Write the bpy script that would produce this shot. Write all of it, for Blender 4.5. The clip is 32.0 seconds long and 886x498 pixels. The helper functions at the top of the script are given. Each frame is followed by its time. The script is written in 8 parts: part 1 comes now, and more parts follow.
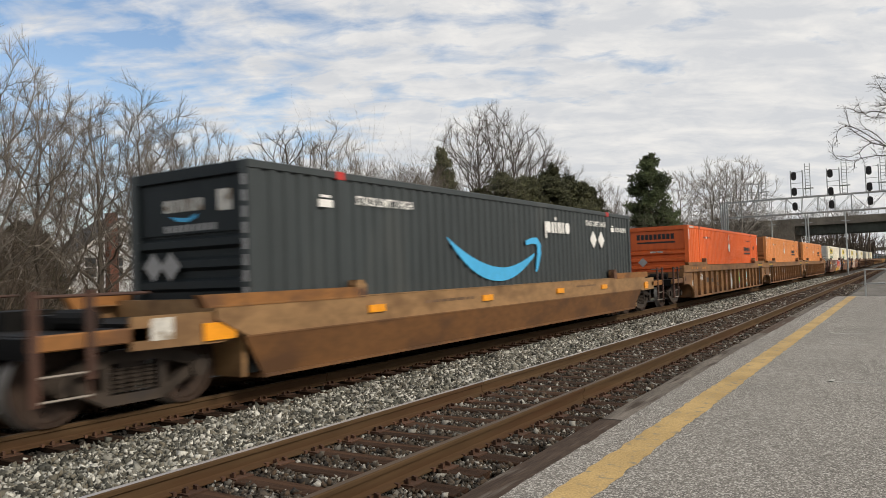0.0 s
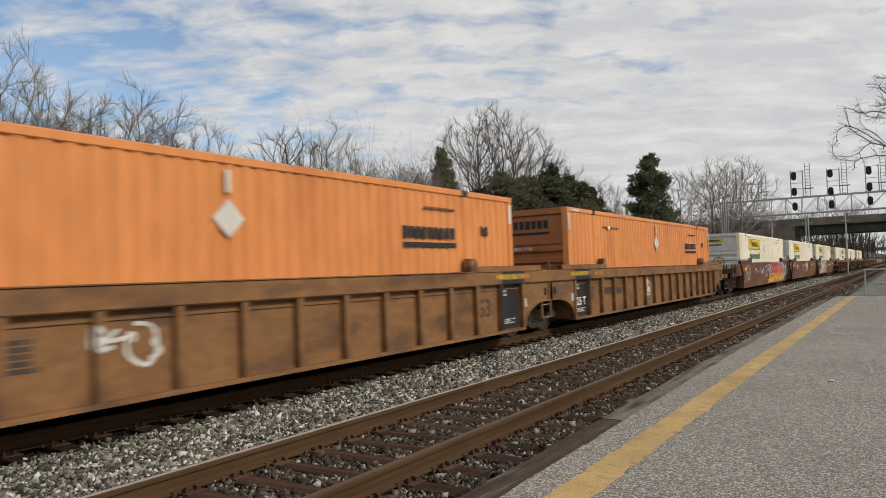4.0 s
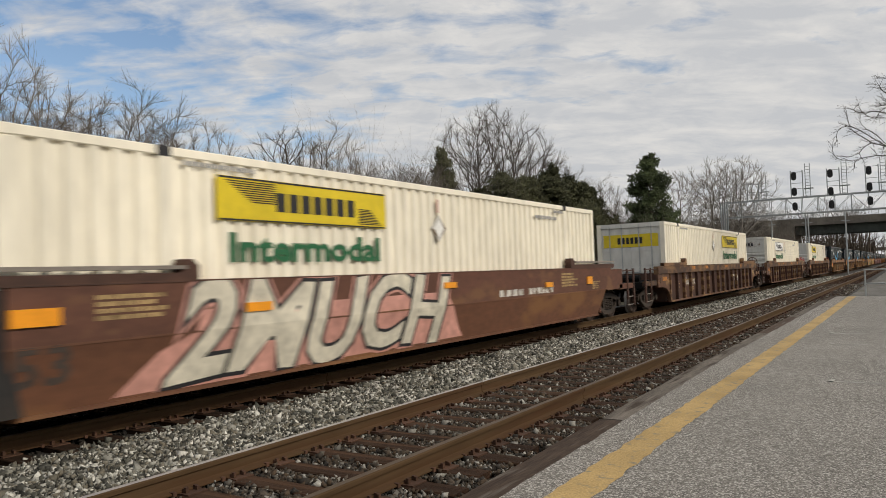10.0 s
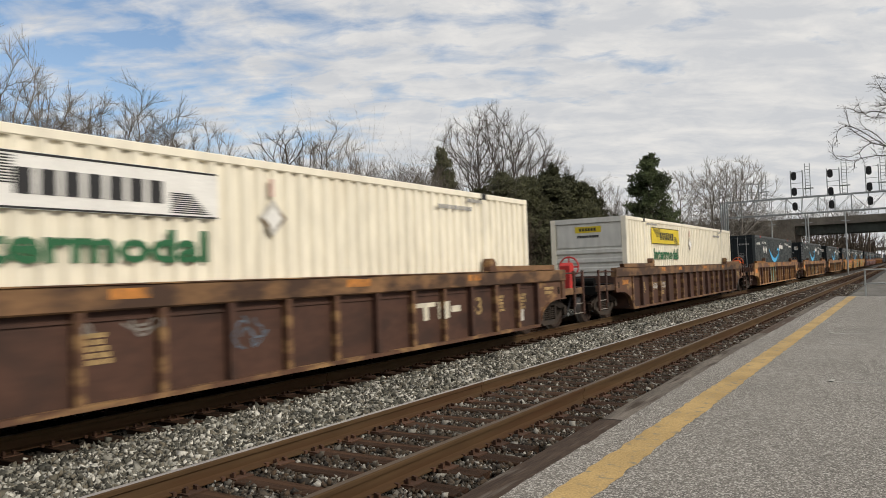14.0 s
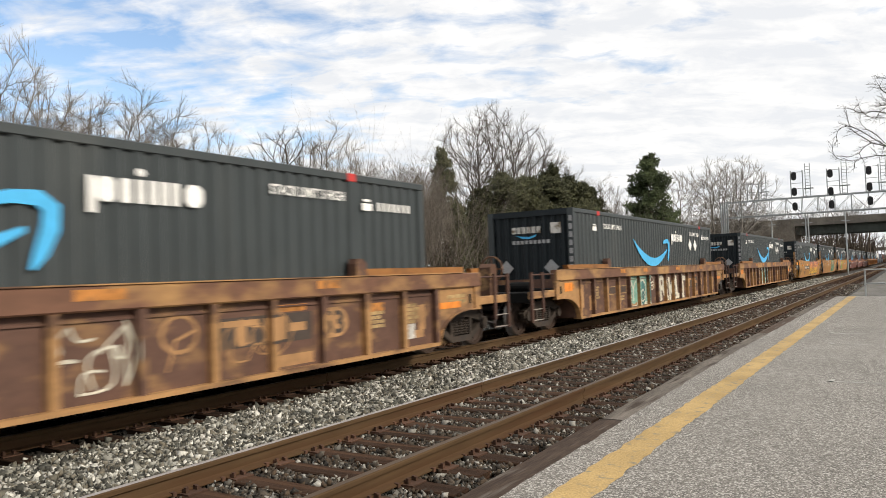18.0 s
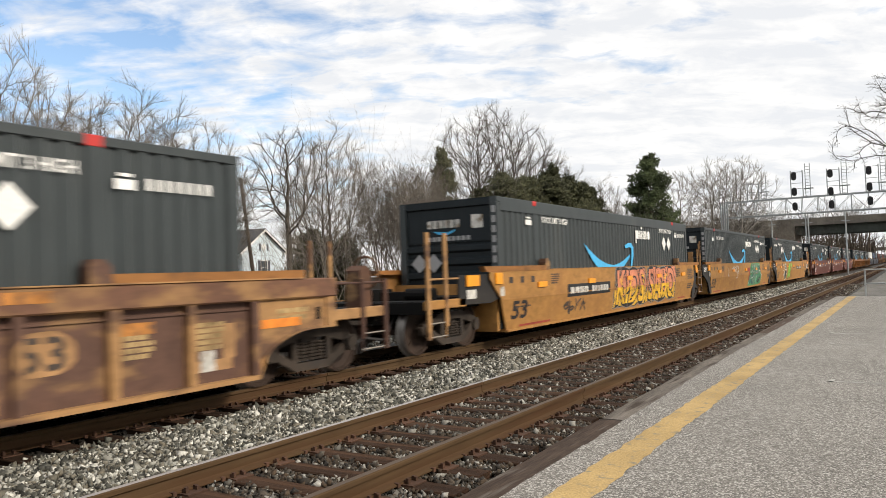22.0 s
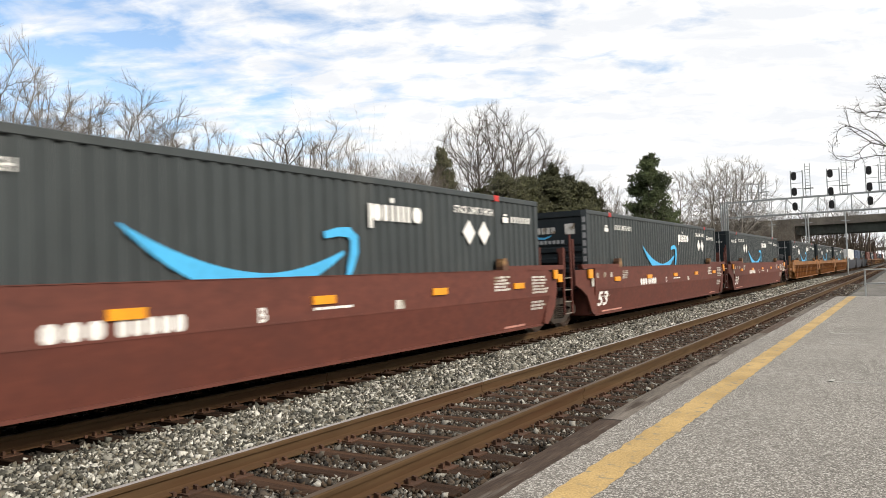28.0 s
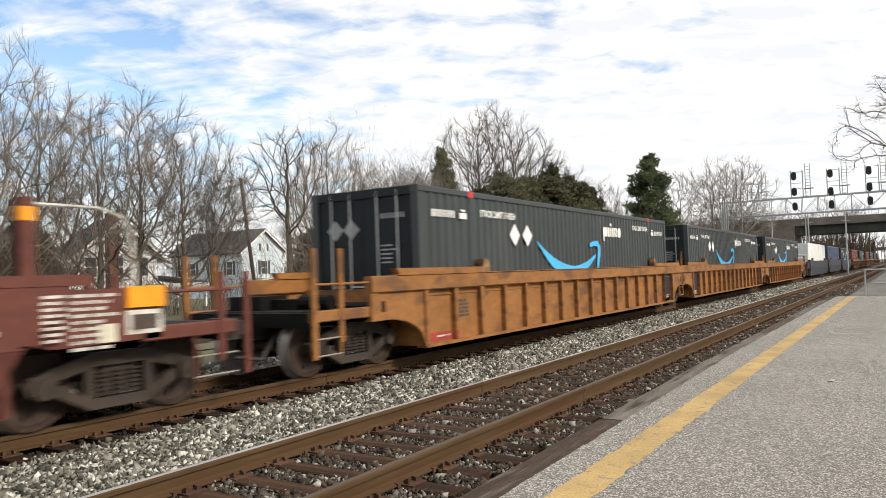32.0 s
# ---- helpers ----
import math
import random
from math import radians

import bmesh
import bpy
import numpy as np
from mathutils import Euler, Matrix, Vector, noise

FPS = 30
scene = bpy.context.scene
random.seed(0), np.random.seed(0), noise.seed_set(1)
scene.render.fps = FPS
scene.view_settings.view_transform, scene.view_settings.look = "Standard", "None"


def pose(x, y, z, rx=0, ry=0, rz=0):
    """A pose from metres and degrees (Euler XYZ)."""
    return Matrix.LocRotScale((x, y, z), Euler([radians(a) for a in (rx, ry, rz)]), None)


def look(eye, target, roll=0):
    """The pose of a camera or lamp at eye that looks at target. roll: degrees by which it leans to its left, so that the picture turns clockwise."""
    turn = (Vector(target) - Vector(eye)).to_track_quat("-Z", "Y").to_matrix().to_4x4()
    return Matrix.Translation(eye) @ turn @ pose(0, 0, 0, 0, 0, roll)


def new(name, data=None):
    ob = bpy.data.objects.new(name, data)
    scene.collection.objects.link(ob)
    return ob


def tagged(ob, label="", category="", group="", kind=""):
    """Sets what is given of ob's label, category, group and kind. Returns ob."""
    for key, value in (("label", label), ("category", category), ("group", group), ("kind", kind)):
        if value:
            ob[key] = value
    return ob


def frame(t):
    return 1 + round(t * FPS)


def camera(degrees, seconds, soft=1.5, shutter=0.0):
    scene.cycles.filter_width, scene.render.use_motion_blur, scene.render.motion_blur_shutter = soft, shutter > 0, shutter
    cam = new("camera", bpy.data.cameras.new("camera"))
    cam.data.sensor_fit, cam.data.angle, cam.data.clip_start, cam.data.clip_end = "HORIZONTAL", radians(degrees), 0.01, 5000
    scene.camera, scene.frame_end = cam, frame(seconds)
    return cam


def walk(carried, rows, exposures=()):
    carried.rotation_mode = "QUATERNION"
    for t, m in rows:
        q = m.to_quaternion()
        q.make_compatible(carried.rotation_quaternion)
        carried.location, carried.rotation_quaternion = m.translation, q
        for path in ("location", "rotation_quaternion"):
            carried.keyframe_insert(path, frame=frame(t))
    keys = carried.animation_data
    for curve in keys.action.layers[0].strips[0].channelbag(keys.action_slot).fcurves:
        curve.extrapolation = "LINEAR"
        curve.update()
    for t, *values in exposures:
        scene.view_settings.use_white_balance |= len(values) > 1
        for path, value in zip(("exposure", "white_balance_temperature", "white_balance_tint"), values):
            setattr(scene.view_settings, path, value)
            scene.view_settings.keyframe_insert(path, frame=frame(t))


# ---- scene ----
# camera: stands still on the platform; its picture darkens while the cream containers fill it
EXPOSURE = [(0.0, -0.28), (1.0, 0.2), (2.0, -0.15), (3.0, -0.5), (6.0, -0.35), (7.0, -0.35), (8.0, -0.85), (9.0, -0.65), (10.0, -0.55), (11.0, -0.74), (12.0, -0.35), (13.0, -0.62), (14.0, -0.4), (14.5, -0.4), (16.5, -0.5), (16.8, -0.42), (17.0, -0.25), (18.0, 0.1), (19.0, 0.13), (20.0, 0.06), (22.0, 0.1), (25.0, -0.05), (28.0, 0.2), (32.0, 0.22)]
EYE = Vector((0.0, 0.0, 1.535))
cam = camera(62.45, 32.0, soft=0.78, shutter=0.3)
AIM = EYE + Vector((-0.53490, 0.84421, 0.03409))
POSE = look(EYE, AIM, -1.99)
walk(cam, [(0.0, POSE), (32.0, POSE)], exposures=[(t, e, 6750, 10) for t, e in EXPOSURE])

# ---- light: hazy winter sun behind broken cloud ----
SUN_EL, SUN_AZ = 33.0, 2.0     # degrees above the ground; degrees from +x towards +y
sun = new("sun", bpy.data.lights.new("sun", "SUN"))
sun.data.energy, sun.data.angle, sun.data.color = 3.2, radians(11.0), (1.0, 0.93, 0.82)
sd = Vector((math.cos(radians(SUN_EL)) * math.cos(radians(SUN_AZ)), math.cos(radians(SUN_EL)) * math.sin(radians(SUN_AZ)), math.sin(radians(SUN_EL))))
sun.matrix_world = look(sd * 60, (0, 0, 0))

world = bpy.data.worlds.new("sky")
scene.world = world
world.use_nodes = True
wn, wl = world.node_tree.nodes, world.node_tree.links
wn.clear()


def wmath(op, a, b):
    n = wn.new("ShaderNodeMath")
    n.operation = op
    for i, x in enumerate((a, b)):
        if isinstance(x, (int, float)):
            n.inputs[i].default_value = x
        else:
            wl.new(x, n.inputs[i])
    return n.outputs[0]


sky = wn.new("ShaderNodeTexSky")
sky.sky_type, sky.sun_disc = "NISHITA", False
sky.sun_elevation, sky.sun_rotation = radians(SUN_EL), radians(90 - SUN_AZ)
sky.air_density, sky.dust_density, sky.ozone_density = 1.0, 1.2, 2.0
coord = wn.new("ShaderNodeTexCoord")
sep = wn.new("ShaderNodeSeparateXYZ")
wl.new(coord.outputs["Generated"], sep.inputs[0])
height = wmath("MAXIMUM", sep.outputs[2], 0.0)
lift = wmath("ADD", height, 0.22)
flat = wn.new("ShaderNodeCombineXYZ")
wl.new(wmath("DIVIDE", sep.outputs[0], lift), flat.inputs[0])
wl.new(wmath("DIVIDE", sep.outputs[1], lift), flat.inputs[1])


def cloud_noise(scale, detail, rough, stretch, turn, shift):
    mp = wn.new("ShaderNodeMapping")
    mp.vector_type = "TEXTURE"
    mp.inputs["Scale"].default_value = stretch
    mp.inputs["Rotation"].default_value = (0, 0, radians(turn))
    mp.inputs["Location"].default_value = shift
    wl.new(flat.outputs[0], mp.inputs[0])
    n = wn.new("ShaderNodeTexNoise")
    n.inputs["Scale"].default_value, n.inputs["Detail"].default_value, n.inputs["Roughness"].default_value = scale, detail, rough
    n.inputs["Distortion"].default_value = 0.3
    wl.new(mp.outputs[0], n.inputs["Vector"])
    return n.outputs["Fac"]


rolls = cloud_noise(7.6, 8, 0.56, (1.35, 0.85, 1), 32, (3.1, 7.7, 0))
sheet = cloud_noise(0.42, 3, 0.5, (1, 1, 1), 0, (1.4, 2.2, 0))
both = wmath("ADD", wmath("ADD", wmath("MULTIPLY", rolls, 0.60), wmath("MULTIPLY", sheet, 0.5)), wmath("MULTIPLY", wmath("ADD", sep.outputs[0], 0.80), 0.145))
ramp = wn.new("ShaderNodeValToRGB")
ramp.color_ramp.elements[0].position, ramp.color_ramp.elements[1].position = 0.42, 0.585
wl.new(both, ramp.inputs[0])
# thicker and flatter towards the horizon
thick = wmath("MINIMUM", wmath("ADD", ramp.outputs[0], wmath("MULTIPLY", wmath("MAXIMUM", wmath("SUBTRACT", 0.15, height), 0.0), 2.6)), 0.97)
tone = wn.new("ShaderNodeValToRGB")
tone.color_ramp.elements[0].position, tone.color_ramp.elements[1].position = 0.40, 0.66
tone.color_ramp.elements[0].color, tone.color_ramp.elements[1].color = (0.78, 0.81, 0.86, 1), (1.0, 1.0, 1.0, 1)
wl.new(cloud_noise(6.5, 8, 0.6, (1.4, 0.8, 1), 32, (0.4, 5.0, 0)), tone.inputs[0])
clear, cloud, mix, wout = wn.new("ShaderNodeBackground"), wn.new("ShaderNodeBackground"), wn.new("ShaderNodeMixShader"), wn.new("ShaderNodeOutputWorld")
clear.inputs[1].default_value, cloud.inputs[1].default_value = 0.19, 1.03
wl.new(sky.outputs[0], clear.inputs[0])
wl.new(tone.outputs[0], cloud.inputs[0])
wl.new(thick, mix.inputs[0])
wl.new(clear.outputs[0], mix.inputs[1])
wl.new(cloud.outputs[0], mix.inputs[2])
wl.new(mix.outputs[0], wout.inputs[0])


# ---- materials ----
def material(name, base, rough=0.7, metal=0.0, spread=0.18, grain=14.0, coarse=0.9, bump=0.15, dirt=None, dirt_amount=0.0, dirt_scale=1.5, random_tint=0.0, island=False, stretch=(1, 1, 1), spec=0.4):
    """A surface with grain at two scales, dirt or rust in patches, bump, and a tint by object or by island."""
    m = bpy.data.materials.new(name)
    m.use_nodes = True
    n, l = m.node_tree.nodes, m.node_tree.links
    b = n["Principled BSDF"]
    b.inputs["Roughness"].default_value, b.inputs["Metallic"].default_value = rough, metal
    b.inputs["Specular IOR Level"].default_value = spec
    tc, mp = n.new("ShaderNodeTexCoord"), n.new("ShaderNodeMapping")
    mp.inputs["Scale"].default_value = stretch
    l.new(tc.outputs["Object"], mp.inputs[0])

    def tex(scale, detail):
        t = n.new("ShaderNodeTexNoise")
        t.inputs["Scale"].default_value, t.inputs["Detail"].default_value = scale, detail
        l.new(mp.outputs[0], t.inputs["Vector"])
        k = n.new("ShaderNodeMapRange")
        for i, x in enumerate((0.30, 0.70, 0.0, 1.0)):
            k.inputs[i + 1].default_value = x
        l.new(t.outputs["Fac"], k.inputs[0])
        return k.outputs[0]

    def mul(a, k, op="MULTIPLY"):
        x = n.new("ShaderNodeMath")
        x.operation = op
        l.new(a, x.inputs[0])
        if isinstance(k, (int, float)):
            x.inputs[1].default_value = k
        else:
            l.new(k, x.inputs[1])
        return x.outputs[0]

    fine, wide = tex(grain, 5), tex(coarse, 3)
    value = mul(mul(mul(fine, spread * 1.6), mul(wide, spread * 1.6), "ADD"), 1.0 - spread * 1.6, "ADD")
    if random_tint:
        if island:
            r = n.new("ShaderNodeNewGeometry").outputs["Random Per Island"]
        else:
            r = n.new("ShaderNodeObjectInfo").outputs["Random"]
        value = mul(value, mul(mul(r, 2 * random_tint), 1 - random_tint, "ADD"))
    col = n.new("ShaderNodeMix")
    col.data_type, col.blend_type = "RGBA", "MULTIPLY"
    col.inputs[0].default_value = 1.0
    col.inputs[6].default_value = (*base, 1)
    comb = n.new("ShaderNodeCombineColor")
    for i in range(3):
        l.new(value, comb.inputs[i])
    l.new(comb.outputs[0], col.inputs[7])
    out = col.outputs[2]
    if dirt:
        d = n.new("ShaderNodeValToRGB")
        d.color_ramp.elements[0].position, d.color_ramp.elements[1].position = 0.80 - 0.6 * dirt_amount, 1.0 - 0.35 * dirt_amount
        l.new(tex(dirt_scale, 6), d.inputs[0])
        dm = n.new("ShaderNodeMix")
        dm.data_type = "RGBA"
        dm.inputs[7].default_value = (*dirt, 1)
        l.new(d.outputs[0], dm.inputs[0])
        l.new(out, dm.inputs[6])
        out = dm.outputs[2]
    l.new(out, b.inputs["Base Color"])
    if bump:
        bp = n.new("ShaderNodeBump")
        bp.inputs["Strength"].default_value, bp.inputs["Distance"].default_value = bump, 0.01
        l.new(fine, bp.inputs["Height"])
        l.new(bp.outputs[0], b.inputs["Normal"])
    return m


def plain(name, base, rough=0.6, metal=0.0):
    return material(name, base, rough, metal, spread=0.1, grain=30, coarse=2.5, bump=0.05)


def chips(name, cell, dark, mid, light, tint, rough=0.95, bump=0.5, low=0.5):
    """Rolled chippings: small cells each of its own grey, with broad worn patches."""
    m = bpy.data.materials.new(name)
    m.use_nodes = True
    n, l = m.node_tree.nodes, m.node_tree.links
    b = n["Principled BSDF"]
    b.inputs["Roughness"].default_value = rough
    b.inputs["Specular IOR Level"].default_value = 0.25
    tc, vo, wide, fine = n.new("ShaderNodeTexCoord"), n.new("ShaderNodeTexVoronoi"), n.new("ShaderNodeTexNoise"), n.new("ShaderNodeTexNoise")
    vo.inputs["Scale"].default_value = 1.0 / cell
    wide.inputs["Scale"].default_value, wide.inputs["Detail"].default_value = low, 4
    fine.inputs["Scale"].default_value, fine.inputs["Detail"].default_value = 9.0, 5
    for t in (vo, wide, fine):
        l.new(tc.outputs["Object"], t.inputs["Vector"])
    sp = n.new("ShaderNodeSeparateColor")
    l.new(vo.outputs["Color"], sp.inputs[0])
    r = n.new("ShaderNodeValToRGB")
    r.color_ramp.elements[0].position, r.color_ramp.elements[0].color = 0.0, (*dark, 1)
    r.color_ramp.elements[1].position, r.color_ramp.elements[1].color = 1.0, (*light, 1)
    e = r.color_ramp.elements.new(0.62)
    e.color = (*mid, 1)
    l.new(sp.outputs[0], r.inputs[0])
    w2 = n.new("ShaderNodeValToRGB")
    w2.color_ramp.elements[0].position, w2.color_ramp.elements[1].position = 0.35, 0.65
    w2.color_ramp.elements[0].color, w2.color_ramp.elements[1].color = (tint, tint, tint, 1), (1, 1, 1, 1)
    ad = n.new("ShaderNodeMath")
    ad.operation = "MULTIPLY_ADD"
    ad.inputs[1].default_value, ad.inputs[2].default_value = 0.45, 0.0
    l.new(fine.outputs["Fac"], ad.inputs[0])
    sm = n.new("ShaderNodeMath")
    sm.operation = "MULTIPLY_ADD"
    sm.inputs[1].default_value = 0.55
    l.new(wide.outputs["Fac"], sm.inputs[0])
    l.new(ad.outputs[0], sm.inputs[2])
    l.new(sm.outputs[0], w2.inputs[0])
    mx = n.new("ShaderNodeMix")
    mx.data_type, mx.blend_type = "RGBA", "MULTIPLY"
    mx.inputs[0].default_value = 1.0
    l.new(r.outputs[0], mx.inputs[6])
    l.new(w2.outputs[0], mx.inputs[7])
    l.new(mx.outputs[2], b.inputs["Base Color"])
    bp = n.new("ShaderNodeBump")
    bp.inputs["Strength"].default_value, bp.inputs["Distance"].default_value = bump, 0.006
    l.new(sp.outputs[1], bp.inputs["Height"])
    l.new(bp.outputs[0], b.inputs["Normal"])
    return m


def stone_material(name, shades):
    """Crushed stone: each piece takes one of several shades."""
    m = material(name, (1, 1, 1), 0.92, spread=0.2, grain=40, coarse=4, bump=0.3)
    n, l = m.node_tree.nodes, m.node_tree.links
    col = [x for x in n if x.bl_idname == "ShaderNodeMix"][0]
    r = n.new("ShaderNodeValToRGB")
    r.color_ramp.elements[0].color, r.color_ramp.elements[1].color = (*shades[0], 1), (*shades[-1], 1)
    for i, c in enumerate(shades[1:-1]):
        e = r.color_ramp.elements.new((i + 1) / (len(shades) - 1))
        e.color = (*c, 1)
    l.new(n.new("ShaderNodeNewGeometry").outputs["Random Per Island"], r.inputs[0])
    l.new(r.outputs[0], col.inputs[6])
    return m


MAT = {
    "asphalt": chips("asphalt", 0.010, (0.105, 0.098, 0.088), (0.235, 0.217, 0.193), (0.58, 0.555, 0.51), 0.78, bump=0.4),
    "yellow_line": material("worn_yellow_paint", (0.42, 0.285, 0.115), 0.85, spread=0.25, grain=60, coarse=1.5, bump=0.4, dirt=(0.22, 0.19, 0.13), dirt_amount=0.25, dirt_scale=9),
    "white_mark": material("worn_white_paint", (0.42, 0.41, 0.38), 0.9, spread=0.3, grain=60, dirt=(0.22, 0.21, 0.19), dirt_amount=0.6, dirt_scale=12),
    "timber_grey": material("bleached_timber", (0.125, 0.108, 0.092), 0.95, spread=0.4, grain=9, stretch=(9, 0.7, 9), bump=0.5, random_tint=0.2, dirt=(0.055, 0.042, 0.033), dirt_amount=0.3, dirt_scale=1.2, spec=0.15),
    "timber": material("weathered_timber", (0.064, 0.045, 0.034), 0.9, spread=0.4, grain=9, stretch=(9, 0.7, 9), bump=0.5, random_tint=0.35, dirt=(0.13, 0.112, 0.095), dirt_amount=0.12, dirt_scale=1.4, spec=0.15),
    "tie": material("creosoted_tie", (0.038, 0.021, 0.013), 0.95, spec=0.15, spread=0.4, grain=8, stretch=(0.6, 9, 9), bump=0.6, random_tint=0.3, dirt=(0.078, 0.042, 0.025), dirt_amount=0.35, dirt_scale=1.2),
    "rail": material("rusted_rail", (0.080, 0.049, 0.025), 0.9, 0.0, spread=0.22, grain=6, coarse=0.3, stretch=(3, 0.25, 3), bump=0.2, dirt=(0.07, 0.036, 0.018), dirt_amount=0.4, dirt_scale=0.8, spec=0.12),
    "railtop": material("polished_rail_top", (0.46, 0.44, 0.44), 0.42, 0.5, spread=0.15, grain=20, stretch=(5, 0.1, 5), bump=0.05),
    "railtop_dull": material("dull_rail_top", (0.085, 0.058, 0.038), 0.6, 0.2, spread=0.2, grain=20, stretch=(5, 0.1, 5), bump=0.05),
    "plate": material("rusted_plate", (0.068, 0.033, 0.019), 0.85, 0.1, spread=0.35, grain=20, random_tint=0.3),
    "stone": stone_material("ballast_stone", ((0.022, 0.021, 0.017), (0.052, 0.051, 0.042), (0.095, 0.094, 0.078), (0.150, 0.132, 0.098), (0.21, 0.205, 0.175), (0.34, 0.33, 0.29), (0.62, 0.60, 0.54))),
    "stone_dirty": stone_material("ballast_stone_dirty", ((0.02, 0.017, 0.014), (0.036, 0.029, 0.022), (0.055, 0.041, 0.028), (0.07, 0.046, 0.028), (0.095, 0.086, 0.072), (0.34, 0.325, 0.29))),
    # ballast under the train, its shade put into near-black stone colours
    "stone_shaded": stone_material("ballast_stone_shaded", ((0.008, 0.007, 0.006), (0.014, 0.012, 0.010), (0.022, 0.018, 0.014), (0.03, 0.024, 0.018), (0.06, 0.052, 0.044))),
    "ballast": material("ballast_bed", (0.034, 0.031, 0.027), 0.95, spread=0.6, grain=22, coarse=3, bump=1.0, dirt=(0.05, 0.04, 0.032), dirt_amount=0.4, dirt_scale=3),
    "ground": material("winter_ground", (0.10, 0.085, 0.05), 0.95, spread=0.4, grain=3, coarse=0.12, bump=0.6, dirt=(0.065, 0.075, 0.03), dirt_amount=0.5, dirt_scale=0.15),
    "gravel": material("grey_gravel", (0.135, 0.128, 0.115), 0.95, spread=0.5, grain=18, coarse=1.0, bump=0.8, dirt=(0.10, 0.09, 0.07), dirt_amount=0.4, dirt_scale=0.6),
    "galv": material("galvanised_steel", (0.36, 0.38, 0.38), 0.6, 0.3, spread=0.15, grain=12),
    "wheel": material("wheel_steel", (0.042, 0.025, 0.017), 0.75, 0.1, spread=0.3, grain=9),
    "tread": material("worn_tread", (0.30, 0.28, 0.26), 0.45, 0.5, spread=0.15, grain=20),
    "bogie": material("bogie_casting", (0.036, 0.026, 0.019), 0.85, 0.0, spread=0.4, grain=6, coarse=1.5, bump=0.3, dirt=(0.035, 0.028, 0.024), dirt_amount=0.4, dirt_scale=2),
    # near-black bed colour standing in for the train's shadow
    "bed_shade": material("shaded_bed", (0.012, 0.010, 0.009), 0.9, spread=0.5, grain=20, coarse=1.5, bump=0.8, spec=0.2),
    "black": material("black_grease", (0.013, 0.012, 0.012), 0.6, spread=0.3, grain=8),
    "white": plain("white_paint", (0.78, 0.77, 0.74)),
    "dim_white": material("faded_white_paint", (0.5, 0.48, 0.44), spread=0.3, grain=9, dirt=(0.2, 0.15, 0.1), dirt_amount=0.4, dirt_scale=5),
    "ink": plain("black_paint", (0.018, 0.018, 0.02)),
    "blue": material("light_blue_paint", (0.055, 0.39, 0.70), 0.55, spread=0.1, grain=8, coarse=1.2),
    "reflector": plain("amber_reflector", (0.78, 0.30, 0.015), 0.35),
    "redmark": plain("red_paint", (0.50, 0.035, 0.03)),
    "grey_diamond": plain("grey_placard", (0.30, 0.30, 0.30)),
    "green_text": plain("green_paint", (0.016, 0.115, 0.045)),
    "sign_yellow": material("yellow_panel", (0.66, 0.50, 0.018), 0.5, spread=0.1, grain=8),
}


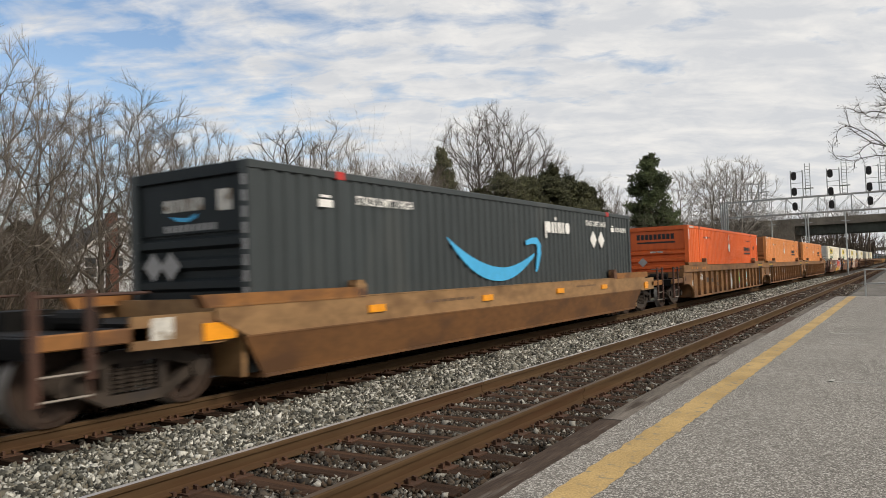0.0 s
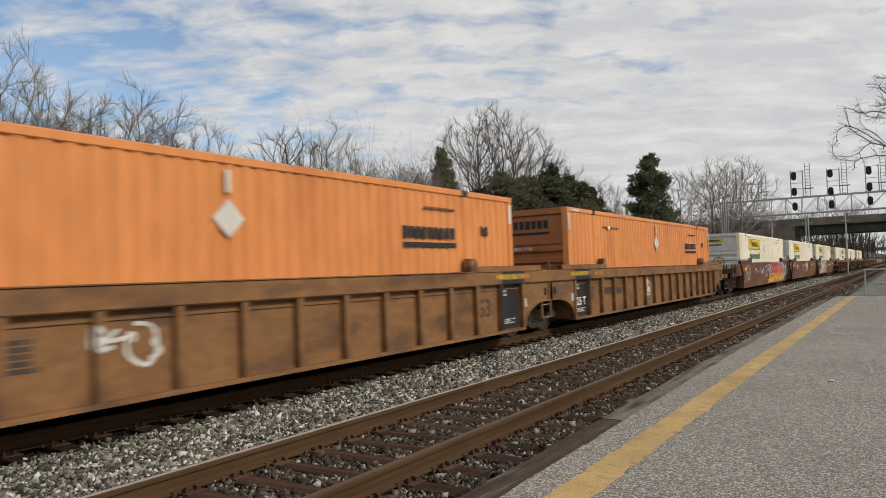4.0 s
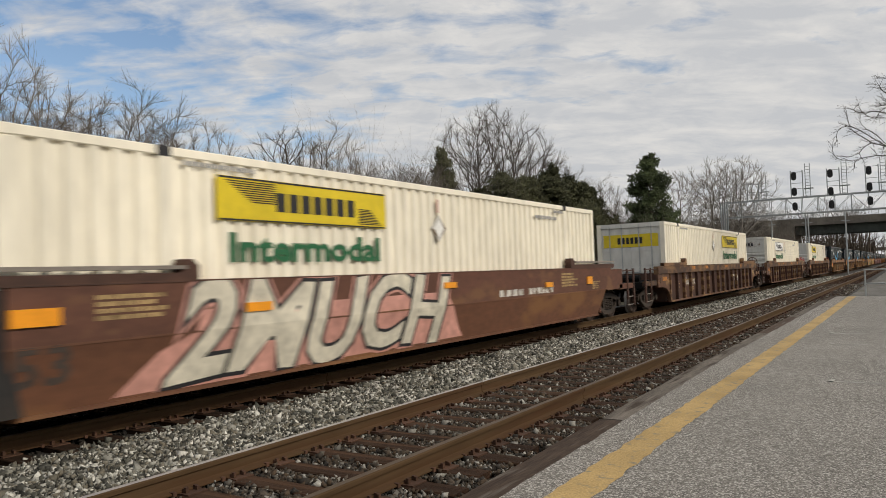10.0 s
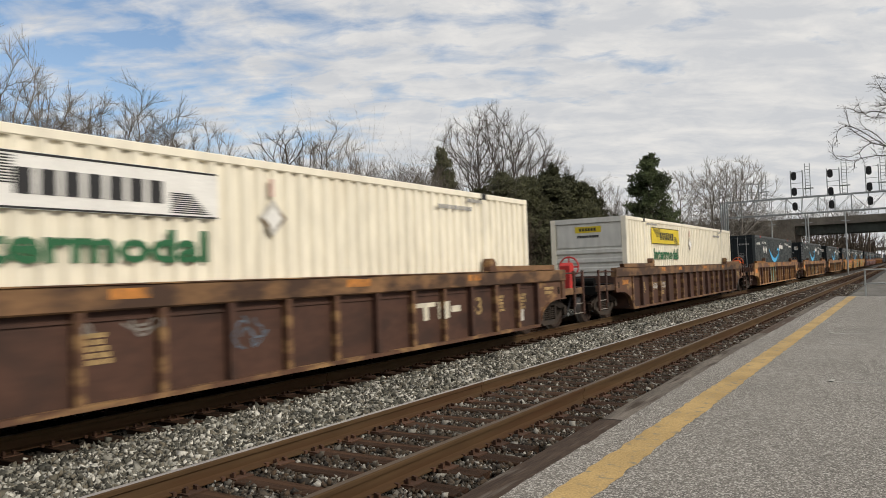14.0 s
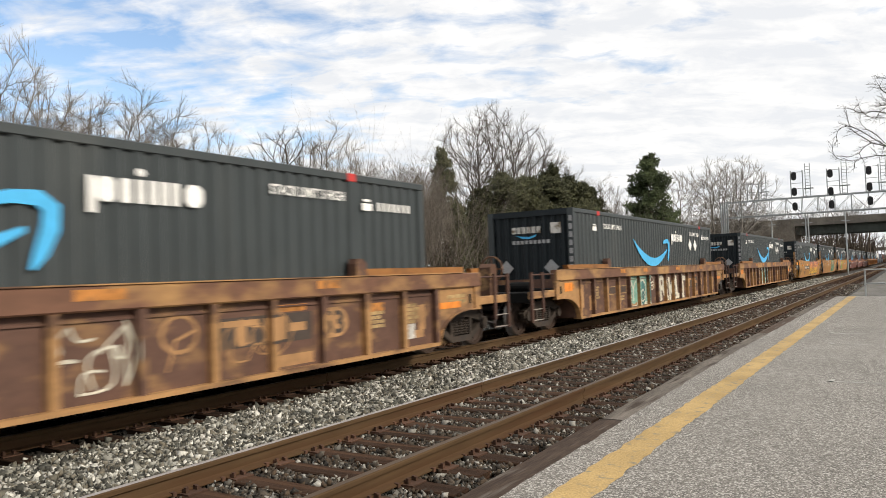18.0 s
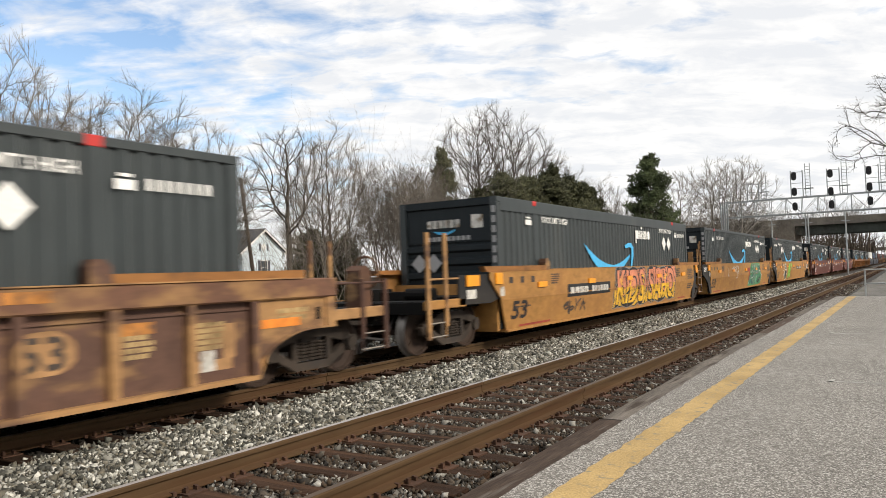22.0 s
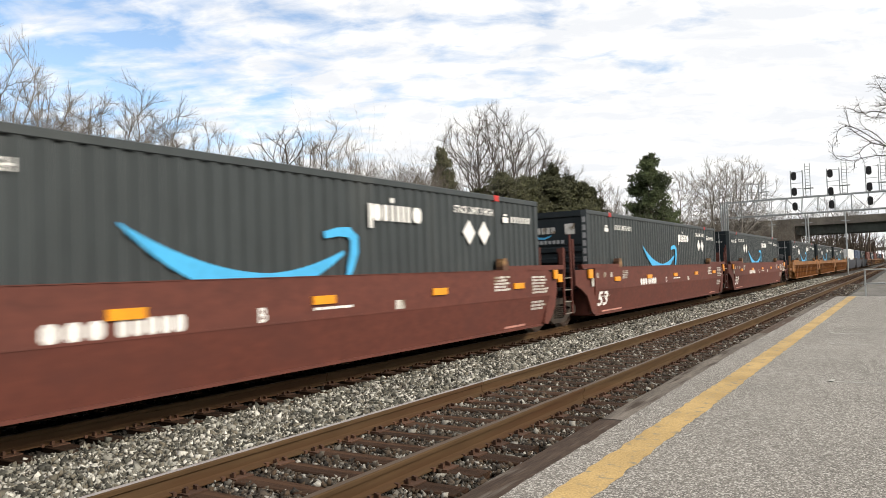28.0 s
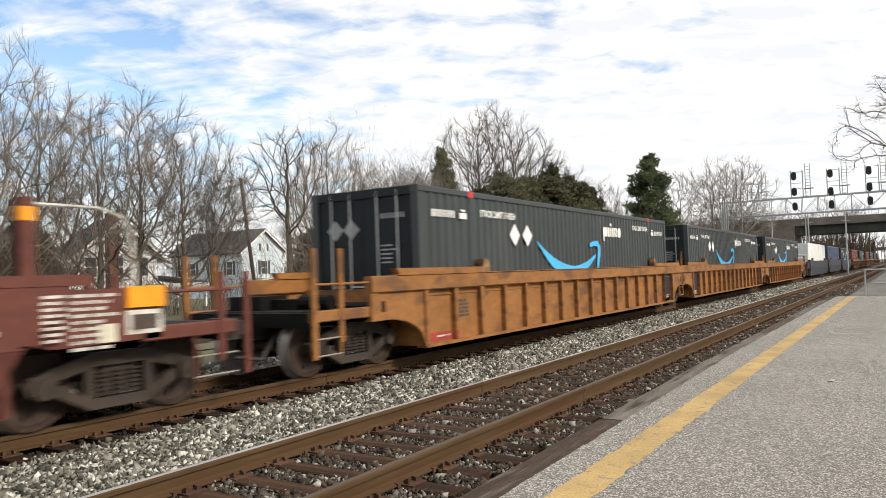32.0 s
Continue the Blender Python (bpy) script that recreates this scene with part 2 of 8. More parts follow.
# ---- mesh helpers ----
class Shape:
    """Collects vertices and faces for one mesh."""

    def __init__(self):
        self.v, self.f = [], []

    def add(self, verts, faces):
        k = len(self.v)
        self.v += [tuple(p) for p in verts]
        self.f += [tuple(i + k for i in q) for q in faces]
        return self

    def box(self, x0, x1, y0, y1, z0, z1):
        return self.add([(x0, y0, z0), (x1, y0, z0), (x1, y1, z0), (x0, y1, z0), (x0, y0, z1), (x1, y0, z1), (x1, y1, z1), (x0, y1, z1)],
                        [(0, 3, 2, 1), (4, 5, 6, 7), (0, 1, 5, 4), (1, 2, 6, 5), (2, 3, 7, 6), (3, 0, 4, 7)])

    def chamfer(self, x0, x1, y0, y1, z0, z1, c=0.02):
        """A box with its edges along y cut."""
        return self.prism([(x0 + c, z0), (x1 - c, z0), (x1, z0 + c), (x1, z1 - c), (x1 - c, z1), (x0 + c, z1), (x0, z1 - c), (x0, z0 + c)], "y", y0, y1)

    def prism(self, poly, axis, a, b):
        """Extrudes a 2D outline: axis y takes (x, z), axis x takes (y, z), axis z takes (x, y)."""
        put = {"y": lambda p, t: (p[0], t, p[1]), "x": lambda p, t: (t, p[0], p[1]), "z": lambda p, t: (p[0], p[1], t)}[axis]
        n = len(poly)
        vs = [put(p, a) for p in poly] + [put(p, b) for p in poly]
        fs = [tuple(range(n - 1, -1, -1)), tuple(range(n, 2 * n))] + [(i, (i + 1) % n, (i + 1) % n + n, i + n) for i in range(n)]
        return self.add(vs, fs)

    def tube(self, p, q, r0, r1=None, n=8, caps=True):
        p, q = Vector(p), Vector(q)
        r1 = r0 if r1 is None else r1
        d = (q - p).normalized()
        u = d.orthogonal().normalized()
        w = d.cross(u)
        ring = [(u * math.cos(2 * math.pi * i / n) + w * math.sin(2 * math.pi * i / n)) for i in range(n)]
        vs = [p + c * r0 for c in ring] + [q + c * r1 for c in ring]
        fs = [(i, (i + 1) % n, (i + 1) % n + n, i + n) for i in range(n)]
        if caps:
            fs += [tuple(range(n - 1, -1, -1)), tuple(range(n, 2 * n))]
        return self.add(vs, fs)

    def bar(self, p, q, w, x0, x1):
        """A flat bar between two (y, z) points, w wide, from x0 to x1."""
        a, b = Vector(p), Vector(q)
        d = (b - a).normalized()
        e = Vector((-d.y, d.x)) * (w / 2)
        a, b = a - d * (w * 0.3), b + d * (w * 0.3)
        return self.prism([a - e, b - e, b + e, a + e], "x", x0, x1)

    def lathe(self, prof, n=28):
        """Turns (x, radius) round the x axis."""
        vs, fs = [], []
        for x, r in prof:
            vs += [(x, r * math.cos(2 * math.pi * i / n), r * math.sin(2 * math.pi * i / n)) for i in range(n)]
        for k in range(len(prof) - 1):
            fs += [(k * n + i, k * n + (i + 1) % n, (k + 1) * n + (i + 1) % n, (k + 1) * n + i) for i in range(n)]
        fs += [tuple(range(n - 1, -1, -1)), tuple(range((len(prof) - 1) * n, len(prof) * n))]
        return self.add(vs, fs)

    def mesh(self, name, smooth=False):
        me = bpy.data.meshes.new(name)
        me.from_pydata(self.v, [], self.f)
        bm = bmesh.new()
        bm.from_mesh(me)
        bmesh.ops.recalc_face_normals(bm, faces=bm.faces)
        bm.to_mesh(me)
        bm.free()
        if smooth:
            me.polygons.foreach_set("use_smooth", [True] * len(me.polygons))
        return me


CACHE = {}


def part(name, shape, mat, parent=None, label="", key=None, at=None, smooth=False):
    """Links a shape as one mesh object under a thing or part. key: shares the mesh between alike parts; shape may then be a function."""
    if key is None or (key, mat) not in CACHE:
        sh = shape() if callable(shape) else shape
        me = sh.mesh(name, smooth)
        me.materials.append(MAT[mat])
        if key is not None:
            CACHE[(key, mat)] = me
    else:
        me = CACHE[(key, mat)]
    ob = new(name, me)
    if parent is not None:
        ob.parent = parent
    if at is not None:
        ob.location = at
    if label:
        tagged(ob, label)
    return ob


def root(name, at, label, category, group="", kind=""):
    ob = new(name)
    ob.empty_display_size = 0.3
    ob.location = at
    return tagged(ob, label, category, group, kind)


def stones(name, mat, boxes, seed, label):
    """Loose ballast: deformed blocks scattered in strips (x0, x1, y0, y1, z, per square metre, size, keep)."""
    rng = np.random.default_rng(seed)
    cube = np.array([(1, 0, 0), (-1, 0, 0), (0, 1, 0), (0, -1, 0), (0, 0, 1), (0, 0, -1)], float) * 1.25
    sides = np.array([(0, 2, 4), (2, 1, 4), (1, 3, 4), (3, 0, 4), (2, 0, 5), (1, 2, 5), (3, 1, 5), (0, 3, 5)])
    allv = []
    for x0, x1, y0, y1, z, dens, size, keep in boxes:
        n = int((x1 - x0) * (y1 - y0) * dens)
        c = np.stack([rng.uniform(x0, x1, n), rng.uniform(y0, y1, n), z + rng.normal(0, 0.014, n)], 1)
        if keep is not None:
            c = c[keep(c)]
            n = len(c)
        s = size * rng.lognormal(0, 0.32, n)
        v = cube[None] * (1 + rng.uniform(-0.4, 0.3, (n, 6, 1))) + rng.uniform(-0.38, 0.38, (n, 6, 3))
        v *= (s[:, None] * rng.uniform(0.55, 1.25, (n, 3)))[:, None, :] * 0.5
        q = rng.normal(size=(n, 4))
        q /= np.linalg.norm(q, axis=1, keepdims=True)
        w, a, b, d = q.T
        rot = np.stack([1 - 2 * (b * b + d * d), 2 * (a * b - d * w), 2 * (a * d + b * w), 2 * (a * b + d * w), 1 - 2 * (a * a + d * d), 2 * (b * d - a * w),
                        2 * (a * d - b * w), 2 * (b * d + a * w), 1 - 2 * (a * a + b * b)], 1).reshape(n, 3, 3)
        allv.append(np.einsum("nij,nkj->nki", rot, v) + c[:, None, :])
    v = np.concatenate(allv)
    n = len(v)
    f = (sides[None] + (np.arange(n) * 6)[:, None, None]).reshape(-1)
    me = bpy.data.meshes.new(name)
    me.vertices.add(n * 6)
    me.vertices.foreach_set("co", v.reshape(-1))
    me.loops.add(len(f))
    me.loops.foreach_set("vertex_index", f)
    me.polygons.add(n * 8)
    me.polygons.foreach_set("loop_start", np.arange(0, len(f), 3))
    me.update(calc_edges=True)
    me.materials.append(MAT[mat])
    ob = new(name, me)
    return tagged(ob, label, "gravel", kind="stuff")

# ---- setting ----
NEAR, FAR = -4.39, -8.778        # the two tracks' centre lines; they run along y, and z = 0 is the top of the rails
PLAT_Z = 0.10
END_Y = 33.0                     # where the platform ends


def sheet(name, x0, x1, y0, y1, z, mat, label, nx=1, ny=1, rough=0.0, thick=0.0):
    s = Shape()
    if thick:
        s.box(x0, x1, y0, y1, z - thick, z)
    else:
        vs = [(x0 + (x1 - x0) * i / nx, y0 + (y1 - y0) * j / ny, z + (noise.noise((i * 0.7, j * 0.7, 3)) * rough if rough else 0)) for j in range(ny + 1) for i in range(nx + 1)]
        s.add(vs, [(j * (nx + 1) + i, j * (nx + 1) + i + 1, (j + 1) * (nx + 1) + i + 1, (j + 1) * (nx + 1) + i) for j in range(ny) for i in range(nx)])
    return tagged(part(name, s, mat), label, kind="structure")


sheet("ground", -2200, 2200, -600, 2600, -0.5, "ground", "flat winter ground of brown earth and thin grass")
# a dark strip paints the shade below the wagons
tagged(part("grease_strip", Shape().box(-9.50, -8.05, -30, 300, -0.26, -0.241), "bed_shade"), "near-black strip between the far rails, painted shade under the train", kind="structure")
bed = Shape().prism([(-13.2, -0.5), (-11.6, -0.25), (-2.35, -0.25), (-2.35, -0.5)], "y", -40, 420)
tagged(part("ballast_bed", bed, "ballast"), "grey crushed-stone bed under both tracks", kind="structure")


def edge(y):
    """The asphalt's edge draws back a little along the platform."""
    return -2.265 - 0.020 * min(max(y - 4.0, -4.0), 9.0)


# the asphalt's ragged edge laps over the timbers
slab = Shape()
brim = [(edge(y) + 0.022 * noise.noise((y * 2.3, 0, 5)) + 0.012 * noise.noise((y * 9.0, 0, 2)), y) for y in [-12 + 0.09 * i for i in range(501)] if y < END_Y] + [(edge(END_Y), END_Y)]
k = len(brim)
slab.add([(x, y, PLAT_Z) for x, y in brim] + [(9.0, y, PLAT_Z) for x, y in brim], [(i, i + k, i + k + 1, i + 1) for i in range(k - 1)])
slab.add([(x, y, PLAT_Z) for x, y in brim] + [(x, y, PLAT_Z - 0.5) for x, y in brim], [(i, i + 1, i + k + 1, i + k) for i in range(k - 1)])
slab.add([(brim[-1][0], END_Y, PLAT_Z), (9.0, END_Y, PLAT_Z), (9.0, END_Y, PLAT_Z - 0.5), (brim[-1][0], END_Y, PLAT_Z - 0.5)], [(0, 3, 2, 1)])
tagged(part("platform", slab, "asphalt"), "worn grey asphalt station platform with fine chippings", kind="structure")
sheet("gravel_verge", -2.3, 30.0, END_Y + 0.02, 160, -0.12, "gravel", "grey gravel verge beyond the platform's end", nx=20, ny=60, rough=0.06)

# timbers along the platform's edge
timbers = root("platform_edge", (0, 0, 0), "dark weathered timber edging along the asphalt platform", "edging", kind="structure")
rng = random.Random(4)
for y, y1, mat in ((-6.0, 1.4, "timber"), (1.4, 6.74, "timber"), (6.78, 11.6, "timber_grey"), (11.62, 16.2, "timber_grey"), (16.24, 21.0, "timber"), (21.04, 25.6, "timber_grey"), (25.63, 30.1, "timber_grey"), (30.13, END_Y, "timber")):
    a, b = edge(y) + rng.uniform(-0.012, 0.012), edge(y1) + rng.uniform(-0.012, 0.012)
    tb = Shape()
    for k in range(10):
        u, w = k / 10, (k + 1) / 10
        ya, yb = y + (y1 - y) * u, y + (y1 - y) * w
        xa, xb = a + (b - a) * u, a + (b - a) * w
        za, zb = [PLAT_Z - 0.004 + 0.010 * noise.noise((q * 0.8, 1, 1)) for q in (ya, yb)]
        wa, wb = [0.235 + 0.014 * noise.noise((q * 1.1, 4, 1)) for q in (ya, yb)]
        sec = [(0.03, -0.4), (0.03, 0.0), (-0.97, 0.0), (-1.0, -0.022), (-1.0, -0.4)]
        tb.add([(xa + wa * p, ya, za + q) for p, q in sec] + [(xb + wb * p, yb, zb + q) for p, q in sec], [(i, i + 1, i + 6, i + 5) for i in range(4)] + ([(4, 3, 2, 1, 0)] if k == 0 else []) + ([(5, 6, 7, 8, 9)] if k == 9 else []))
    part("timber", tb, mat, timbers, "grey bleached timber" if mat == "timber_grey" else "dark brown timber")

# the yellow line: ragged painted strip
line = Shape()
rng = random.Random(9)
ys = [-2 + 0.11 * i for i in range(int((END_Y + 1.9) / 0.11))]
# faint chalky marks on the asphalt
marks = Shape()
for x, y0, y1 in ((-0.60, 9.78, 9.82), (-0.92, 14.16, 14.20), (-1.08, 16.20, 16.26)):
    marks.box(x - 0.28, x + 0.34, y0, y1, PLAT_Z, PLAT_Z + 0.004).box(x - 0.26, x - 0.20, y0, y1 + 0.16, PLAT_Z, PLAT_Z + 0.004)
tagged(part("chalk_mark", marks, "white_mark"), "faint white line on the asphalt", kind="structure")
le = [-2.005 + rng.uniform(-0.012, 0.012) for _ in ys]
re = [-1.735 + rng.uniform(-0.014, 0.014) for _ in ys]
line.add([(a, yy, PLAT_Z + 0.004) for a, yy in zip(le, ys)] + [(b, yy, PLAT_Z + 0.004) for b, yy in zip(re, ys)],
         [(i, i + len(ys), i + len(ys) + 1, i + 1) for i in range(len(ys) - 1)])
tagged(part("yellow_line", line, "yellow_line"), "worn yellow safety line painted along the platform", kind="structure")

# rails, ties, plates
RAIL = [(-0.07, -0.172), (0.07, -0.172), (0.07, -0.16), (0.022, -0.142), (0.010, -0.128), (0.010, -0.052), (0.034, -0.042), (0.036, -0.010), (0.028, 0.0), (-0.028, 0.0), (-0.036, -0.010), (-0.034, -0.042),
        (-0.010, -0.052), (-0.010, -0.128), (-0.022, -0.142), (-0.07, -0.16)]
PITCH = 0.5
rng = random.Random(3)


def plate_shape():
    s = Shape().box(-0.18, 0.18, -0.10, 0.10, -0.186, -0.174)
    for sx in (-0.105, -0.085, 0.085, 0.105):
        for sy in (-0.06, 0.05):
            s.box(sx - 0.014, sx + 0.014, sy - 0.014, sy + 0.014, -0.176, -0.135 + 0.01 * math.sin(sx * 90 + sy * 40))
    # rail anchors
    s.box(-0.085, 0.085, -0.17, -0.135, -0.185, -0.15)
    return s


for name, cx, top, dim in (("near_track", NEAR, "railtop", 1), ("far_track", FAR, "railtop_dull", 0)):
    tr = root(name, (cx, 0, 0), "brown rusted steel rails on dark timber ties in crushed stone", "railway track", kind="structure")
    for side in (-1, 1):
        for k in range(12):
            a, b = -30 + 39.0 * k, 9 + 39.0 * k - 0.012
            rl = part("rail", Shape().prism(RAIL, "y", 0, 38.988), "rail", tr, key=("rail",), at=(side * 0.7525, a, 0))
            part("running_surface", Shape().prism([(-0.030, 0.0015), (0.030, 0.0015), (0.020, 0.003), (-0.020, 0.003)], "y", 0, 38.988), top if side < 0 else "railtop_dull", rl, key=("railtop",))
    far_ties, far_plates = Shape(), Shape()
    for i in range(-8, 420):
        y = i * PITCH + rng.uniform(-0.03, 0.03)
        if y < 62:
            t = part("tie", lambda: Shape().prism([(-0.115, -0.40), (0.115, -0.40), (0.115, -0.195), (0.10, -0.184), (-0.10, -0.184), (-0.115, -0.195)], "x", -1.3, 1.3), "tie", tr, key=("tie",), at=(rng.uniform(-0.06, 0.06), y, rng.uniform(-0.008, 0)))
            t.rotation_euler = (0, 0, rng.uniform(-0.012, 0.012))
            if y < 45:
                for side in (-1, 1):
                    part("tie_plate", plate_shape, "plate", t, key=("plate",), at=(side * 0.7525 - t.location.x, 0, 0.004))
        else:
            far_ties.box(-1.3, 1.3, y - 0.115, y + 0.115, -0.40, -0.186)
    tagged(part("distant_ties", far_ties, "tie", tr), kind="stuff")

# loose stones
def crib(c):
    return (np.abs(((c[:, 1] / PITCH + 0.5) % 1) - 0.5) > 0.205) | (c[:, 0] > -3.02)


between = [(-7.60, -5.55, -6, 1.2, -0.222, 700, 0.048, None), (-7.60, -5.55, 1.2, 9, -0.222, 2000, 0.044, None), (-7.60, -5.55, 9, 18, -0.220, 1600, 0.046, None), (-7.60, -5.55, 18, 34, -0.216, 1000, 0.048, None), (-7.60, -5.55, 34, 90, -0.212, 260, 0.075, None)]
stones("ballast_stones", "stone", between + [(-13.0, -10.2, 1, 30, -0.27, 60, 0.08, None)], 11, "loose light-grey crushed stone between the tracks")
# these stones are darkened to paint the shade under the wagons
stones("oily_stones", "stone_shaded", [(-10.1, -7.96, -2.0, 22, -0.230, 480, 0.045, lambda c: np.abs(((c[:, 1] / PITCH + 0.5) % 1) - 0.5) > 0.25), (-10.1, -7.96, 22, 60, -0.225, 160, 0.07, None)], 13, "stone between the far rails, coloured near-black as shade")
stones("crib_stones", "stone_dirty", [(-5.72, -2.62, -5, 1.5, -0.216, 550, 0.048, crib), (-5.72, -2.62, 1.5, 9, -0.216, 1500, 0.038, crib), (-5.72, -2.62, 9, 18, -0.218, 1000, 0.044, crib), (-5.72, -2.62, 18, 32, -0.222, 480, 0.055, crib), (-5.72, -2.62, 32, 60, -0.236, 110, 0.08, None)], 12, "loose brown-stained stone between the near ties")

# ---- train: well wagons and containers ----
LEN = 16.15                      # a 53-foot container
SPEED = [413.4826, -28.5855, 60.6996, -57.2059, 20.4018]


def run(t):
    """How far the train has gone after t seconds."""
    u = t / 32.0
    return sum(c * u ** (k + 1) for k, c in enumerate(SPEED))


def paint(name, base, rust, amount, scale=1.3):
    base, rust = [tuple(0.74 * c for c in k) for k in (base, rust)]
    MAT[name] = material(name, base, 0.7, spread=0.2, grain=7, coarse=0.7, bump=0.12, dirt=rust, dirt_amount=amount, dirt_scale=scale, stretch=(1, 0.6, 1.3))


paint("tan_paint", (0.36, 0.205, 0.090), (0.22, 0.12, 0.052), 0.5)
# the lower side's shade, from sloping inwards, is put into this darker tan
paint("tan_low_shaded", (0.19, 0.085, 0.028), (0.12, 0.055, 0.022), 0.5)
paint("ochre_paint", (0.285, 0.14, 0.054), (0.16, 0.08, 0.038), 0.5)
paint("brown_paint", (0.14, 0.057, 0.034), (0.20, 0.095, 0.045), 0.32, 1.7)
paint("brown_low", (0.165, 0.068, 0.034), (0.25, 0.115, 0.045), 0.42, 1.0)
paint("dark_paint", (0.092, 0.042, 0.027), (0.058, 0.028, 0.019), 0.5)
paint("dark_rib", (0.135, 0.064, 0.036), (0.38, 0.22, 0.095), 0.45, 3.0)
paint("dark_top", (0.27, 0.145, 0.066), (0.08, 0.042, 0.025), 0.75, 2.2)
paint("rust_paint", (0.135, 0.068, 0.046), (0.30, 0.165, 0.075), 0.40, 2.2)
paint("rust_rib", (0.46, 0.25, 0.10), (0.15, 0.078, 0.045), 0.52, 1.8)
paint("rust_top", (0.18, 0.085, 0.05), (0.52, 0.29, 0.11), 0.62, 1.1)
paint("yellow_paint", (0.46, 0.225, 0.06), (0.33, 0.15, 0.045), 0.4, 0.7)
paint("maroon_paint", (0.145, 0.040, 0.026), (0.115, 0.034, 0.024), 0.4, 0.7)
paint("gold_paint", (0.335, 0.142, 0.038), (0.18, 0.08, 0.03), 0.5, 2.0)
# near-black for parts at the wagon ends: the shade there is painted in
paint("end_shade_black", (0.009, 0.0085, 0.008), (0.014, 0.012, 0.010), 0.4)
MAT["end_shade_black"].node_tree.nodes["Principled BSDF"].inputs["Specular IOR Level"].default_value = 0.12
paint("navy_paint", (0.035, 0.04, 0.055), (0.05, 0.04, 0.035), 0.5)
MAT["faint_steel"] = material("pale_steel", (0.24, 0.21, 0.18), 0.6, 0.2, spread=0.2)
paint("panel_black", (0.021, 0.019, 0.018), (0.032, 0.026, 0.022), 0.4)

# dark, orange and peach ends repeat the side paint, darkened as shaded faces
for nm, base, dirt, amt in (("dark_box", (0.036, 0.044, 0.046), (0.050, 0.057, 0.057), 0.3), ("dark_end_shaded", (0.017, 0.022, 0.025), (0.026, 0.031, 0.034), 0.3), ("cream_box", (0.83, 0.775, 0.64), (0.79, 0.725, 0.585), 0.12),
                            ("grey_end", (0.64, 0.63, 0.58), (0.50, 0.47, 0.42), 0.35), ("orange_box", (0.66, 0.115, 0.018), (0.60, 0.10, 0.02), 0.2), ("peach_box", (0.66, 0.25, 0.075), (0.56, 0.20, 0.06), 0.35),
                            ("orange_end", (0.56, 0.10, 0.018), (0.3, 0.06, 0.02), 0.35), ("peach_end_shaded", (0.35, 0.125, 0.04), (0.26, 0.09, 0.03), 0.4), ("blue_box", (0.05, 0.07, 0.12), (0.05, 0.06, 0.09), 0.3), ("white_box", (0.72, 0.72, 0.70), (0.6, 0.58, 0.54), 0.3),
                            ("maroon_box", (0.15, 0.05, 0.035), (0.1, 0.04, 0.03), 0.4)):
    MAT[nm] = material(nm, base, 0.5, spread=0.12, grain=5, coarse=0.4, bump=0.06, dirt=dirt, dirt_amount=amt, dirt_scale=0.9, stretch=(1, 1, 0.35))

MAT["pale_pink"] = plain("faded_pink", (0.62, 0.42, 0.36))

MAT["dark_end_shaded"].node_tree.nodes["Principled BSDF"].inputs["Specular IOR Level"].default_value = 0.15
TEXT = {}


def lettering(name, words, mat, parent, y, z, h, x, width=None, end=False, key=None):
    """Painted words on a side (facing +x, reading along +y) or on an end (facing -y)."""
    k = (words, mat)
    if k not in TEXT:
        cu = bpy.data.curves.new("words", "FONT")
        cu.body, cu.size, cu.resolution_u, cu.offset = words, 1.0, 2, 0.032 if words == "Intermodal" else 0.022
        tmp = bpy.data.objects.new("words", cu)
        scene.collection.objects.link(tmp)
        dg = bpy.context.evaluated_depsgraph_get()
        me = bpy.data.meshes.new_from_object(tmp.evaluated_get(dg))
        bpy.data.objects.remove(tmp)
        me.materials.clear()
        me.materials.append(MAT[mat])
        xs = [v.co.x for v in me.vertices]
        zs = [v.co.y for v in me.vertices]
        TEXT[k] = (me, min(xs), max(xs) - min(xs), min(zs), max(zs) - min(zs))
    me, x0, w, z0, hh = TEXT[k]
    ob = new(name, me)
    ob.parent = parent
    sz = h / hh
    sx = width / w if width else sz
    # letters lie in local x and y
    if end:
        ob.matrix_basis = Matrix.Translation((y, x, z)) @ Matrix(((1, 0, 0, 0), (0, 0, -1, 0), (0, 1, 0, 0), (0, 0, 0, 1))) @ Matrix.Diagonal((sx, sz, 1, 1)) @ Matrix.Translation((-x0, -z0, 0))
    else:
        ob.matrix_basis = Matrix.Translation((x, y, z)) @ Matrix(((0, 0, 1, 0), (1, 0, 0, 0), (0, 1, 0, 0), (0, 0, 0, 1))) @ Matrix.Diagonal((sx, sz, 1, 1)) @ Matrix.Translation((-x0, -z0, 0))
    return ob


def flats(polys, x, end=False, t=0.003):
    """Thin painted shapes on a side plane x (outlines in y, z), or on an end plane y (outlines in x, z)."""
    s = Shape()
    for p in polys:
        if end:
            s.prism(p, "y", x - t, x)
        else:
            s.prism(p, "x", x, x + t)
    return s


def rect(a0, a1, b0, b1):
    return [(a0, b0), (a1, b0), (a1, b1), (a0, b1)]


def diamond(a, b, r):
    return [(a - r, b), (a, b - r), (a + r, b), (a, b + r)]


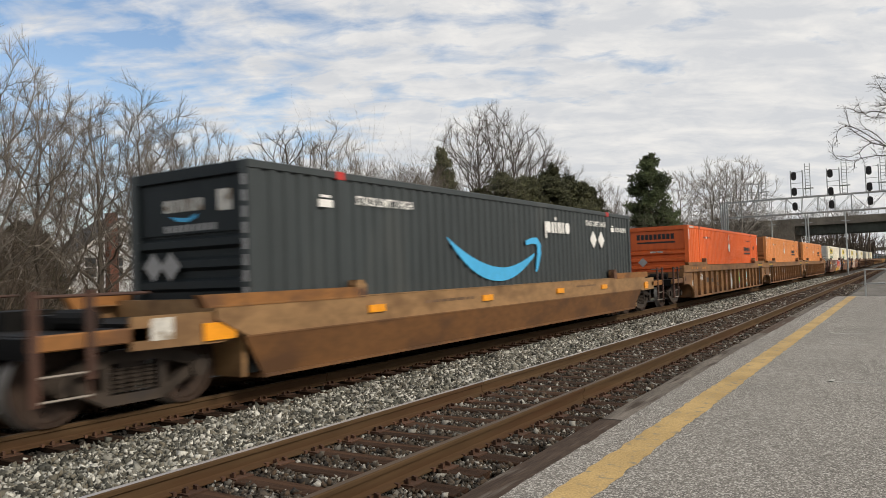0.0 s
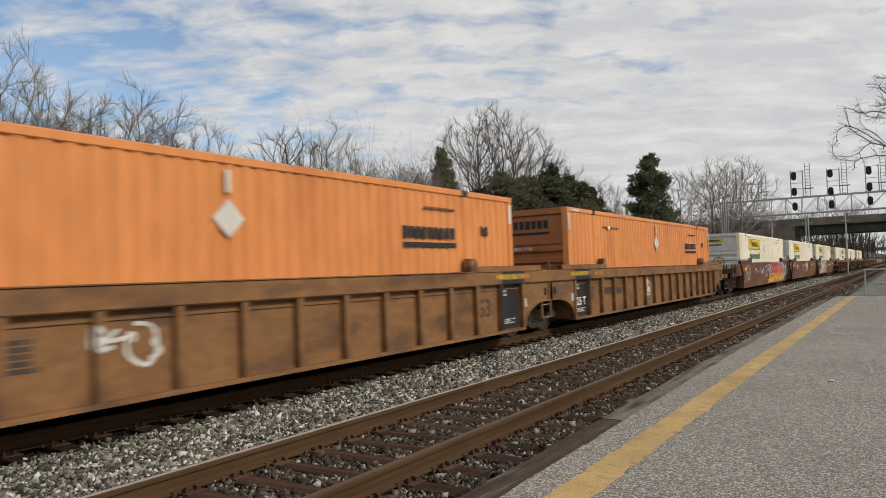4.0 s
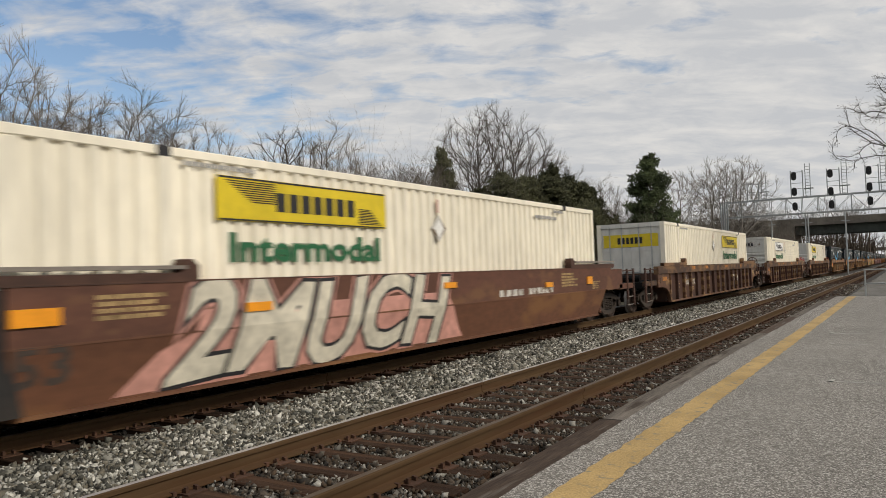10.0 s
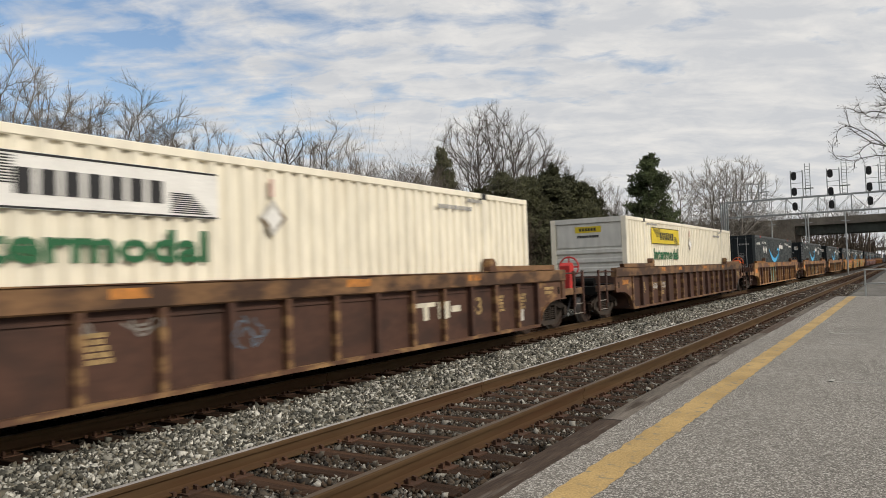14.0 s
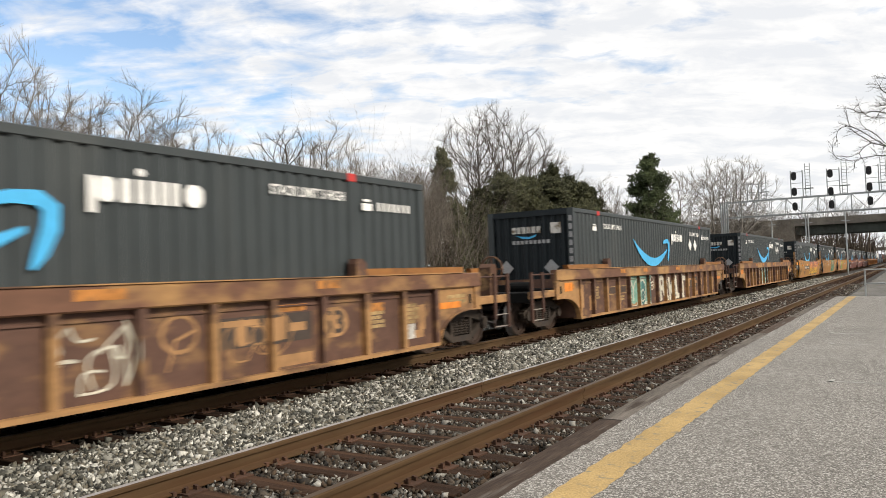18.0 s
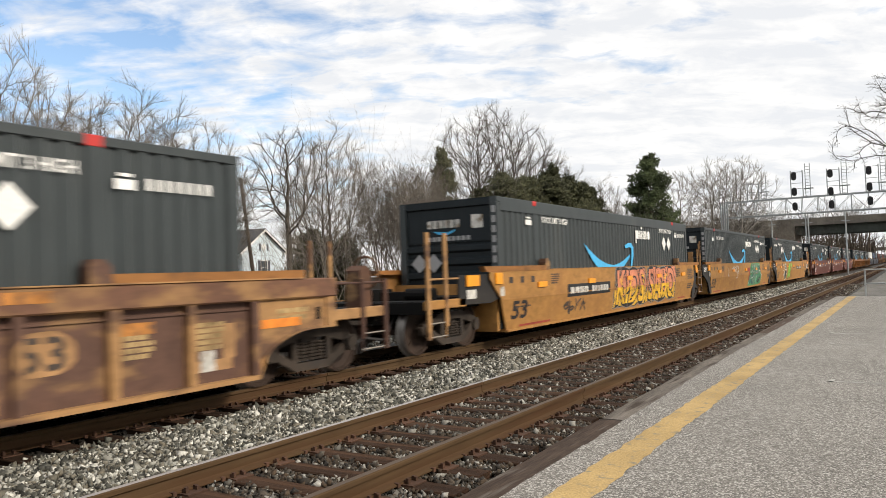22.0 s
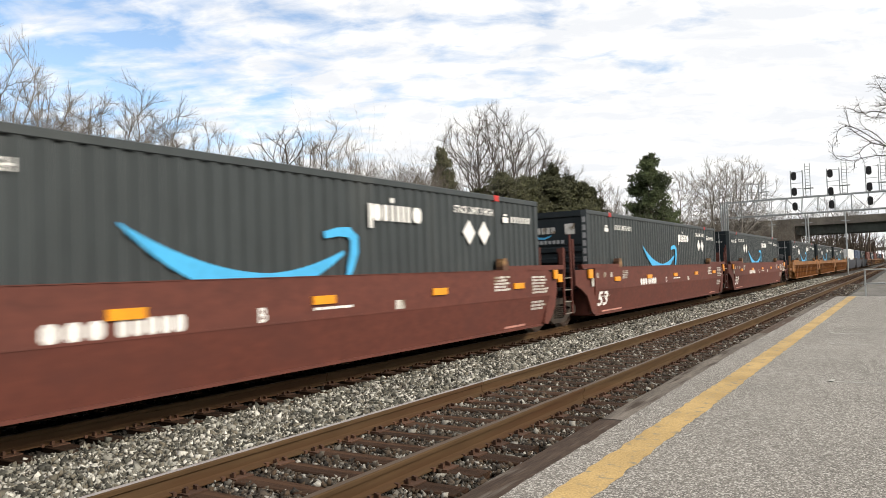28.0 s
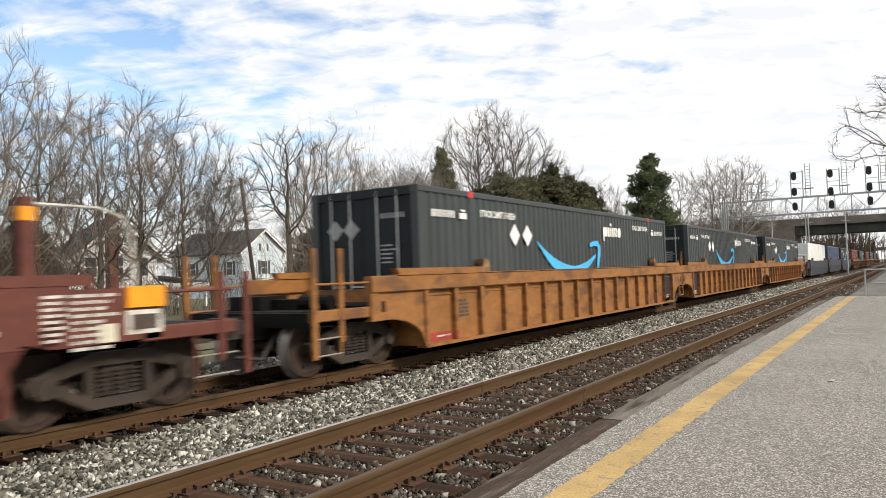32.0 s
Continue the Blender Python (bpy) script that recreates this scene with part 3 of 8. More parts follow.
def bars(y0, y1, z0, z1, rows, seed, gap=0.35):
    """Unreadable lines of writing as rows of short bars."""
    r = random.Random(seed)
    out, h = [], (z1 - z0) / rows
    for i in range(rows):
        y = y0
        end = y1 - (r.random() * 0.35 * (y1 - y0) if rows > 1 else 0)
        while y < end - 0.02:
            w = min(r.uniform(1.2, 4) * h, end - y)
            out.append(rect(y, y + w, z0 + i * h + h * gap / 2, z0 + (i + 1) * h - h * gap / 2))
            y += w + h * 0.35
    return out


def glyphs(y0, y1, z0, z1, n, gap=0.2):
    """A row of n plain upright bars in place of a name or number."""
    w = (y1 - y0) / n
    return [rect(y0 + i * w, y0 + (i + 1 - gap) * w, z0, z1) for i in range(n)]


# ---- containers ----
BOT, TOP = 0.30, 3.196
HW = 1.295
RIB = 0.275


def wall_shape(y0, y1, x, sgn, pitch=RIB, deep=0.028, z0=BOT + 0.14, z1=TOP - 0.11):
    """A corrugated side wall with upright ribs."""
    pts = []
    n = max(1, round((y1 - y0) / pitch))
    p = (y1 - y0) / n
    for i in range(n):
        a = y0 + i * p
        pts += [(a, 0), (a + 0.30 * p, 0), (a + 0.42 * p, -deep), (a + 0.88 * p, -deep)]
    pts.append((y1, 0))
    s = Shape()
    k = len(pts)
    s.add([(x + sgn * d, yy, z0) for yy, d in pts] + [(x + sgn * d, yy, z1) for yy, d in pts] + [(x - sgn * 0.06, yy, z0) for yy, d in pts] + [(x - sgn * 0.06, yy, z1) for yy, d in pts],
          [(i, i + 1, i + 1 + k, i + k) for i in range(k - 1)] + [(i + 2 * k, i + 3 * k, i + 3 * k + 1, i + 2 * k + 1) for i in range(k - 1)])
    return s


def container(at, body, ends, front, label, group, deep=0.036):
    c = root("shipping_container", at, label, "container", group)
    k = body
    POSTS = (1.93, 14.10)
    for sgn in (-1, 1):
        x = sgn * HW
        for k1, (wa, wb) in enumerate(((0.16, POSTS[0] - 0.07), (POSTS[0] + 0.07, POSTS[1] - 0.07), (POSTS[1] + 0.07, LEN - 0.16))):
            part("side_wall", lambda: wall_shape(wa, wb, x - sgn * 0.012, sgn, deep=deep), body, c, key=("wall", sgn, deep, k1))
        part("top_rail", lambda: Shape().chamfer(min(x, x - sgn * 0.09), max(x, x - sgn * 0.09), 0.16, LEN - 0.16, TOP - 0.115, TOP, 0.012), body, c, key=("toprail", sgn))
        part("bottom_rail", lambda: Shape().chamfer(min(x, x - sgn * 0.1), max(x, x - sgn * 0.1), 0.16, LEN - 0.16, BOT, BOT + 0.15, 0.012), body, c, key=("botrail", sgn))
        for yy in POSTS:
            po = part("upright_post", lambda: Shape().box(min(x, x - sgn * 0.06), max(x, x - sgn * 0.06), -0.07, 0.07, BOT + 0.15, TOP - 0.115), body, c, key=("post", sgn), at=(0, yy, 0))
            part("lifting_casting", lambda: Shape().chamfer(min(x - sgn * 0.12, x + sgn * 0.004), max(x - sgn * 0.12, x + sgn * 0.004), -0.10, 0.10, TOP - 0.13, TOP + 0.006, 0.01), "redmark" if body == "dark_box" else "ink", c, "red lifting casting" if body == "dark_box" else "black lifting casting", key=("cast", sgn), at=(0, yy, 0))
        for yy in (0, LEN):
            y0 = 0 if yy == 0 else LEN - 0.17
            part("corner_post", lambda: Shape().chamfer(min(x, x - sgn * 0.16), max(x, x - sgn * 0.16), y0, y0 + 0.17, BOT + 0.12, TOP - 0.12, 0.015), body, c, key=("corner", sgn, yy))
            for z in (BOT, TOP - 0.12):
                part("corner_casting", lambda: Shape().chamfer(min(x + sgn * 0.003, x - sgn * 0.165), max(x + sgn * 0.003, x - sgn * 0.165), y0 - 0.003, y0 + 0.178, z, z + 0.121, 0.01), body, c, key=("casting", sgn, yy, z))

    def roof():
        s = Shape()
        n = 48
        pts = []
        for i in range(n):
            a = 0.16 + i * (LEN - 0.32) / n
            pts += [(a, 0), (a + 0.1, 0), (a + 0.14, -0.02), (a + 0.26, -0.02)]
        pts.append((LEN - 0.16, 0))
        m = len(pts)
        s.add([(-HW + 0.08, y, TOP - 0.015 + d) for y, d in pts] + [(HW - 0.08, y, TOP - 0.015 + d) for y, d in pts] + [(-HW + 0.08, 0.16, TOP - 0.08), (HW - 0.08, 0.16, TOP - 0.08), (HW - 0.08, LEN - 0.16, TOP - 0.08), (-HW + 0.08, LEN - 0.16, TOP - 0.08)],
              [(i, i + m, i + 1 + m, i + 1) for i in range(m - 1)] + [(2 * m, 2 * m + 1, 2 * m + 2, 2 * m + 3)])
        return s
    part("roof", roof, body, c, key=("roof",))
    part("floor", lambda: Shape().box(-HW + 0.1, HW - 0.1, 0.16, LEN - 0.16, BOT + 0.02, BOT + 0.14), body, c, key=("floor",))
    a, b = -HW + 0.16, HW - 0.16
    for which in ("front", "rear"):
        style = front if which == "front" else ("ribbed" if front == "doors" else "doors")
        o = 0.0 if which == "front" else LEN
        d = 1 if which == "front" else -1

        def bx(s, x0, x1, e0, e1, z0, z1):
            ya, yb = o + d * e0, o + d * e1
            return s.box(x0, x1, min(ya, yb), max(ya, yb), z0, z1)
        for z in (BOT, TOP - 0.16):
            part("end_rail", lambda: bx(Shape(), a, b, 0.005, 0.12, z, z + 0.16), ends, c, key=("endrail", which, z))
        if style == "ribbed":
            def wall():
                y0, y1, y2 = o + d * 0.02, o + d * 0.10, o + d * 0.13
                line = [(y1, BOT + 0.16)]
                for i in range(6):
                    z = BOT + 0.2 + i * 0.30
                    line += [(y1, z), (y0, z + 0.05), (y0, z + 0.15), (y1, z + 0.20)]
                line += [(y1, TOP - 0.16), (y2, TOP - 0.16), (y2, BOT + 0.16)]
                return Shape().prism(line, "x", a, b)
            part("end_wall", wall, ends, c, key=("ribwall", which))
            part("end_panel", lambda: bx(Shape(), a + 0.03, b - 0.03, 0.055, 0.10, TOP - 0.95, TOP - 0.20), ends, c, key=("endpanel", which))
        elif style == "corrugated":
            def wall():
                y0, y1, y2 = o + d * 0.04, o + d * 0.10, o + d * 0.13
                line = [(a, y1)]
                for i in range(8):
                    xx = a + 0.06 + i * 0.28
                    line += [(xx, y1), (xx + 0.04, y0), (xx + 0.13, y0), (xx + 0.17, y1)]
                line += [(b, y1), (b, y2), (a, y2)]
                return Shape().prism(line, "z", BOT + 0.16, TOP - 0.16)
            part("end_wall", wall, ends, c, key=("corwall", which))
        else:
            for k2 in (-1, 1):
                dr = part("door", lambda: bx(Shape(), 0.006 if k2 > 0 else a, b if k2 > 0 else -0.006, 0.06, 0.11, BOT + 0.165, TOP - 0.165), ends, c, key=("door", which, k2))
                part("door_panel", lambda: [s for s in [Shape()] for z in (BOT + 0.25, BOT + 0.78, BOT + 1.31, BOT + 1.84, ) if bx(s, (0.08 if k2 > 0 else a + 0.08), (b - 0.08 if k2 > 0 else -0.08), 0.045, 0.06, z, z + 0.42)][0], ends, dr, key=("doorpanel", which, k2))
                for xx in (0.33, 0.80):
                    part("lock_rod", lambda: Shape().tube((k2 * xx, o + d * 0.02, BOT + 0.05), (k2 * xx, o + d * 0.02, TOP - 0.05), 0.019, n=6), "galv", dr, "grey steel lock rod", key=("rod", which, k2, xx))
                    part("lock_handle", lambda: Shape().box(min(k2 * xx, k2 * (xx - 0.3)), max(k2 * xx, k2 * (xx - 0.3)), min(o, o + d * 0.02), max(o, o + d * 0.02), BOT + 1.02, BOT + 1.06), "galv", dr, key=("handle", which, k2, xx))
    return c


def swoosh_outline():
    """A crescent, thickest in its middle, in one outline."""
    ys = [5.02 + 3.9 * i / 26 for i in range(27)]
    up = [(y, 1.84 + (0.62 * ((7.35 - y) / 2.33) ** 1.9 if y < 7.35 else 0.33 * ((y - 7.35) / 1.57) ** 1.7)) for y in ys]
    dn = [(y, 1.55 + (0.89 * ((7.2 - y) / 2.18) ** 2.2 if y < 7.2 else 0.55 * ((y - 7.2) / 1.72) ** 1.9)) for y in ys]
    return up + dn[::-1]


def hook_outline():
    """The hooked tip at the crescent's end."""
    mid = [(8.48, 2.40), (8.80, 2.46), (9.06, 2.46), (9.19, 2.36), (9.18, 2.15), (9.07, 1.88), (8.98, 1.72)]
    wd = [0.11, 0.14, 0.17, 0.20, 0.20, 0.15, 0.05]
    a, b = [], []
    for i, (p, w) in enumerate(zip(mid, wd)):
        q0, q1 = mid[max(0, i - 1)], mid[min(len(mid) - 1, i + 1)]
        l = math.hypot(q1[0] - q0[0], q1[1] - q0[1])
        nx, nz = -(q1[1] - q0[1]) / l * w / 2, (q1[0] - q0[0]) / l * w / 2
        a.append((p[0] + nx, p[1] + nz))
        b.append((p[0] - nx, p[1] - nz))
    return a + b[::-1]


def lozenge(a0, a1, b0, b1, c=0.05):
    """A plain block with cut corners."""
    return [(a0 + c, b0), (a1 - c, b0), (a1, b0 + c), (a1, b1 - c), (a1 - c, b1), (a0 + c, b1), (a0, b1 - c), (a0, b0 + c)]


def dark_container(at, front, dd, group):
    """dd: where the placards stand; doors first puts them at the front."""
    c = container(at, "dark_box", "dark_end_shaded", front, "dark grey corrugated container with a light blue swoosh", group, deep=0.036)
    x = HW + 0.006
    dz = 0.0 if front == "corrugated" or dd == "front" else -0.21
    part("swoosh", lambda: flats([swoosh_outline()], x, t=0.004), "blue", c, "light blue painted swoosh", key=("smile",), at=(0, 0, dz))
    part("swoosh_tip", lambda: flats([hook_outline()], x + 0.002, t=0.004), "blue", c, key=("smiletip",), at=(0, 0, dz))
    # the wordmark as plain white bars
    tagged(part("wordmark", lambda: flats([rect(9.59, 9.69, 2.34, 2.75), lozenge(9.70, 9.93, 2.47, 2.75), lozenge(9.99, 10.13, 2.47, 2.75, 0.02), rect(10.20, 10.30, 2.47, 2.75), lozenge(10.19, 10.31, 2.79, 2.88, 0.03)] + [rect(10.37 + 0.155 * i, 10.47 + 0.155 * i, 2.47, 2.75) for i in range(3)] + [lozenge(10.86, 11.14, 2.47, 2.75, 0.07)], x), "white", c, "white painted wordmark of plain bars", key=("word",)), kind="stuff")
    lettering("stack_notice", "STACK LIMIT 3 HIGH", "white", c, 2.30, 2.70, 0.15, x, 1.60)
    lettering("stack_notice", "STACK LIMIT 3 HIGH", "white", c, 12.30, 2.74, 0.15, x, 1.60)
    tagged(part("number_mark", lambda: flats(glyphs(14.75, 15.75, 2.63, 2.77, 7, 0.5) + [rect(14.34, 14.60, 2.62, 2.74), rect(14.38, 14.56, 2.77, 2.81)], x), "white", c, key=("numR",)), kind="stuff")
    if dd == "rear":
        tagged(part("type_mark", lambda: flats([rect(1.40, 1.72, 2.62, 2.74), rect(1.45, 1.67, 2.77, 2.81)], x), "white", c, key=("numF",)), kind="stuff")
        y0, gap = (12.35, 0.83) if front == "corrugated" else (12.85, 0.62)
    else:
        tagged(part("type_mark", lambda: flats(glyphs(0.45, 1.30, 2.63, 2.77, 7, 0.5) + [rect(1.45, 1.72, 2.62, 2.74), rect(1.5, 1.67, 2.77, 2.81)], x), "white", c, key=("numF2",)), kind="stuff")
        y0, gap = (3.0, 0.83) if dd == "front" else (3.85, 0.65)
    for yy in (y0, y0 + gap):
        part("placard", lambda: flats([diamond(0, 2.36, 0.25)], x, t=0.008), "white", c, "white diamond placard", key=("diamond",), at=(0, yy, 0))
    # upright tall letters on the corner post
    if front != "doors":
        tagged(part("corner_number", lambda: flats([rect(HW - 0.13, HW - 0.03, TOP - 0.35 - i * 0.22, TOP - 0.20 - i * 0.22) for i in range(10)], -0.004, end=True), "grey_diamond", c, key=("cornum",)), kind="stuff")
        tagged(part("end_wordmark", lambda: flats(glyphs(-0.55, 0.35, TOP - 0.62, TOP - 0.44, 6, 0.22), 0.05 if front == "ribbed" else 0.036, end=True), "dim_white", c, "white end wordmark", key=("endword", front)), kind="stuff")
        part("end_swoosh", lambda: flats([[(-0.42, TOP - 0.68), (-0.25, TOP - 0.76), (-0.02, TOP - 0.78), (0.16, TOP - 0.72), (0.2, TOP - 0.66), (0.0, TOP - 0.72), (-0.25, TOP - 0.70)]], 0.05 if front == "ribbed" else 0.036, end=True), "blue", c, key=("endsmile", front))
        tagged(part("end_number", lambda: flats(glyphs(-0.55, 0.62, 2.28, 2.38, 9, 0.3), 0.05 if front == "ribbed" else 0.036, end=True), "grey_diamond", c, key=("endnum", front)), kind="stuff")
        part("end_sticker", lambda: flats([rect(0.62, 0.92, TOP - 0.66, TOP - 0.36)], 0.05 if front == "ribbed" else 0.036, end=True), "dim_white", c, "cream square sticker", key=("sticker", front))
        for xx in ((-0.75, 0.62) if front == "corrugated" else (-0.78, -0.38)):
            part("placard", lambda: flats([diamond(0, 1.78 if front == "ribbed" else 1.62, 0.22)], 0.012, end=True), "grey_diamond", c, key=("enddia", front), at=(xx, 0, 0))
    else:
        tagged(part("door_number", lambda: flats(glyphs(0.40, 0.98, 2.62, 2.72, 7, 0.45) + bars(0.38, 0.74, 1.75, 2.15, 5, 5, 0.6), 0.044, end=True), "grey_diamond", c, key=("doornum",)), kind="stuff")
        for xx in (-0.72, -0.32):
            part("placard", lambda: flats([diamond(0, 2.45, 0.2)], 0.044, end=True), "grey_diamond", c, key=("doordia",), at=(xx, 0, 0))
    return c


def cream_container(at, front, sign_y, style, group):
    c = container(at, "cream_box", "grey_end", front, "cream white corrugated container with a haulier's panel", group, deep=0.05)
    x = HW + 0.006
    y0 = sign_y
    yellow = style == "yellow"
    sg = part("haulier_panel", lambda: flats([rect(0, 3.62, 2.335, 2.925)], x, t=0.004), "sign_yellow" if yellow else "white", c, "yellow haulier's panel with dark bars" if yellow else "white haulier's panel with dark bars", key=("panel", yellow), at=(0, y0, 0))
    part("panel_mark", lambda: flats([rect(0.02, 3.6, 2.895, 2.92), rect(0.02, 3.6, 2.34, 2.362)] + [rect(0.15 + 0.05 * i, 1.05, 2.86 - 0.03 * i, 2.875 - 0.03 * i) for i in range(10)] + [rect(2.9, 3.2 + 0.03 * i, 2.62 - 0.026 * i, 2.635 - 0.026 * i) for i in range(10)]
         + glyphs(1.06, 2.86, 2.49, 2.76, 7, 0.28), x + 0.005), "ink", sg, "black bars", key=("panelbars",))
    lettering("service_word", "Intermodal", "green_text", c, y0 + 0.2, 1.78, 0.40, x, 3.24)
    ph = part("placard_holder", lambda: flats([diamond(7.98, 2.40, 0.26)], x, t=0.012), "dim_white", c, "white diamond placard holder", key=("holder",))
    part("placard_insert", lambda: flats([diamond(7.98, 2.40, 0.17)], x + 0.012, t=0.004), "white", ph, key=("insert",))
    part("holder_strip", lambda: flats([rect(7.94, 8.01, 2.70, 2.95)], x, t=0.01), "pale_pink", ph, "faded pink strip", key=("holderstrip",))
    tagged(part("small_print", lambda: flats(glyphs(2.2, 3.4, 2.99, 3.05, 12, 0.3) + glyphs(12.3, 13.6, 2.80, 2.88, 9, 0.3) + glyphs(13.4, 14.0, 2.98, 3.05, 6, 0.3), x), "grey_diamond", c, key=("print",)), kind="stuff")
    if front == "doors":
        part("end_banner", lambda: flats([rect(-1.05, 1.05, 2.30, 2.78)], 0.038, end=True), "sign_yellow", c, "yellow end banner", key=("banner",))
        tagged(part("banner_mark", lambda: flats(glyphs(-0.5, 0.5, 2.42, 2.66, 6, 0.3), 0.032, end=True), "ink", c, key=("bannerbars",)), kind="stuff")
    elif style == "yellow":
        part("end_banner", lambda: flats([rect(-0.45, 0.45, 2.72, 2.92)], 0.05, end=True), "sign_yellow", c, "yellow end plate", key=("banner2",))
        tagged(part("banner_mark", lambda: flats(glyphs(-0.3, 0.3, 2.77, 2.87, 6, 0.3) + glyphs(-0.38, 0.38, 2.55, 2.63, 9, 0.2), 0.045, end=True), "ink", c, key=("bannerbars2",)), kind="stuff")
    else:
        part("end_banner", lambda: flats([rect(-0.9, 0.9, 2.56, 2.92)], 0.05, end=True), "dim_white", c, "white end plate", key=("banner3",))
        tagged(part("banner_mark", lambda: flats(glyphs(-0.5, 0.5, 2.64, 2.82, 6, 0.3), 0.045, end=True), "ink", c, key=("bannerbars3",)), kind="stuff")
    return c


def orange_container(at, bright, group):
    body, ends = ("orange_box", "orange_end") if bright else ("peach_box", "peach_end_shaded")
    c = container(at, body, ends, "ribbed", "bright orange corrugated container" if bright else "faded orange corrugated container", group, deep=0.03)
    x = HW + 0.006
    tagged(part("wordmark", lambda: flats(glyphs(11.9, 13.7, 2.20, 2.42, 9, 0.25) + [rect(11.9, 13.7, 2.04, 2.13)], x), "ink", c, "black wordmark bars", key=("schn",)), kind="stuff")
    part("placard_holder", lambda: flats([diamond(7.98, 2.36, 0.26), rect(7.94, 8.02, 2.70, 3.0)], x, t=0.01), "grey_end", c, key=("holder2",))
    part("print_patch", lambda: flats([rect(3.05, 3.22, 2.68, 2.79)], x + 0.004), "white", c, key=("printpatch",))
    part("roof_strip", lambda: flats([rect(0.20, 0.95, TOP - 0.10, TOP - 0.03)], x), "dim_white", c, "cream strip along the top rail", key=("roofstrip",))
    tagged(part("small_print", lambda: flats(glyphs(2.6, 4.0, 2.71, 2.77, 12, 0.5) + glyphs(12.6, 13.7, 2.74, 2.80, 8, 0.3) + [rect(14.7, 14.76, 2.3, 2.5), rect(14.86, 15.0, 2.3, 2.5)], x), "ink", c, key=("schnprint",)), kind="stuff")
    tagged(part("end_wordmark", lambda: flats(glyphs(-0.85, 0.75, 2.66, 2.88, 9, 0.22) + [rect(-0.85, 0.75, 2.50, 2.57)], 0.05, end=True), "ink", c, key=("schnend",)), kind="stuff")
    part("end_label", lambda: flats([rect(-0.3, -0.05, 2.10, 2.17), rect(0.0, 0.25, 2.10, 2.17)], 0.012, end=True), "dim_white", c, key=("schnlab",))
    part("placard", lambda: flats([diamond(-0.62, 1.72, 0.2)], 0.012, end=True), "grey_diamond", c, "grey diamond placard", key=("schndia",))
    part("corner_strip", lambda: flats([rect(15.98, 16.1, 2.6, 3.02), rect(0.05, 0.15, 2.6, 3.02)], x), "grey_end", c, key=("strip",))
    return c


# ---- bogies ----
def frame_shape(sgn):
    s = Shape()
    x0, x1 = (0.93, 1.06) if sgn > 0 else (-1.06, -0.93)
    for m in (-1, 1):
        for p, q, w in (((m * 1.03, 0.48), (m * 0.76, 0.60), 0.15), ((m * 0.76, 0.60), (m * 0.34, 0.70), 0.15), ((m * 0.78, 0.44), (m * 0.36, 0.22), 0.12), ((m * 0.37, 0.24), (m * 0.37, 0.70), 0.10)):
            s.bar(p, q, w, x0, x1)
        s.tube((x0 - 0.02, m * 0.89, 0.46), (x1 + 0.05 * sgn if sgn > 0 else x0 - 0.05, m * 0.89, 0.46), 0.115, n=14)
        s.box(x0, x1, m * 0.89 - 0.16, m * 0.89 + 0.16, 0.50, 0.60)
    s.bar((-0.36, 0.71), (0.36, 0.71), 0.15, x0, x1)
    s.bar((-0.36, 0.215), (0.36, 0.215), 0.12, x0, x1)
    return s


def coil_shape():
    """One coil spring, turned round an upright axis."""
    s = Shape()
    prof = []
    for i in range(6):
        z = 0.30 + i * 0.05
        prof += [(z, 0.06), (z + 0.006, 0.086), (z + 0.024, 0.086), (z + 0.03, 0.06)]
    n = 10
    vs = [(r * math.cos(2 * math.pi * k / n), r * math.sin(2 * math.pi * k / n), z) for z, r in prof for k in range(n)]
    s.add(vs, [(j * n + k, j * n + (k + 1) % n, (j + 1) * n + (k + 1) % n, (j + 1) * n + k) for j in range(len(prof) - 1) for k in range(n)])
    return s


def wheel_shape():
    s = Shape()
    for g in (-1, 1):
        prof = [(0.66, 0.485), (0.685, 0.49), (0.70, 0.462), (0.83, 0.452), (0.835, 0.40), (0.795, 0.385), (0.775, 0.24), (0.80, 0.16), (0.86, 0.14), (0.86, 0.0)]
        s.lathe([(g * x, r) for x, r in prof], 30)
        # tall chalk-like wear patches give the disc its grain
        for k in range(3):
            a = k * 2.1 + 0.3
            s.box(min(g * 0.79, g * 0.815), max(g * 0.79, g * 0.815), 0.30 * math.cos(a) - 0.02, 0.30 * math.cos(a) + 0.02, 0.30 * math.sin(a) - 0.02, 0.30 * math.sin(a) + 0.02)
    s.tube((-0.8, 0, 0), (0.8, 0, 0), 0.085, n=10)
    return s


WHEELS = ([], [])


def bogie(car, y):
    b = part("bogie", lambda: Shape().box(-1.0, 1.0, -0.2, 0.2, 0.42, 0.72).box(-0.25, 0.25, -0.25, 0.25, 0.7, 0.80).box(-0.85, 0.85, -0.62, -0.5, 0.35, 0.5).box(-0.85, 0.85, 0.5, 0.62, 0.35, 0.5), "bogie", car, "grimy cast-steel four-wheel bogie", key=("bolster",), at=(0, y, 0))
    for sgn in (-1, 1):
        part("side_frame", lambda: frame_shape(sgn), "bogie", b, key=("frame", sgn))
        for yy in (-0.19, 0.0, 0.19):
            part("spring", coil_shape, "bogie", b, key=("coil",), at=(sgn * 1.0, yy, 0))
    for i, yy in enumerate((-0.89, 0.89)):
        w = part("wheelset", wheel_shape, "wheel", b, "worn steel wheelset", key=("wheelset",), at=(0, yy, 0.455))
        if len(w.data.materials) == 1:
            w.data.materials.append(MAT["tread"])
            for f in w.data.polygons:
                if min(math.hypot(*w.data.vertices[k].co.yz) for k in f.vertices) > 0.44:
                    f.material_index = 1
        WHEELS[i].append(w)
    return b


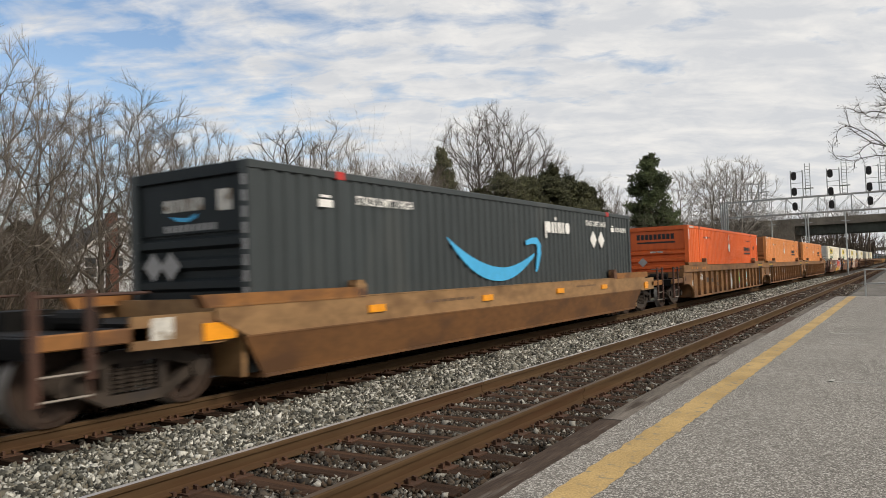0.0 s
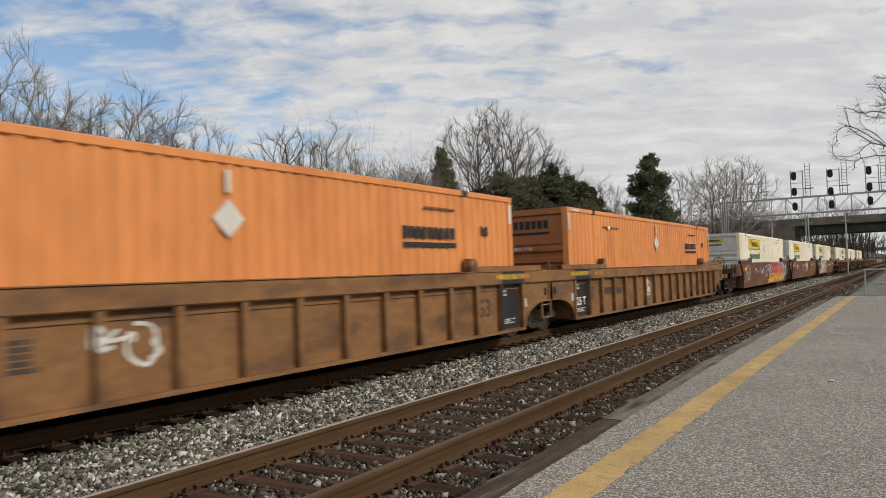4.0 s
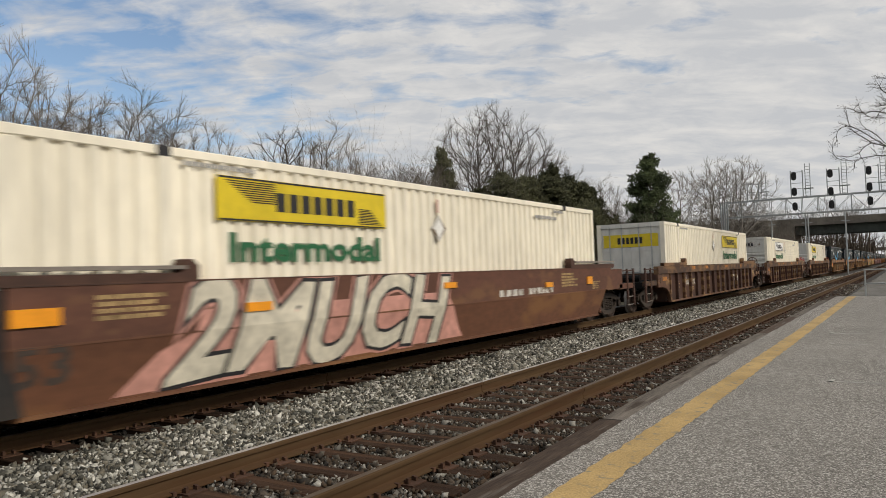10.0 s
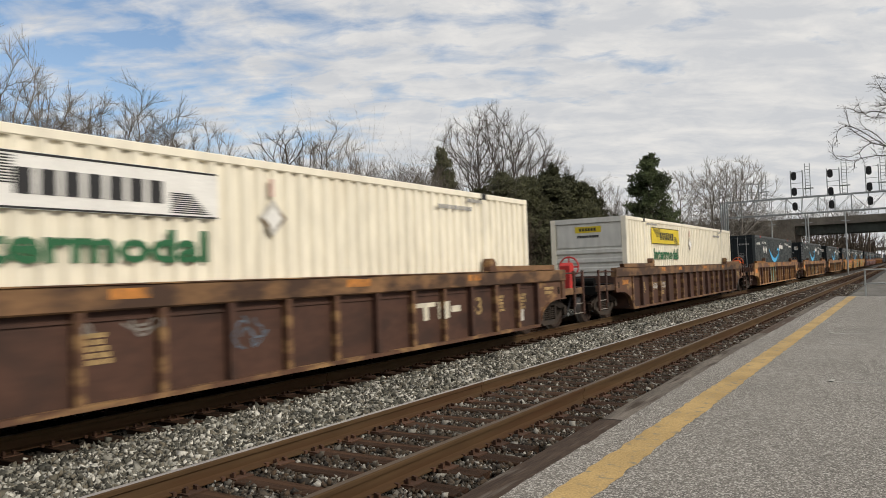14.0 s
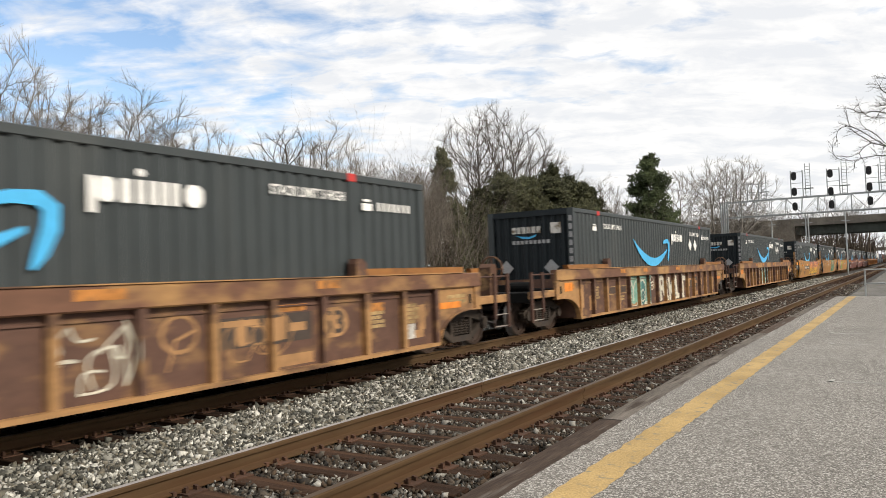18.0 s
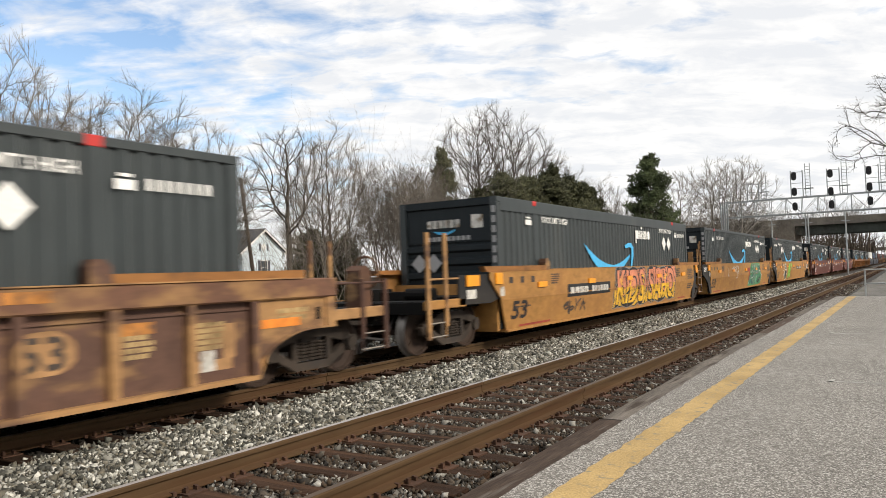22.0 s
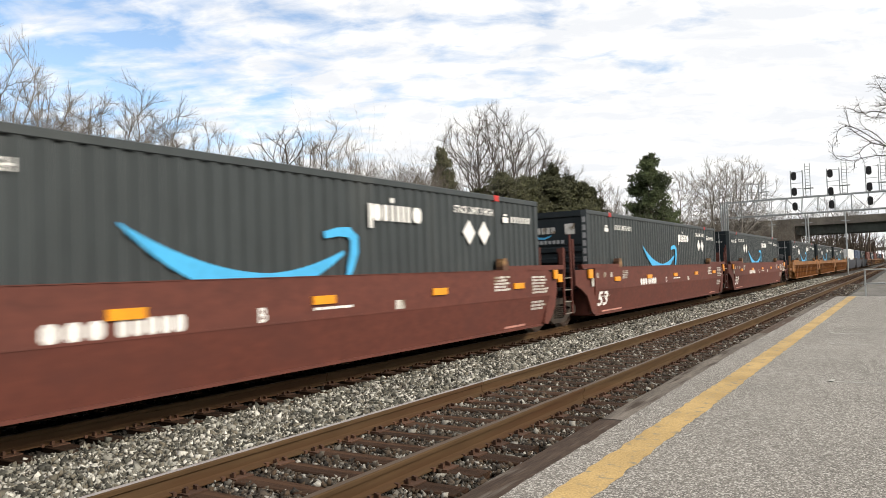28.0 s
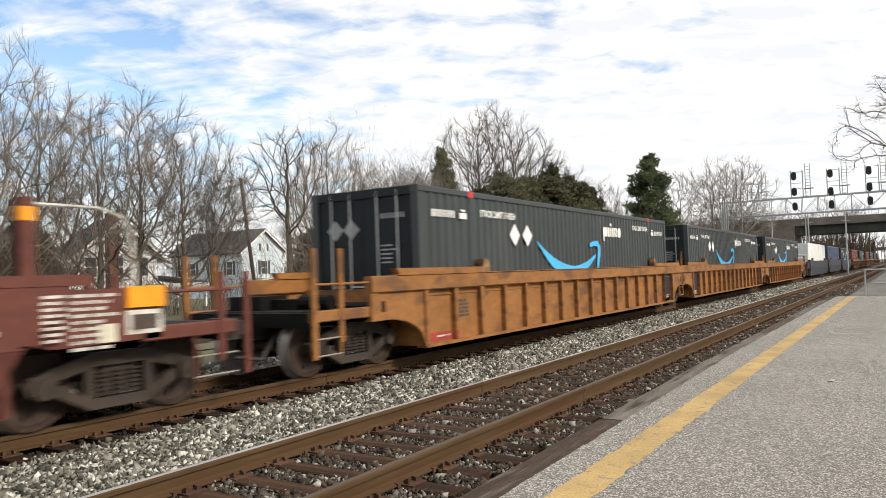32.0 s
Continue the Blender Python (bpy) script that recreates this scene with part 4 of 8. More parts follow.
# ---- wagons ----
def arch(y_end, y_well, z_top, z_low, z_arch, d):
    """The side plate over a bogie, cut away in a curve."""
    pts = [(y_end, z_top), (y_end, z_arch)]
    n = 8
    ys = y_end + d * 0.45
    for i in range(n + 1):
        u = i / n
        pts.append((ys + (y_well - ys) * u, z_arch + (z_low - z_arch) * (1 - math.sqrt(max(0, 1 - u * u)))))
    pts.append((y_well, z_top))
    return pts


def wagon(at, style, front, rear, label, group):
    """style: a dict of paints and of form; front, rear: free (coupler) or joint (shared bogie behind the next unit)."""
    c = root("well_wagon", at, label, "wagon", group)
    side, rib, top, low = style["side"], style["rib"], style["top"], style["low"]
    ribbed = style["form"] == "ribbed"
    for g in (-1, 1):
        def bx(s, x0, x1, *r):
            return s.box(min(g * x0, g * x1), max(g * x0, g * x1), *r)

        def pr(s, poly, x0, x1):
            return s.prism(poly, "x", min(g * x0, g * x1), max(g * x0, g * x1))
        if ribbed:
            part("side_panel", lambda: bx(Shape(), 1.345, 1.375, -0.12, LEN + 0.12, 0.27, 1.27), side, c, key=("rpanel", g))
            part("top_chord", lambda: Shape().chamfer(min(g * 1.33, g * 1.50), max(g * 1.33, g * 1.50), -1.68, LEN + 1.68, 1.26, 1.54, 0.02), top, c, key=("rchord", g))
            part("chord_lip", lambda: bx(Shape(), 1.30, 1.515, -1.0, LEN + 1.0, 1.54, 1.556), rib, c, key=("rlip", g))
            part("bottom_flange", lambda: bx(Shape(), 1.25, 1.49, -0.12, LEN + 0.12, 0.225, 0.285), rib, c, key=("rflange", g))
            part("stiffener", lambda: bx(Shape(), 1.375, 1.40, -0.1, LEN + 0.1, 1.15, 1.17), side, c, key=("stiff", g))
            for i in range(17):
                y = -0.08 + i * (LEN + 0.16) / 16
                wide = i in (2, 14)
                part("rib", lambda: pr(Shape(), [(-0.05, 0.285), (0.05, 0.285), (0.075 if wide else 0.05, 1.26), (-0.075 if wide else -0.05, 1.26)], 1.375, 1.485), rib if (i % 3 != 1) else side, c, key=("rib", g, wide), at=(0, y, 0))
        else:
            z1, zs = style.get("ztop", 1.56), style.get("seam", 0.95)
            fj, rj = front == "joint", rear == "joint"
            ya, yb = -0.02 if fj else -0.30, LEN + (0.14 if rj else 0.30)
            part("side_panel", lambda: pr(Shape(), ([(-0.02, zs - 0.01)] if fj else [(-0.75, z1 - 0.16), (-0.30, zs + 0.03), (-0.18, zs - 0.01)]) + ([(LEN + 0.14, zs - 0.01), (LEN + 0.14, z1)] if rj else [(LEN + 0.18, zs - 0.01), (LEN + 0.3, zs + 0.03), (LEN + 0.75, z1 - 0.16), (LEN + 0.75, z1)]) + [(-0.02 if fj else -0.75, z1)], 1.46, 1.49), side, c, key=("spanel", g, fj, rj, z1))
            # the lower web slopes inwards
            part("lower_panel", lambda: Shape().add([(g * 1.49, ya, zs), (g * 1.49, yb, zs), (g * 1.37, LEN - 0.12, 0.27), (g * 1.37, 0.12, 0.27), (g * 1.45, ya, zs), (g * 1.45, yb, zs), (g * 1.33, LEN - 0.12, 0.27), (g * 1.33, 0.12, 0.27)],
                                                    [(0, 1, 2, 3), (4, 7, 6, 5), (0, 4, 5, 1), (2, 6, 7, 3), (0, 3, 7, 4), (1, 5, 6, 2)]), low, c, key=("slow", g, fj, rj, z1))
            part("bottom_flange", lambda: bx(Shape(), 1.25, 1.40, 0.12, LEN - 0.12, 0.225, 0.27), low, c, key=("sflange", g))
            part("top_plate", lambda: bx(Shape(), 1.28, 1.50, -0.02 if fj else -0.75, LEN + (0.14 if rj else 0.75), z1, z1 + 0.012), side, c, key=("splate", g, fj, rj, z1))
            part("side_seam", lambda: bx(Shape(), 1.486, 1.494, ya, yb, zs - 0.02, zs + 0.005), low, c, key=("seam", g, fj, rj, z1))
        # container guides on the top
        for d, o in ((1, 0.0), (-1, LEN)):
            y0, y1 = sorted((o - d * 1.0, o + d * 2.05))
            lp, dz = style.get("guide", top), 1.56 - style.get("ztop", 1.56)
            part("guide", lambda: pr(Shape(), [(y0 + 0.1, 1.545 - dz), (y1, 1.545 - dz), (y1, 1.66 - dz * 0.85), (y0, 1.66 - dz * 0.85)], 1.36, 1.50), lp, c, key=("guide", g, d, ribbed, dz))
            if style.get("open_guide"):
                part("guide_lip", lambda: pr(Shape(), [(y0 + 0.1, 1.70), (y1, 1.70), (y1, 1.745), (y0 + 0.1, 1.745)], 1.34, 1.52), "faint_steel", c, "pale worn guide lip", key=("glip", g, d))
            yb = o + d * 2.12
            part("guide_bracket", lambda: pr(Shape(), [(yb - 0.13, 1.55 - dz), (yb + 0.13, 1.55 - dz), (yb + 0.13, 1.74 - dz), (yb + 0.04, 1.82 - dz), (yb - 0.10, 1.82 - dz), (yb - 0.13, 1.74 - dz)], 1.33, 1.50), style.get("bracket", "dark_rib"), c, key=("bracket", g, d, dz))
    for y0 in (0.1, 7.2, LEN - 2.6):
        part("well_floor", lambda: Shape().box(-1.34, 1.34, 0, 2.5 if y0 != 7.2 else 1.7, 0.225, 0.285), low, c, key=("floorplate", y0 != 7.2), at=(0, y0, 0))
    for o, d, kind in ((0.0, 1, front), (LEN, -1, rear)):
        tag = (d, kind, style["form"])

        def Y(a, b):
            return (min(o - d * a, o - d * b), max(o - d * a, o - d * b))
        part("bulkhead", lambda: Shape().box(-1.34, 1.34, *Y(0.14, 0.22), 0.27, 1.30), side, c, key=("bulk", d))
        for g in (-1, 1):
            if ribbed:
                part("end_plate", lambda: Shape().prism(arch(o - d * 1.68, o - d * 0.12, 1.27, 0.24, 0.82, d), "x", min(g * 1.40, g * 1.44), max(g * 1.40, g * 1.44)), style.get("endplate", top), c, key=("arch", g, d))
                part("end_post", lambda: Shape().box(min(g * 1.44, g * 1.475), max(g * 1.44, g * 1.475), *Y(1.48, 1.68), 0.83, 1.262), style.get("endplate", top), c, key=("epost", g, d))
                # no hole is cut: a black plate stands for the slot's shaded opening
                part("slot", lambda: Shape().chamfer(min(g * 1.44, g * 1.446), max(g * 1.44, g * 1.446), *Y(1.28, 1.38), 0.94, 1.12, 0.002), "end_shade_black", c, "dark slot in the end plate", key=("slot", g, d))

                def lip():
                    pts, s = arch(o - d * 1.68, o - d * 0.12, 1.27, 0.24, 0.82, d)[1:-1], Shape()
                    for p, q in zip(pts, pts[1:]):
                        if math.hypot(q[0] - p[0], q[1] - p[1]) > 0.01:
                            s.bar(p, q, 0.028, min(g * 1.36, g * 1.485), max(g * 1.36, g * 1.485))
                    return s
                part("arch_flange", lip, rib, c, key=("archlip", g, d))
            else:
                part("end_plate", lambda: Shape().prism([(o - d * 1.9, z1 - 0.06), (o - d * 1.9, zs - 0.03), (o - d * 0.62, zs - 0.05), (o - d * 0.3, zs + 0.03), (o - d * 0.72, z1 - 0.16), (o - d * 0.72, z1 - 0.06)], "x", min(g * 1.38, g * 1.43), max(g * 1.38, g * 1.43)) if kind == "free" else
                     (Shape().prism([(-1.36, 1.52), (-1.33, 1.12), (-0.95, 1.0), (-0.53, 0.80), (-0.36, 0.55), (-0.26, 0.38), (-0.09, 0.28), (0.15, 0.28), (0.02, 0.95), (0.02, 1.52)], "x", min(g * 1.40, g * 1.45), max(g * 1.40, g * 1.45)) if d == 1 else
                      Shape().prism([(LEN + 0.64, 1.50), (LEN + 0.64, 1.0), (LEN + 0.51, 0.67), (LEN + 0.28, 0.40), (LEN + 0.05, 0.25), (LEN - 0.15, 0.28), (LEN + 0.10, 0.95), (LEN + 0.10, 1.50)], "x", min(g * 1.40, g * 1.45), max(g * 1.40, g * 1.45))), style.get("endplate", side) if kind == "free" else style.get("joint_plate", "panel_black"), c, key=("splateend", g, d, kind, z1))
        part("end_deck", lambda: Shape().box(-1.2, 1.2, *Y(0.22, 1.5), 1.0, 1.06).box(-0.9, 0.9, *Y(0.22, 1.3), 0.82, 1.0), "end_shade_black", c, key=("deck", d))
        part("centre_sill", lambda: Shape().box(-0.33, 0.33, *Y(0.2, 3.0 if kind == "free" else 1.6), 0.62, 0.98), "end_shade_black", c, key=("sill",) + tag)
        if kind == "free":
            part("end_beam", lambda: Shape().chamfer(-1.32, 1.32, *Y(2.84, 2.98), 0.80, 1.02, 0.02), "end_shade_black", c, key=("beam", d))
            part("end_platform", lambda: Shape().box(-1.32, 1.32, *Y(1.7, 2.84), 1.0, 1.03), "end_shade_black", c, key=("endplat", d))
            part("brake_gear", lambda: Shape().box(-1.05, -0.3, *Y(1.75, 2.4), 1.03, 1.26).box(-0.3, 0.3, *Y(1.85, 2.15), 1.03, 1.2).tube((0.95, o - d * 2.05, 1.15), (0.3, o - d * 2.05, 1.15), 0.12, n=12), "end_shade_black", c, "black brake cylinder and reservoir", key=("brake", d))
            for g in (-1, 1):
                part("side_beam", lambda: Shape().chamfer(min(g * 1.33, g * 1.43), max(g * 1.33, g * 1.43), *Y(1.66, 3.0), 0.88, 1.05, 0.015), style.get("beam", top), c, key=("sbeam", g, d))
                hp, pp = style.get("post_top", 1.50), style.get("post", "dark_paint")
                for k, yy in enumerate(style.get("posts", (2.98, 2.38))):
                    part("handrail_post", lambda: Shape().box(min(g * 1.40, g * 1.45), max(g * 1.40, g * 1.45), *Y(yy - 0.045, yy + 0.045), 0.34 if k == 0 else 0.55, hp), pp, c, key=("hpost", g, d, k, hp, yy))
                part("handrail", lambda: Shape().tube((g * 1.41, o - d * 2.98, 1.44), (g * 1.41, o - d * 1.66, 1.44), 0.02, n=6), pp, c, key=("hrail", g, d))
                for zz in (0.38, 0.63):
                    part("step", lambda: Shape().tube((g * 1.42, o - d * 3.02, zz), (g * 1.42, o - d * 2.36, zz), 0.014, n=6), "faint_steel", c, key=("rung", g, d, zz))
                part("step_hanger", lambda: Shape().tube((g * 1.41, o - d * 2.38, 0.34), (g * 1.41, o - d * 2.38, 0.88), 0.02, n=6), pp, c, key=("hang", g, d))
            cp = part("coupler", lambda: Shape().box(-0.13, 0.13, *Y(2.9, 3.35), 0.72, 0.92).box(-0.24, 0.2, *Y(3.3, 3.63), 0.66, 0.98), "bogie", c, "rusty knuckle coupler", key=("coupler", d))
            part("air_hose", lambda: Shape().tube((0.5, o - d * 2.8, 0.75), (0.55, o - d * 3.2, 0.35), 0.03, n=6).tube((0.55, o - d * 3.2, 0.35), (0.45, o - d * 3.6, 0.42), 0.03, n=6), "black", c, key=("hose", d))
            if style.get("wheel") and d == -1:
                bw = part("brake_wheel", lambda: ring(0.0, 0.0, 0.27, 0.022), style["wheel"], c, "painted hand brake wheel", key=("bwheel", style["wheel"]), at=(1.08, o - d * 2.92, 1.60))
                part("spoke", lambda: Shape().box(-0.26, 0.26, -0.012, 0.012, -0.02, 0.02).box(-0.02, 0.02, -0.012, 0.012, -0.26, 0.26), style["wheel"], bw, key=("bspoke",))
                part("brake_stand", lambda: Shape().prism([(-0.26, 1.03), (0.06, 1.03), (0.06, 1.62), (0.0, 1.70), (-0.12, 1.72), (-0.22, 1.64)], "x", -0.13, 0.16), style["wheel"] if style["wheel"] != "end_shade_black" else "dark_rib", c, "painted hand brake housing", key=("bstand", style["wheel"]), at=(1.08, o - d * 2.80, 0))
            bogie(c, o - d * 1.6)
        elif d == 1:
            # leading unit carries no bogie here; the one in front does
            part("articulation", lambda: Shape().box(-0.5, 0.5, *Y(0.9, 1.6), 0.80, 1.02), low, c, key=("artic", d))
        else:
            part("articulation", lambda: Shape().box(-0.45, 0.45, *Y(0.9, 1.62), 0.72, 0.94), low, c, key=("artic", d))
            bogie(c, o + 1.615)
        if kind == "joint":
            hgt = style.get("joint_posts", 1.5)
            jp = style.get("post", rib)
            for g in (-1, 1):
                # a ladder hangs on the leading unit's rear corner
                if d == -1:
                    for yy in (1.12, 1.62):
                        part("ladder_post", lambda: Shape().box(min(g * 1.40, g * 1.44), max(g * 1.40, g * 1.44), *Y(yy, yy + 0.05), 0.40, hgt if yy > 1.5 else hgt - 0.35), jp, c, key=("jpost", g, d, yy, hgt))
                    for zz in (0.42, 0.72, 1.02, 1.32):
                        part("ladder_rung", lambda: Shape().tube((g * 1.42, o - d * 1.14, zz), (g * 1.42, o - d * 1.65, zz), 0.014, n=6), "faint_steel", c, key=("jrung", g, d, zz))
                else:
                    part("corner_post", lambda: Shape().box(min(g * 1.22, g * 1.28), max(g * 1.22, g * 1.28), *Y(0.95, 1.02), 1.0, hgt - 0.1), jp, c, key=("jpost2", g, d, hgt))
                if hgt > 2.2:
                    part("guard_plate", lambda: Shape().box(min(g * 0.75, g * 0.95), max(g * 0.75, g * 0.95), *Y(0.8, 0.86), 1.06, 2.12).box(min(g * 0.75, g * 0.80), max(g * 0.75, g * 0.80), *Y(0.6, 0.86), 1.06, 2.0), jp, c, key=("guard", g, d))
            part("end_brace", lambda: Shape().box(-1.2, 1.2, *Y(0.55, 0.63), 1.05, 1.32), "end_shade_black", c, key=("brace", d))
        elif style.get("tall_free"):
            for g in (-1, 1):
                part("stanchion", lambda: Shape().box(min(g * 0.85, g * 1.0), max(g * 0.85, g * 1.0), *Y(0.52, 0.68), 1.03, 2.5), style["rib"], c, "tall painted stanchion", key=("stan", g, d))
                part("stanchion_tip", lambda: Shape().box(min(g * 0.845, g * 1.005), max(g * 0.845, g * 1.005), *Y(0.515, 0.685), 2.25, 2.40), "reflector", c, key=("stantip", g, d))
            part("grab_rail", lambda: Shape().tube((0.93, o - d * 0.62, 2.44), (0.95, o - d * 1.45, 2.43), 0.02, n=6).tube((0.95, o - d * 1.45, 2.43), (0.97, o - d * 1.72, 2.34), 0.02, n=6).tube((0.97, o - d * 1.72, 2.34), (1.0, o - d * 1.82, 2.1), 0.02, n=6).tube((1.0, o - d * 1.82, 2.1), (1.05, o - d * 1.85, 1.0), 0.02, n=6), "dim_white", c, key=("grab", d))
    return c


def ring(cx, cz, rad, thick, n=22):
    """A hand wheel's rim, facing along y."""
    s, m = Shape(), 6
    vs = []
    for i in range(n):
        a = 2 * math.pi * i / n
        for j in range(m):
            b = 2 * math.pi * j / m
            rr = rad + thick * math.cos(b)
            vs.append((cx + rr * math.cos(a), thick * math.sin(b), cz + rr * math.sin(a)))
    return s.add(vs, [(i * m + j, i * m + (j + 1) % m, ((i + 1) % n) * m + (j + 1) % m, ((i + 1) % n) * m + j) for i in range(n) for j in range(m)])


def reflectors(c, spots, x):
    for y, z, w, h in spots:
        part("reflector", lambda: flats([rect(-w / 2, w / 2, -h / 2, h / 2)], 0, t=0.036), "reflector", c, "amber reflector", key=("refl", round(w, 2), round(h, 2)), at=(x, y, z))


STYLES = {
    "tan": dict(ztop=1.23, seam=0.82, beam="gold_paint", form="smooth", side="tan_paint", rib="tan_paint", top="tan_paint", low="tan_low_shaded", guide="gold_paint"),
    "ochre": dict(form="ribbed", side="ochre_paint", rib="ochre_paint", top="ochre_paint", low="ochre_paint", guide="ochre_paint", joint_posts=1.75),
    "brown": dict(open_guide=True, post="dark_paint", form="smooth", side="brown_paint", rib="dark_paint", top="brown_paint", low="brown_low", guide="dark_paint", bracket="dark_paint", joint_posts=2.05),
    "dark": dict(form="ribbed", side="dark_paint", rib="dark_rib", top="dark_top", low="dark_paint", guide="dark_top", endplate="dark_rib", beam="dark_top"),
    "rust": dict(form="ribbed", side="rust_paint", rib="rust_rib", top="rust_top", beam="rust_rib", endplate="rust_rib", low="rust_paint", guide="gold_paint", bracket="rust_paint"),
    "yellow": dict(post="rust_rib", post_top=2.3, form="smooth", side="yellow_paint", rib="gold_paint", top="yellow_paint", low="yellow_paint", guide="gold_paint", endplate="panel_black", joint_posts=2.55),
    "maroon": dict(joint_plate="maroon_paint", post="maroon_paint", posts=(3.19, 2.77), post_top=1.66, form="smooth", side="maroon_paint", rib="maroon_paint", top="maroon_paint", low="maroon_paint", guide="maroon_paint", joint_posts=2.45, tall_free=True),
    "gold": dict(post="gold_paint", post_top=1.98, form="ribbed", side="gold_paint", rib="gold_paint", top="gold_paint", low="gold_paint", guide="gold_paint", joint_posts=2.1),
    "navy": dict(form="smooth", side="navy_paint", rib="navy_paint", top="navy_paint", low="navy_paint", guide="navy_paint", joint_posts=2.1),
}
LABELS = {
    "tan": "tan smooth-sided well wagon streaked with brown dirt", "ochre": "dusty ochre well wagon with upright side ribs", "brown": "rust-brown smooth-sided well wagon with graffiti", "dark": "dark brown well wagon with upright side ribs",
    "rust": "rusty yellow-brown well wagon with ribs and graffiti", "yellow": "orange-yellow smooth-sided well wagon with graffiti", "maroon": "maroon smooth-sided well wagon with amber reflectors", "gold": "golden yellow well wagon with upright side ribs", "navy": "dark blue smooth-sided well wagon",
}
# offset of the container's front from the camera at the start, wagon style, ends, container
TRAIN = [
    (-16.45, "tan", "free", "free", "dark ribbed rear"),
    (6.93, "tan", "free", "free", "dark ribbed rear"),
    (30.51, "ochre", "free", "joint", "orange"),
    (49.95, "ochre", "joint", "joint", "peach"),
    (69.32, "ochre", "joint", "free", "peach"),
    (92.65, "brown", "free", "joint", "cream ribbed 2.70 yellow"),
    (112.05, "brown", "joint", "joint", "cream ribbed 2.70 yellow"),
    (131.47, "brown", "joint", "free", "cream ribbed 2.70 yellow"),
    (154.84, "dark", "free", "free", "cream doors 9.90 yellow"),
    (178.13, "dark", "free", "free", "cream ribbed 3.40 white"),
    (201.45, "dark", "free", "free", "cream ribbed 2.70 yellow"),
    (224.80, "rust", "free", "free", "dark doors front"),
    (248.11, "rust", "free", "free", "dark corrugated rear"),
    (271.45, "rust", "free", "free", "dark corrugated rear"),
    (294.87, "yellow", "free", "joint", "dark ribbed rear"),
    (314.24, "yellow", "joint", "joint", "dark ribbed rear"),
    (333.62, "yellow", "joint", "free", "dark doors mid"),
    (357.46, "maroon", "free", "joint", "dark ribbed rear"),
    (376.82, "maroon", "joint", "joint", "dark ribbed rear"),
    (396.18, "maroon", "joint", "free", "dark doors mid"),
    (419.80, "gold", "free", "joint", "dark doors mid"),
    (439.20, "gold", "joint", "joint", "dark doors mid"),
    (458.58, "gold", "joint", "free", "dark doors mid"),
    (481.95, "navy", "free", "joint", "white"),
    (501.33, "navy", "joint", "joint", "blue"),
    (520.71, "navy", "joint", "free", "dark doors mid"),
    (544.0, "dark", "free", "free", "maroon"),
    (567.4, "dark", "free", "free", "dark doors mid"),
    (590.8, "rust", "free", "free", "maroon"),
    (614.2, "rust", "free", "free", "dark doors mid"),
    (637.6, "dark", "free", "free", "blue"),
    (661.0, "dark", "free", "free", "maroon"),
]
WAGONS, BOXES = [], []
for off, st, fr, re_, load in TRAIN:
    at = (FAR, off, 0)
    look_of = dict(STYLES[st], wheel={178.13: "redmark", 201.45: "orange_end"}.get(off, "dark_rib")) if st in ("dark", "rust") else dict(STYLES[st], wheel="gold_paint") if st == "ochre" else STYLES[st]
    w = wagon(at, look_of, fr, re_, LABELS[st], "wagons of the freight train")
    WAGONS.append(w)
    kind = load.split()
    gp = "containers on the train"
    if kind[0] == "dark":
        b = dark_container(at, kind[1], kind[2], gp)
    elif kind[0] == "cream":
        b = cream_container(at, kind[1], float(kind[2]), kind[3], gp)
    elif kind[0] in ("orange", "peach"):
        b = orange_container(at, kind[0] == "orange", gp)
    else:
        b = container(at, kind[0] + "_box", kind[0] + "_box", "ribbed", {"white": "plain white corrugated container", "blue": "plain blue corrugated container", "maroon": "plain maroon corrugated container"}[kind[0]], gp)
    if off == 294.87:
        part("upper_band", lambda: Shape().box(HW - 0.02, HW + 0.004, 0.17, LEN - 0.17, TOP - 0.30, TOP - 0.10), "dark_box", b, key=("band",))
    BOXES.append((b, off))

# ---- trees ----
MAT["bark"] = material("grey_bark", (0.078, 0.065, 0.053), 0.95, spread=0.35, grain=9, coarse=0.8, bump=0.4, random_tint=0.25)
MAT["twig"] = material("bare_twigs", (0.145, 0.125, 0.105), 0.95, spread=0.3, grain=3, coarse=0.5, bump=0, random_tint=0.25)
MAT["brush"] = material("brown_brush", (0.084, 0.063, 0.046), 0.95, spread=0.4, grain=2, coarse=0.4, bump=0, random_tint=0.3)
MAT["pale_bark"] = material("pale_bark", (0.22, 0.20, 0.175), 0.95, spread=0.3, grain=3, coarse=0.6, bump=0.2)
MAT["needles"] = material("dark_needles", (0.056, 0.074, 0.030), 0.85, spread=0.5, grain=2, coarse=0.4, bump=0, random_tint=0.4, island=True)
MAT["cedar"] = material("olive_needles", (0.062, 0.064, 0.030), 0.85, spread=0.5, grain=2, coarse=0.4, bump=0, random_tint=0.4, island=True)


def fast_mesh(name, v, f, mat):
    me = bpy.data.meshes.new(name)
    me.from_pydata(v, [], f)
    me.materials.append(MAT[mat])
    return me


class Twigs:
    def __init__(self):
        self.v, self.f = [], []

    def limb(self, p, q, r0, r1, n):
        d = q - p
        u = d.orthogonal().normalized()
        w = d.normalized().cross(u)
        k = len(self.v)
        for c, r in ((p, r0), (q, r1)):
            for i in range(n):
                a = 2 * math.pi * i / n
                e = c + (u * math.cos(a) + w * math.sin(a)) * r
                self.v.append((e.x, e.y, e.z))
        self.f += [(k + i, k + (i + 1) % n, k + n + (i + 1) % n, k + n + i) for i in range(n)]


